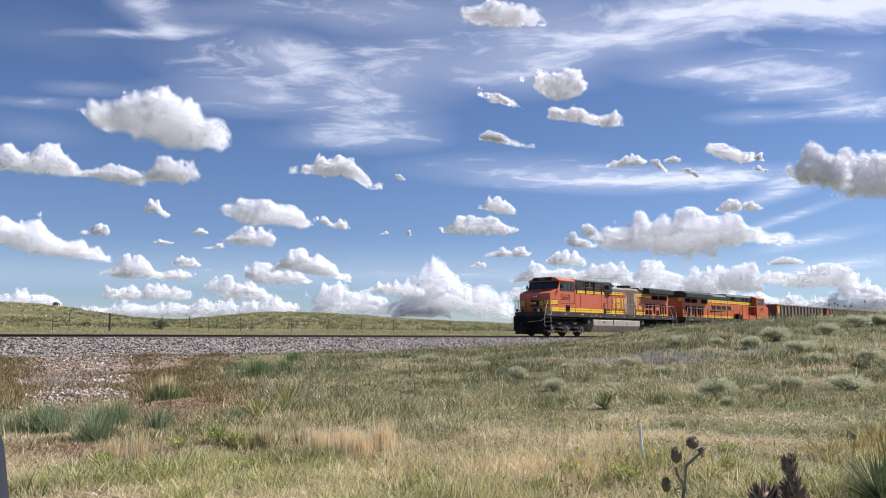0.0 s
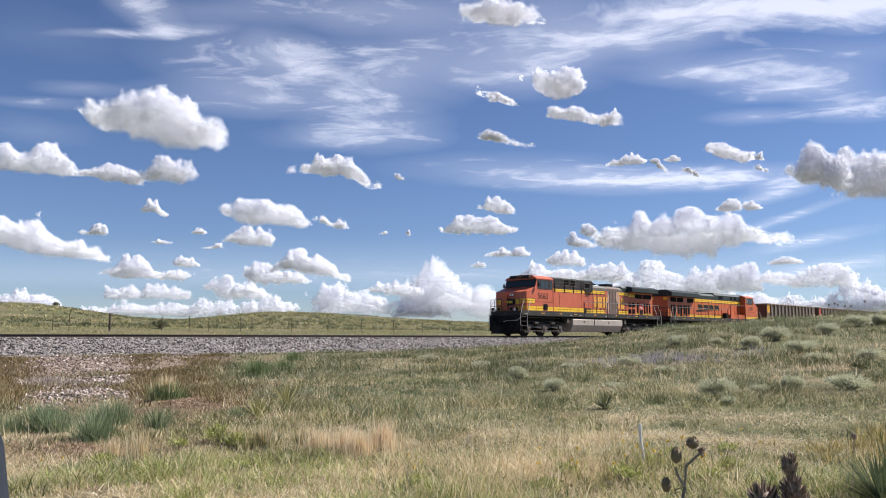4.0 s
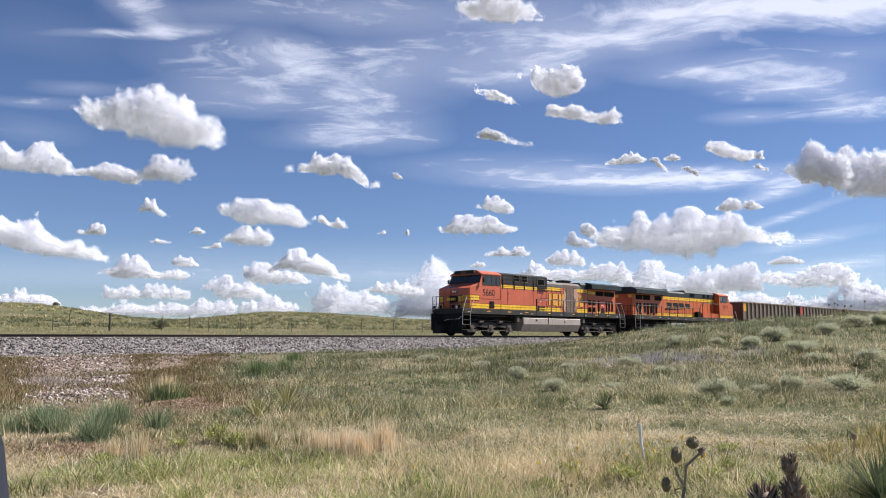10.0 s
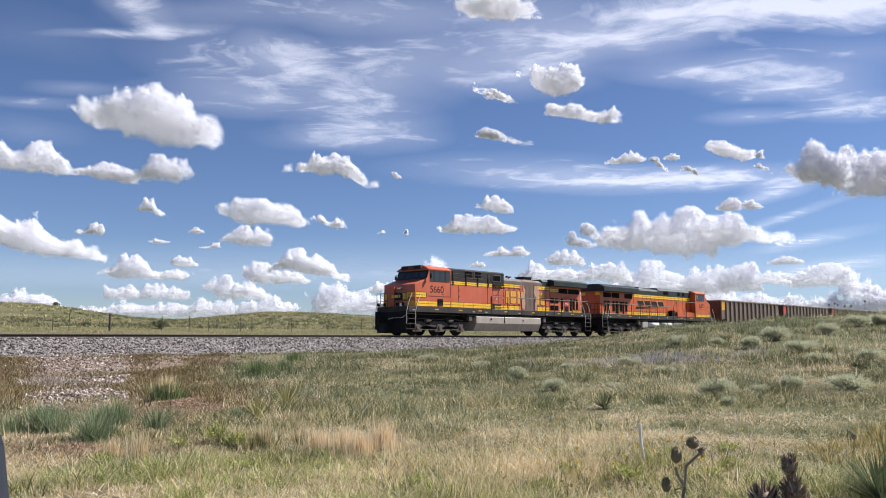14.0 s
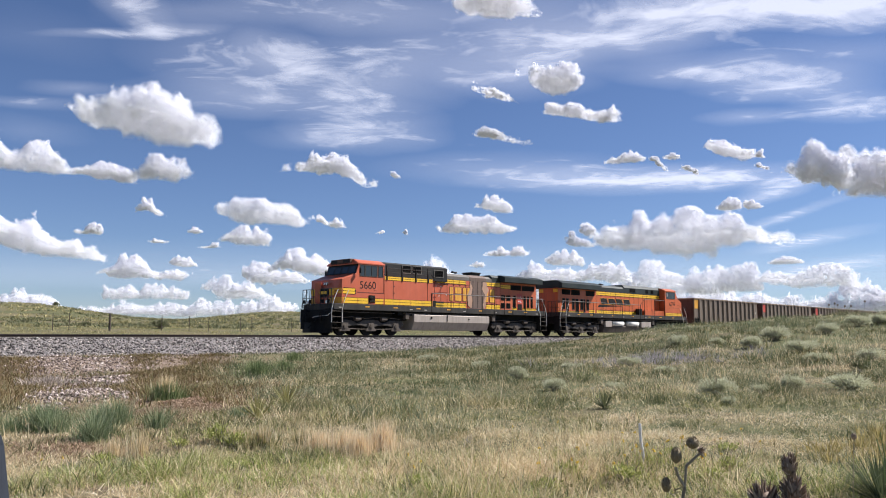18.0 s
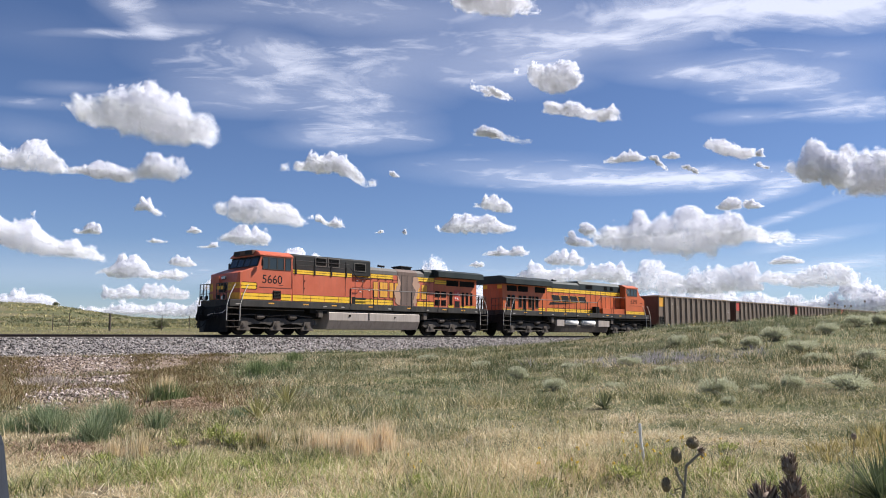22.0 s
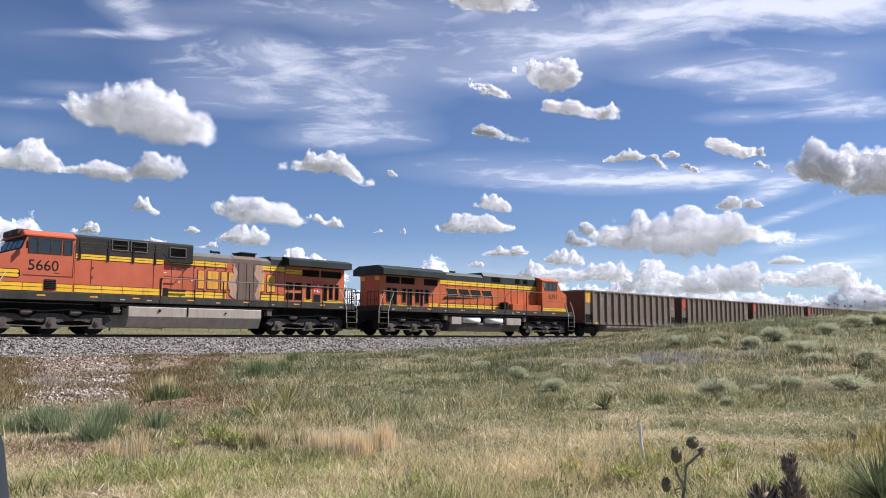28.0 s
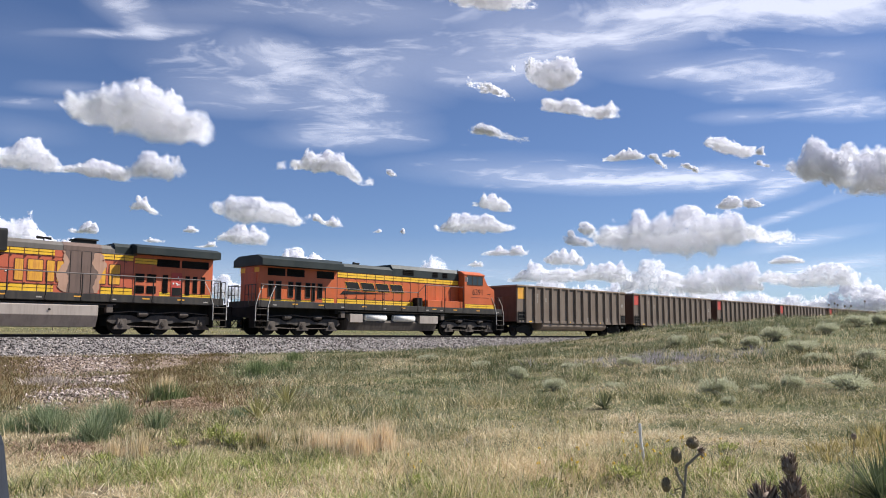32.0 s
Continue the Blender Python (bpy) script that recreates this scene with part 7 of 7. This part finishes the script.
def cloud_points(rng, want, w, h, deep, crown, belly, seed, chance):
    pts, got = [], 0
    for _ in range(10):
        m = want * 3
        p = np.stack([rng.uniform(-0.56, 0.56, m) * w, rng.uniform(-1.1, 1.1, m) * deep, rng.uniform(-0.15, 1.15, m) * h], -1)
        p = p[rng.random(m) < chance(puff_field(p, w, h, deep, crown, belly, seed), 1.15 - 0.8 * p[:, 2] / h)]
        pts.append(p)
        got += len(p)
        if got >= want:
            break
    return np.concatenate(pts)[:want]


def cumulus(x, y, z, w, h, crown, belly, soft, seed):
    """A heap of small drifting puffs, thick inside and thinning out at its edge."""
    rng = np.random.default_rng(seed)
    far = math.hypot(x, y)
    crown, belly = digits(crown), digits(belly)
    deep = min(0.4 * w, 0.7 * h)
    torn = soft >= 0.2
    thin = 0.8 if far > 2500 else 1.0
    chunks = []
    layers = ((far * 0.00072, 3.4 * thin, 0.0, 0.13), (far * 0.0019, (0.0 if soft >= 0.3 else 1.3) * thin ** 2, soft * 0.8 + 0.05, soft + 0.24))
    for grain, cover, inner, outer in layers:
        want = int(min(cover * w * h / (grain * 0.75) ** 2 * 0.5, 110000))
        if not want:
            continue
        if inner:
            p = cloud_points(rng, want, w, h, deep, crown, belly, seed, lambda v, k: (v > inner * k) & (v < outer))
        else:
            p = cloud_points(rng, want, w, h, deep, crown, belly, seed, lambda v, k: sstep(-0.03 * k, soft * k * 0.8, v) ** 1.4 * (v < soft * k + outer))
        if not len(p):
            continue
        e = 0.05 * h
        here = puff_field(p, w, h, deep, crown, belly, seed)
        n = np.stack([here - puff_field(p + np.array(o) * e, w, h, deep, crown, belly, seed) for o in ((1, 0, 0), (0, 1, 0), (0, 0, 1))], -1)
        n /= np.linalg.norm(n, axis=1)[:, None] + 1e-9
        n = n + rng.normal(0, 0.10, n.shape)
        n /= np.linalg.norm(n, axis=1)[:, None] + 1e-9
        a = np.cross(n, rng.normal(0, 1, n.shape))
        a /= np.linalg.norm(a, axis=1)[:, None] + 1e-9
        b = np.cross(n, a)
        s = (grain * rng.uniform(0.6, 1.15, len(p)))[:, None]
        verts = np.stack([p - a * s, p - b * s * 0.8, p + a * s, p + b * s * 0.8], 1).reshape(-1, 3)
        chunks.append((verts, np.arange(len(verts)).reshape(-1, 4)))
    v, f = join(chunks)
    ob = new("cloud", mesh_np("cloud", v, f, CLOUD))
    tagged(ob, "torn wispy fragment of white cloud" if torn else "white fair-weather cumulus cloud with a greyer flat base", "cloud", "cumulus clouds")
    turn = math.degrees(math.atan2(-x, y))
    c = EYE + Vector((x, y, z))
    # the wind carries the whole field slowly towards the camera and to its left
    drift.append((ob, [(t, pose(c.x - 7.0 * (t / 32 - 0.5), c.y - 20.0 * (t / 32 - 0.5), c.z, 0, 0, turn)) for t in (0.0, 16.0, 32.0)]))
    return ob


# across, away, height of the base, width, depth of the cloud, in metres from the camera; outlines of its top and its base in tenths; softness of the edge
NEAR_CLOUDS = [
    (-222, 590, 140, 116, 52, "566889987531", "532211000112", 0.12),
    (-363, 682, 140, 73, 30, "99977999742", "0000000011", 0.1),
    (-320, 720, 140, 76, 21, "4456899874", "4433211000", 0.16),
    (-261, 720, 140, 55, 29, "3469998794", "1000000012", 0.22),
    (-105, 729, 140, 84, 32, "45668889985311", "44444333221000", 0.1),
    (-345, 927, 140, 32, 23, "4999531", "2221000", 0.18),
    (60, 909, 140, 45, 24, "45999862", "43210000", 0.1),
    (45, 1089, 140, 115, 30, "2349888898532", "3100000000012", 0.1),
    (323, 884, 140, 29, 18, "3489995", "2100011", 0.1),
    (344, 868, 140, 26, 13, "4899642", "2100012", 0.14),
    (232, 627, 140, 42, 19, "79999776532", "76432210011", 0.1),
    (375, 789, 140, 70, 56, "456679999886", "554322211000", 0.1),
    (449, 802, 140, 80, 61, "899899988765", "100000000001", 0.1),
    (63, 454, 140, 40, 21, "667888999875", "776421000124", 0.1),
    (92, 514, 140, 52, 16, "7899998655673", "7643322110000", 0.14),
]
TORN_CLOUDS = [
    (31, 464, 140, 29, 12, "99756654311", "77543321000", 0.35),
    (44, 569, 140, 47, 15, "5688875432110", "4433221100000", 0.4),
    (25, 339, 140, 41, 15, "567898776543", "432100001122", 0.3),
    (184, 665, 140, 15, 14, "8999642", "7653200", 0.25),
    (218, 687, 140, 18, 11, "6899753", "6654210", 0.28),
    (149, 636, 140, 35, 11, "23558999864", "11000000012", 0.2),
    (183, 623, 140, 14, 7, "4689975", "3210012", 0.25),
    (249, 615, 140, 11, 9, "235899", "221000", 0.3),
    (272, 663, 140, 12, 8, "899653", "643210", 0.25),
    (-42, 699, 140, 12, 8, "999742", "420012", 0.3),
    (-47, 1000, 127, 7, 10, "4994", "2001", 0.3),
    (-80, 1000, 129, 13, 6, "2599", "1002", 0.35),
    (-343, 1089, 140, 23, 11, "3599852", "1000012", 0.25),
    (-318, 1268, 140, 89, 39, "246899988874", "322100000001", 0.22),
    (-148, 1031, 140, 42, 18, "8997567763", "6442100001", 0.22),
    (-503, 1108, 140, 49, 21, "2233489984", "2210000012", 0.2),
    (-439, 1212, 140, 31, 12, "4587654", "2100012", 0.45),
    (-379, 1276, 140, 35, 13, "2345898", "1000012", 0.35),
]
MIDDLE_CLOUDS = [
    (-231, 1020, 140, 115, 45, "6799999766532", "4210000000001", 0.1),
    (-763, 1470, 140, 255, 82, "7788999999765553321", "4444332211000000000", 0.1),
    (-759, 2018, 140, 218, 68, "2346899987433444332", "2200000000000000012", 0.08),
    (-535, 1630, 140, 56, 25, "49998852", "21000011", 0.12),
    (-469, 2200, 140, 195, 66, "5789999876766532", "3210000000000001", 0.1),
    (-365, 2039, 140, 236, 89, "333467999877654321", "332233322221111000", 0.1),
    (114, 1406, 140, 84, 22, "2456787699853", "1100000000012", 0.2),
    (250, 1603, 140, 82, 38, "468999888653", "210000000001", 0.12),
    (340, 2105, 140, 322, 62, "23466998766777765678899988864", "00000", 0.1),
    (221, 1268, 140, 49, 30, "6899766532", "3210000001", 0.2),
    (204, 1108, 140, 29, 21, "468999864", "321000012", 0.16),
    (447, 1437, 140, 357, 98, "356777788888899999988776654432", "3322211110000000001112222222", 0.1),
    (681, 1565, 140, 74, 25, "346788887642", "210000000012", 0.35),
    (69, 1630, 140, 35, 15, "368996", "210001", 0.35),
]
FAR_CLOUDS = [
    (-1281, 3156, 140, 158, 70, "79777888765", "20000000001", 0.1),
    (-1115, 3156, 140, 194, 72, "3688999987777655", "1000000000000001", 0.1),
    (-826, 3207, 140, 270, 105, "57889997667765432", "43200000000000001", 0.12),
    (-2066, 3900, 140, 339, 97, "4466677998777766542", "0", 0.12),
    (-1448, 3900, 93, 458, 97, "4456677766666778877665", "0", 0.15),
    (-1145, 3900, 93, 258, 100, "3456799988788889965", "0", 0.1),
    (-872, 3900, 93, 322, 122, "34566776788998766553", "0", 0.12),
    (-447, 3900, 98, 428, 175, "55678899998877777766655443", "0", 0.1),
    (-184, 3011, 140, 243, 82, "3456987878777766553", "33322211110000011", 0.1),
    (64, 3900, 93, 594, 294, "4556678888999998776665555555444333", "0", 0.1),
    (-108, 3900, 87, 305, 111, "45677665677898766", "0", 0.15),
    (-697, 2796, 140, 140, 50, "35788876543", "21000000012", 0.2),
]
BANK_CLOUDS = [
    (398, 3261, 140, 256, 114, "45567898876", "0", 0.12),
    (781, 3900, 140, 361, 147, "66777888777887766", "0", 0.12),
    (720, 2610, 140, 280, 116, "445667899998877665566778", "0", 0.1),
    (878, 2610, 140, 186, 103, "345677899987765", "0", 0.1),
    (920, 2447, 140, 147, 98, "35788899999999753", "0", 0.1),
    (1077, 2359, 140, 287, 83, "35567777666777888999998875", "2221110000000000", 0.1),
    (2099, 3900, 140, 339, 197, "44489998777665555566", "43322110000000000", 0.1),
    (1170, 3900, 120, 472, 144, "566677787777878888777766", "0", 0.16),
    (1558, 3900, 109, 417, 147, "77788877787777666677788", "0", 0.16),
    (1989, 3900, 109, 556, 122, "6667778888776666677889998", "0", 0.2),
    (-1954, 3900, 82, 666, 94, "45666777666776677655", "0", 0.2),
]
for k, row in enumerate(NEAR_CLOUDS + MIDDLE_CLOUDS + FAR_CLOUDS + BANK_CLOUDS + TORN_CLOUDS):
    cumulus(*row, seed=301 + k)


def cirrus_mat():
    """Ice cloud: streaky noise, thicker within a few soft fields; light shines through it. The widest field stands in
    for horizon haze.
    """
    m = bpy.data.materials.new("cirrus")
    m.use_nodes = True
    nt = m.node_tree
    nt.nodes.clear()
    out = nt.nodes.new("ShaderNodeOutputMaterial")
    tc = nt.nodes.new("ShaderNodeTexCoord")
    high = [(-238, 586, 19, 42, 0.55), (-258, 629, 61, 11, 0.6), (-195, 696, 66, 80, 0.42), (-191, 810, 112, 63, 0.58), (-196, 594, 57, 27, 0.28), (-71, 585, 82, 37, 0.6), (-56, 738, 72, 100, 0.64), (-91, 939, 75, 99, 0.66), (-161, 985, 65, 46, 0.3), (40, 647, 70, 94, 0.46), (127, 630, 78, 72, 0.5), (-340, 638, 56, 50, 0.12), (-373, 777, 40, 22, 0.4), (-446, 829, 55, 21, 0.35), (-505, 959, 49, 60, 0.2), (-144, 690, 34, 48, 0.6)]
    # the last, very wide field paints pale haze low over the horizon
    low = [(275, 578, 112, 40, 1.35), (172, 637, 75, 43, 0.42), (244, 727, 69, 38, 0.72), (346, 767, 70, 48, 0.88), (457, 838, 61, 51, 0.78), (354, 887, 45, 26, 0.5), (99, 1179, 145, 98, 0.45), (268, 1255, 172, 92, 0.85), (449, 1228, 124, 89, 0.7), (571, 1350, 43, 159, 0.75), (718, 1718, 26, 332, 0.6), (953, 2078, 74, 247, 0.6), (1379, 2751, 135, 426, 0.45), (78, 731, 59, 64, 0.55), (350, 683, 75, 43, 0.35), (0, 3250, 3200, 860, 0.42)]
    # bend the fields' outlines with a slow noise
    wn1 = nt.nodes.new("ShaderNodeTexNoise")
    wn1.inputs["Scale"].default_value, wn1.inputs["Detail"].default_value = 1 / 120.0, 2
    nt.links.new(tc.outputs["Object"], wn1.inputs["Vector"])
    sub = nt.nodes.new("ShaderNodeVectorMath")
    sub.operation = "SUBTRACT"
    sub.inputs[1].default_value = (0.5, 0.5, 0.5)
    nt.links.new(wn1.outputs["Color"], sub.inputs[0])
    sc = nt.nodes.new("ShaderNodeVectorMath")
    sc.operation = "MULTIPLY"
    sc.inputs[1].default_value = (45, 60, 0)
    nt.links.new(sub.outputs[0], sc.inputs[0])
    add = nt.nodes.new("ShaderNodeVectorMath")
    add.operation = "ADD"
    nt.links.new(tc.outputs["Object"], add.inputs[0])
    nt.links.new(sc.outputs[0], add.inputs[1])
    total = None
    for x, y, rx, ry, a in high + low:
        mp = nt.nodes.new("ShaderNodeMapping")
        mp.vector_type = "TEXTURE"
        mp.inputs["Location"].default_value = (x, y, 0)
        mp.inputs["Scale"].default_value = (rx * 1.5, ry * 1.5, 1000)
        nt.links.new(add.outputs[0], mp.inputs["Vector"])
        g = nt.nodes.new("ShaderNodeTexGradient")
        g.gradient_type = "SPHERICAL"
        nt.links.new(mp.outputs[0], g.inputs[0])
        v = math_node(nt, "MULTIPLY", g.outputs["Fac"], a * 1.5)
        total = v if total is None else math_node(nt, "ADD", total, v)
    st = nt.nodes.new("ShaderNodeMapping")
    st.inputs["Rotation"].default_value = (0, 0, radians(24))
    st.inputs["Scale"].default_value = (1 / 95.0, 1 / 70.0, 1)
    nt.links.new(add.outputs[0], st.inputs["Vector"])
    fib = noise_tex(nt, st.outputs[0], 1.0, 8, 0.62, 1.1)
    st2 = nt.nodes.new("ShaderNodeMapping")
    st2.inputs["Rotation"].default_value = (0, 0, radians(8))
    st2.inputs["Scale"].default_value = (1 / 30.0, 1 / 24.0, 1)
    nt.links.new(add.outputs[0], st2.inputs["Vector"])
    fine = noise_tex(nt, st2.outputs[0], 1.0, 4, 0.55, 0.0)
    tex = math_node(nt, "ADD", math_node(nt, "MULTIPLY", fib, 0.76), math_node(nt, "MULTIPLY", fine, 0.24))
    tex = ramp(nt, tex, [(0.36, (0, 0, 0)), (0.66, (1, 1, 1))])
    dens = math_node(nt, "ADD", math_node(nt, "MULTIPLY", total, 0.62), math_node(nt, "MULTIPLY", tex, 0.52))
    dens = math_node(nt, "MAXIMUM", math_node(nt, "SUBTRACT", dens, 0.50), math_node(nt, "MULTIPLY", total, 0.21))
    dens = math_node(nt, "MINIMUM", dens, 0.62)
    d = nt.nodes.new("ShaderNodeBsdfTranslucent")
    d.inputs["Color"].default_value = (0.62, 0.625, 0.66, 1)
    tr = nt.nodes.new("ShaderNodeBsdfTransparent")
    mx = nt.nodes.new("ShaderNodeMixShader")
    nt.links.new(dens, mx.inputs[0])
    nt.links.new(tr.outputs[0], mx.inputs[1])
    nt.links.new(d.outputs[0], mx.inputs[2])
    nt.links.new(mx.outputs[0], out.inputs["Surface"])
    return m


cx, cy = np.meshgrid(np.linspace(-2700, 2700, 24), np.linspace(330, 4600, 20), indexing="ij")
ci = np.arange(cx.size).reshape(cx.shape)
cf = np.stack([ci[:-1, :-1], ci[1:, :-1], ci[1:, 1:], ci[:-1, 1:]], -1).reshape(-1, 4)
cirrus = new("cirrus_and_haze_layer", mesh_np("cirrus", np.stack([cx, cy, 0 * cx + 0.00001 * cx], -1).reshape(-1, 3), cf, cirrus_mat()))
tagged(cirrus, "thin streaky white ice clouds and painted pale horizon haze in the blue sky", "cirrus", kind="stuff")
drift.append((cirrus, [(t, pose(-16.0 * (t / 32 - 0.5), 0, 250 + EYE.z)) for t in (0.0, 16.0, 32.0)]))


# ---------------------------------------------------------------- movement
# seconds, and the distance of the coupler between the two locomotives along the track
RUN = [(0, 70.123), (1, 69.501), (2, 68.75), (3, 68.02), (6, 65.32), (7, 64.265), (8, 63.249), (9, 62.098), (10, 60.953), (11, 59.731), (12, 58.462), (13, 57.13), (14, 55.749), (17, 51.399), (18, 49.80), (19, 48.162), (20, 46.483), (21, 44.768), (22, 42.976), (23, 41.16), (24, 39.28), (25, 37.312), (27.5, 32.185), (28, 31.123), (29, 29.018), (30, 26.829), (31, 24.635), (32, 22.399)]


def motions():
    for thing, at, turn in train:
        walk(thing, [(t, TRACK @ pose(s + at, 0, 0, 0, 0, turn)) for t, s in RUN])
    # wheels roll: a row for each 0.6 m of travel
    ts, ss = [t for t, s in RUN], [s for t, s in RUN]
    n = 80
    stops = [ss[0] + (ss[-1] - ss[0]) * k / n for k in range(n + 1)]
    when = [float(np.interp(-v, [-q for q in ss], ts)) for v in stops]
    flipped = set(trail.children_recursive)
    for wheel, x, r in wheelsets:
        way = -1 if wheel in flipped else 1
        walk(wheel, [(t, pose(x, 0, r, 0, way * math.degrees((v - stops[0]) / r), 0)) for t, v in zip(when, stops)])
    for cloud, rows in drift:
        walk(cloud, rows)


motions()
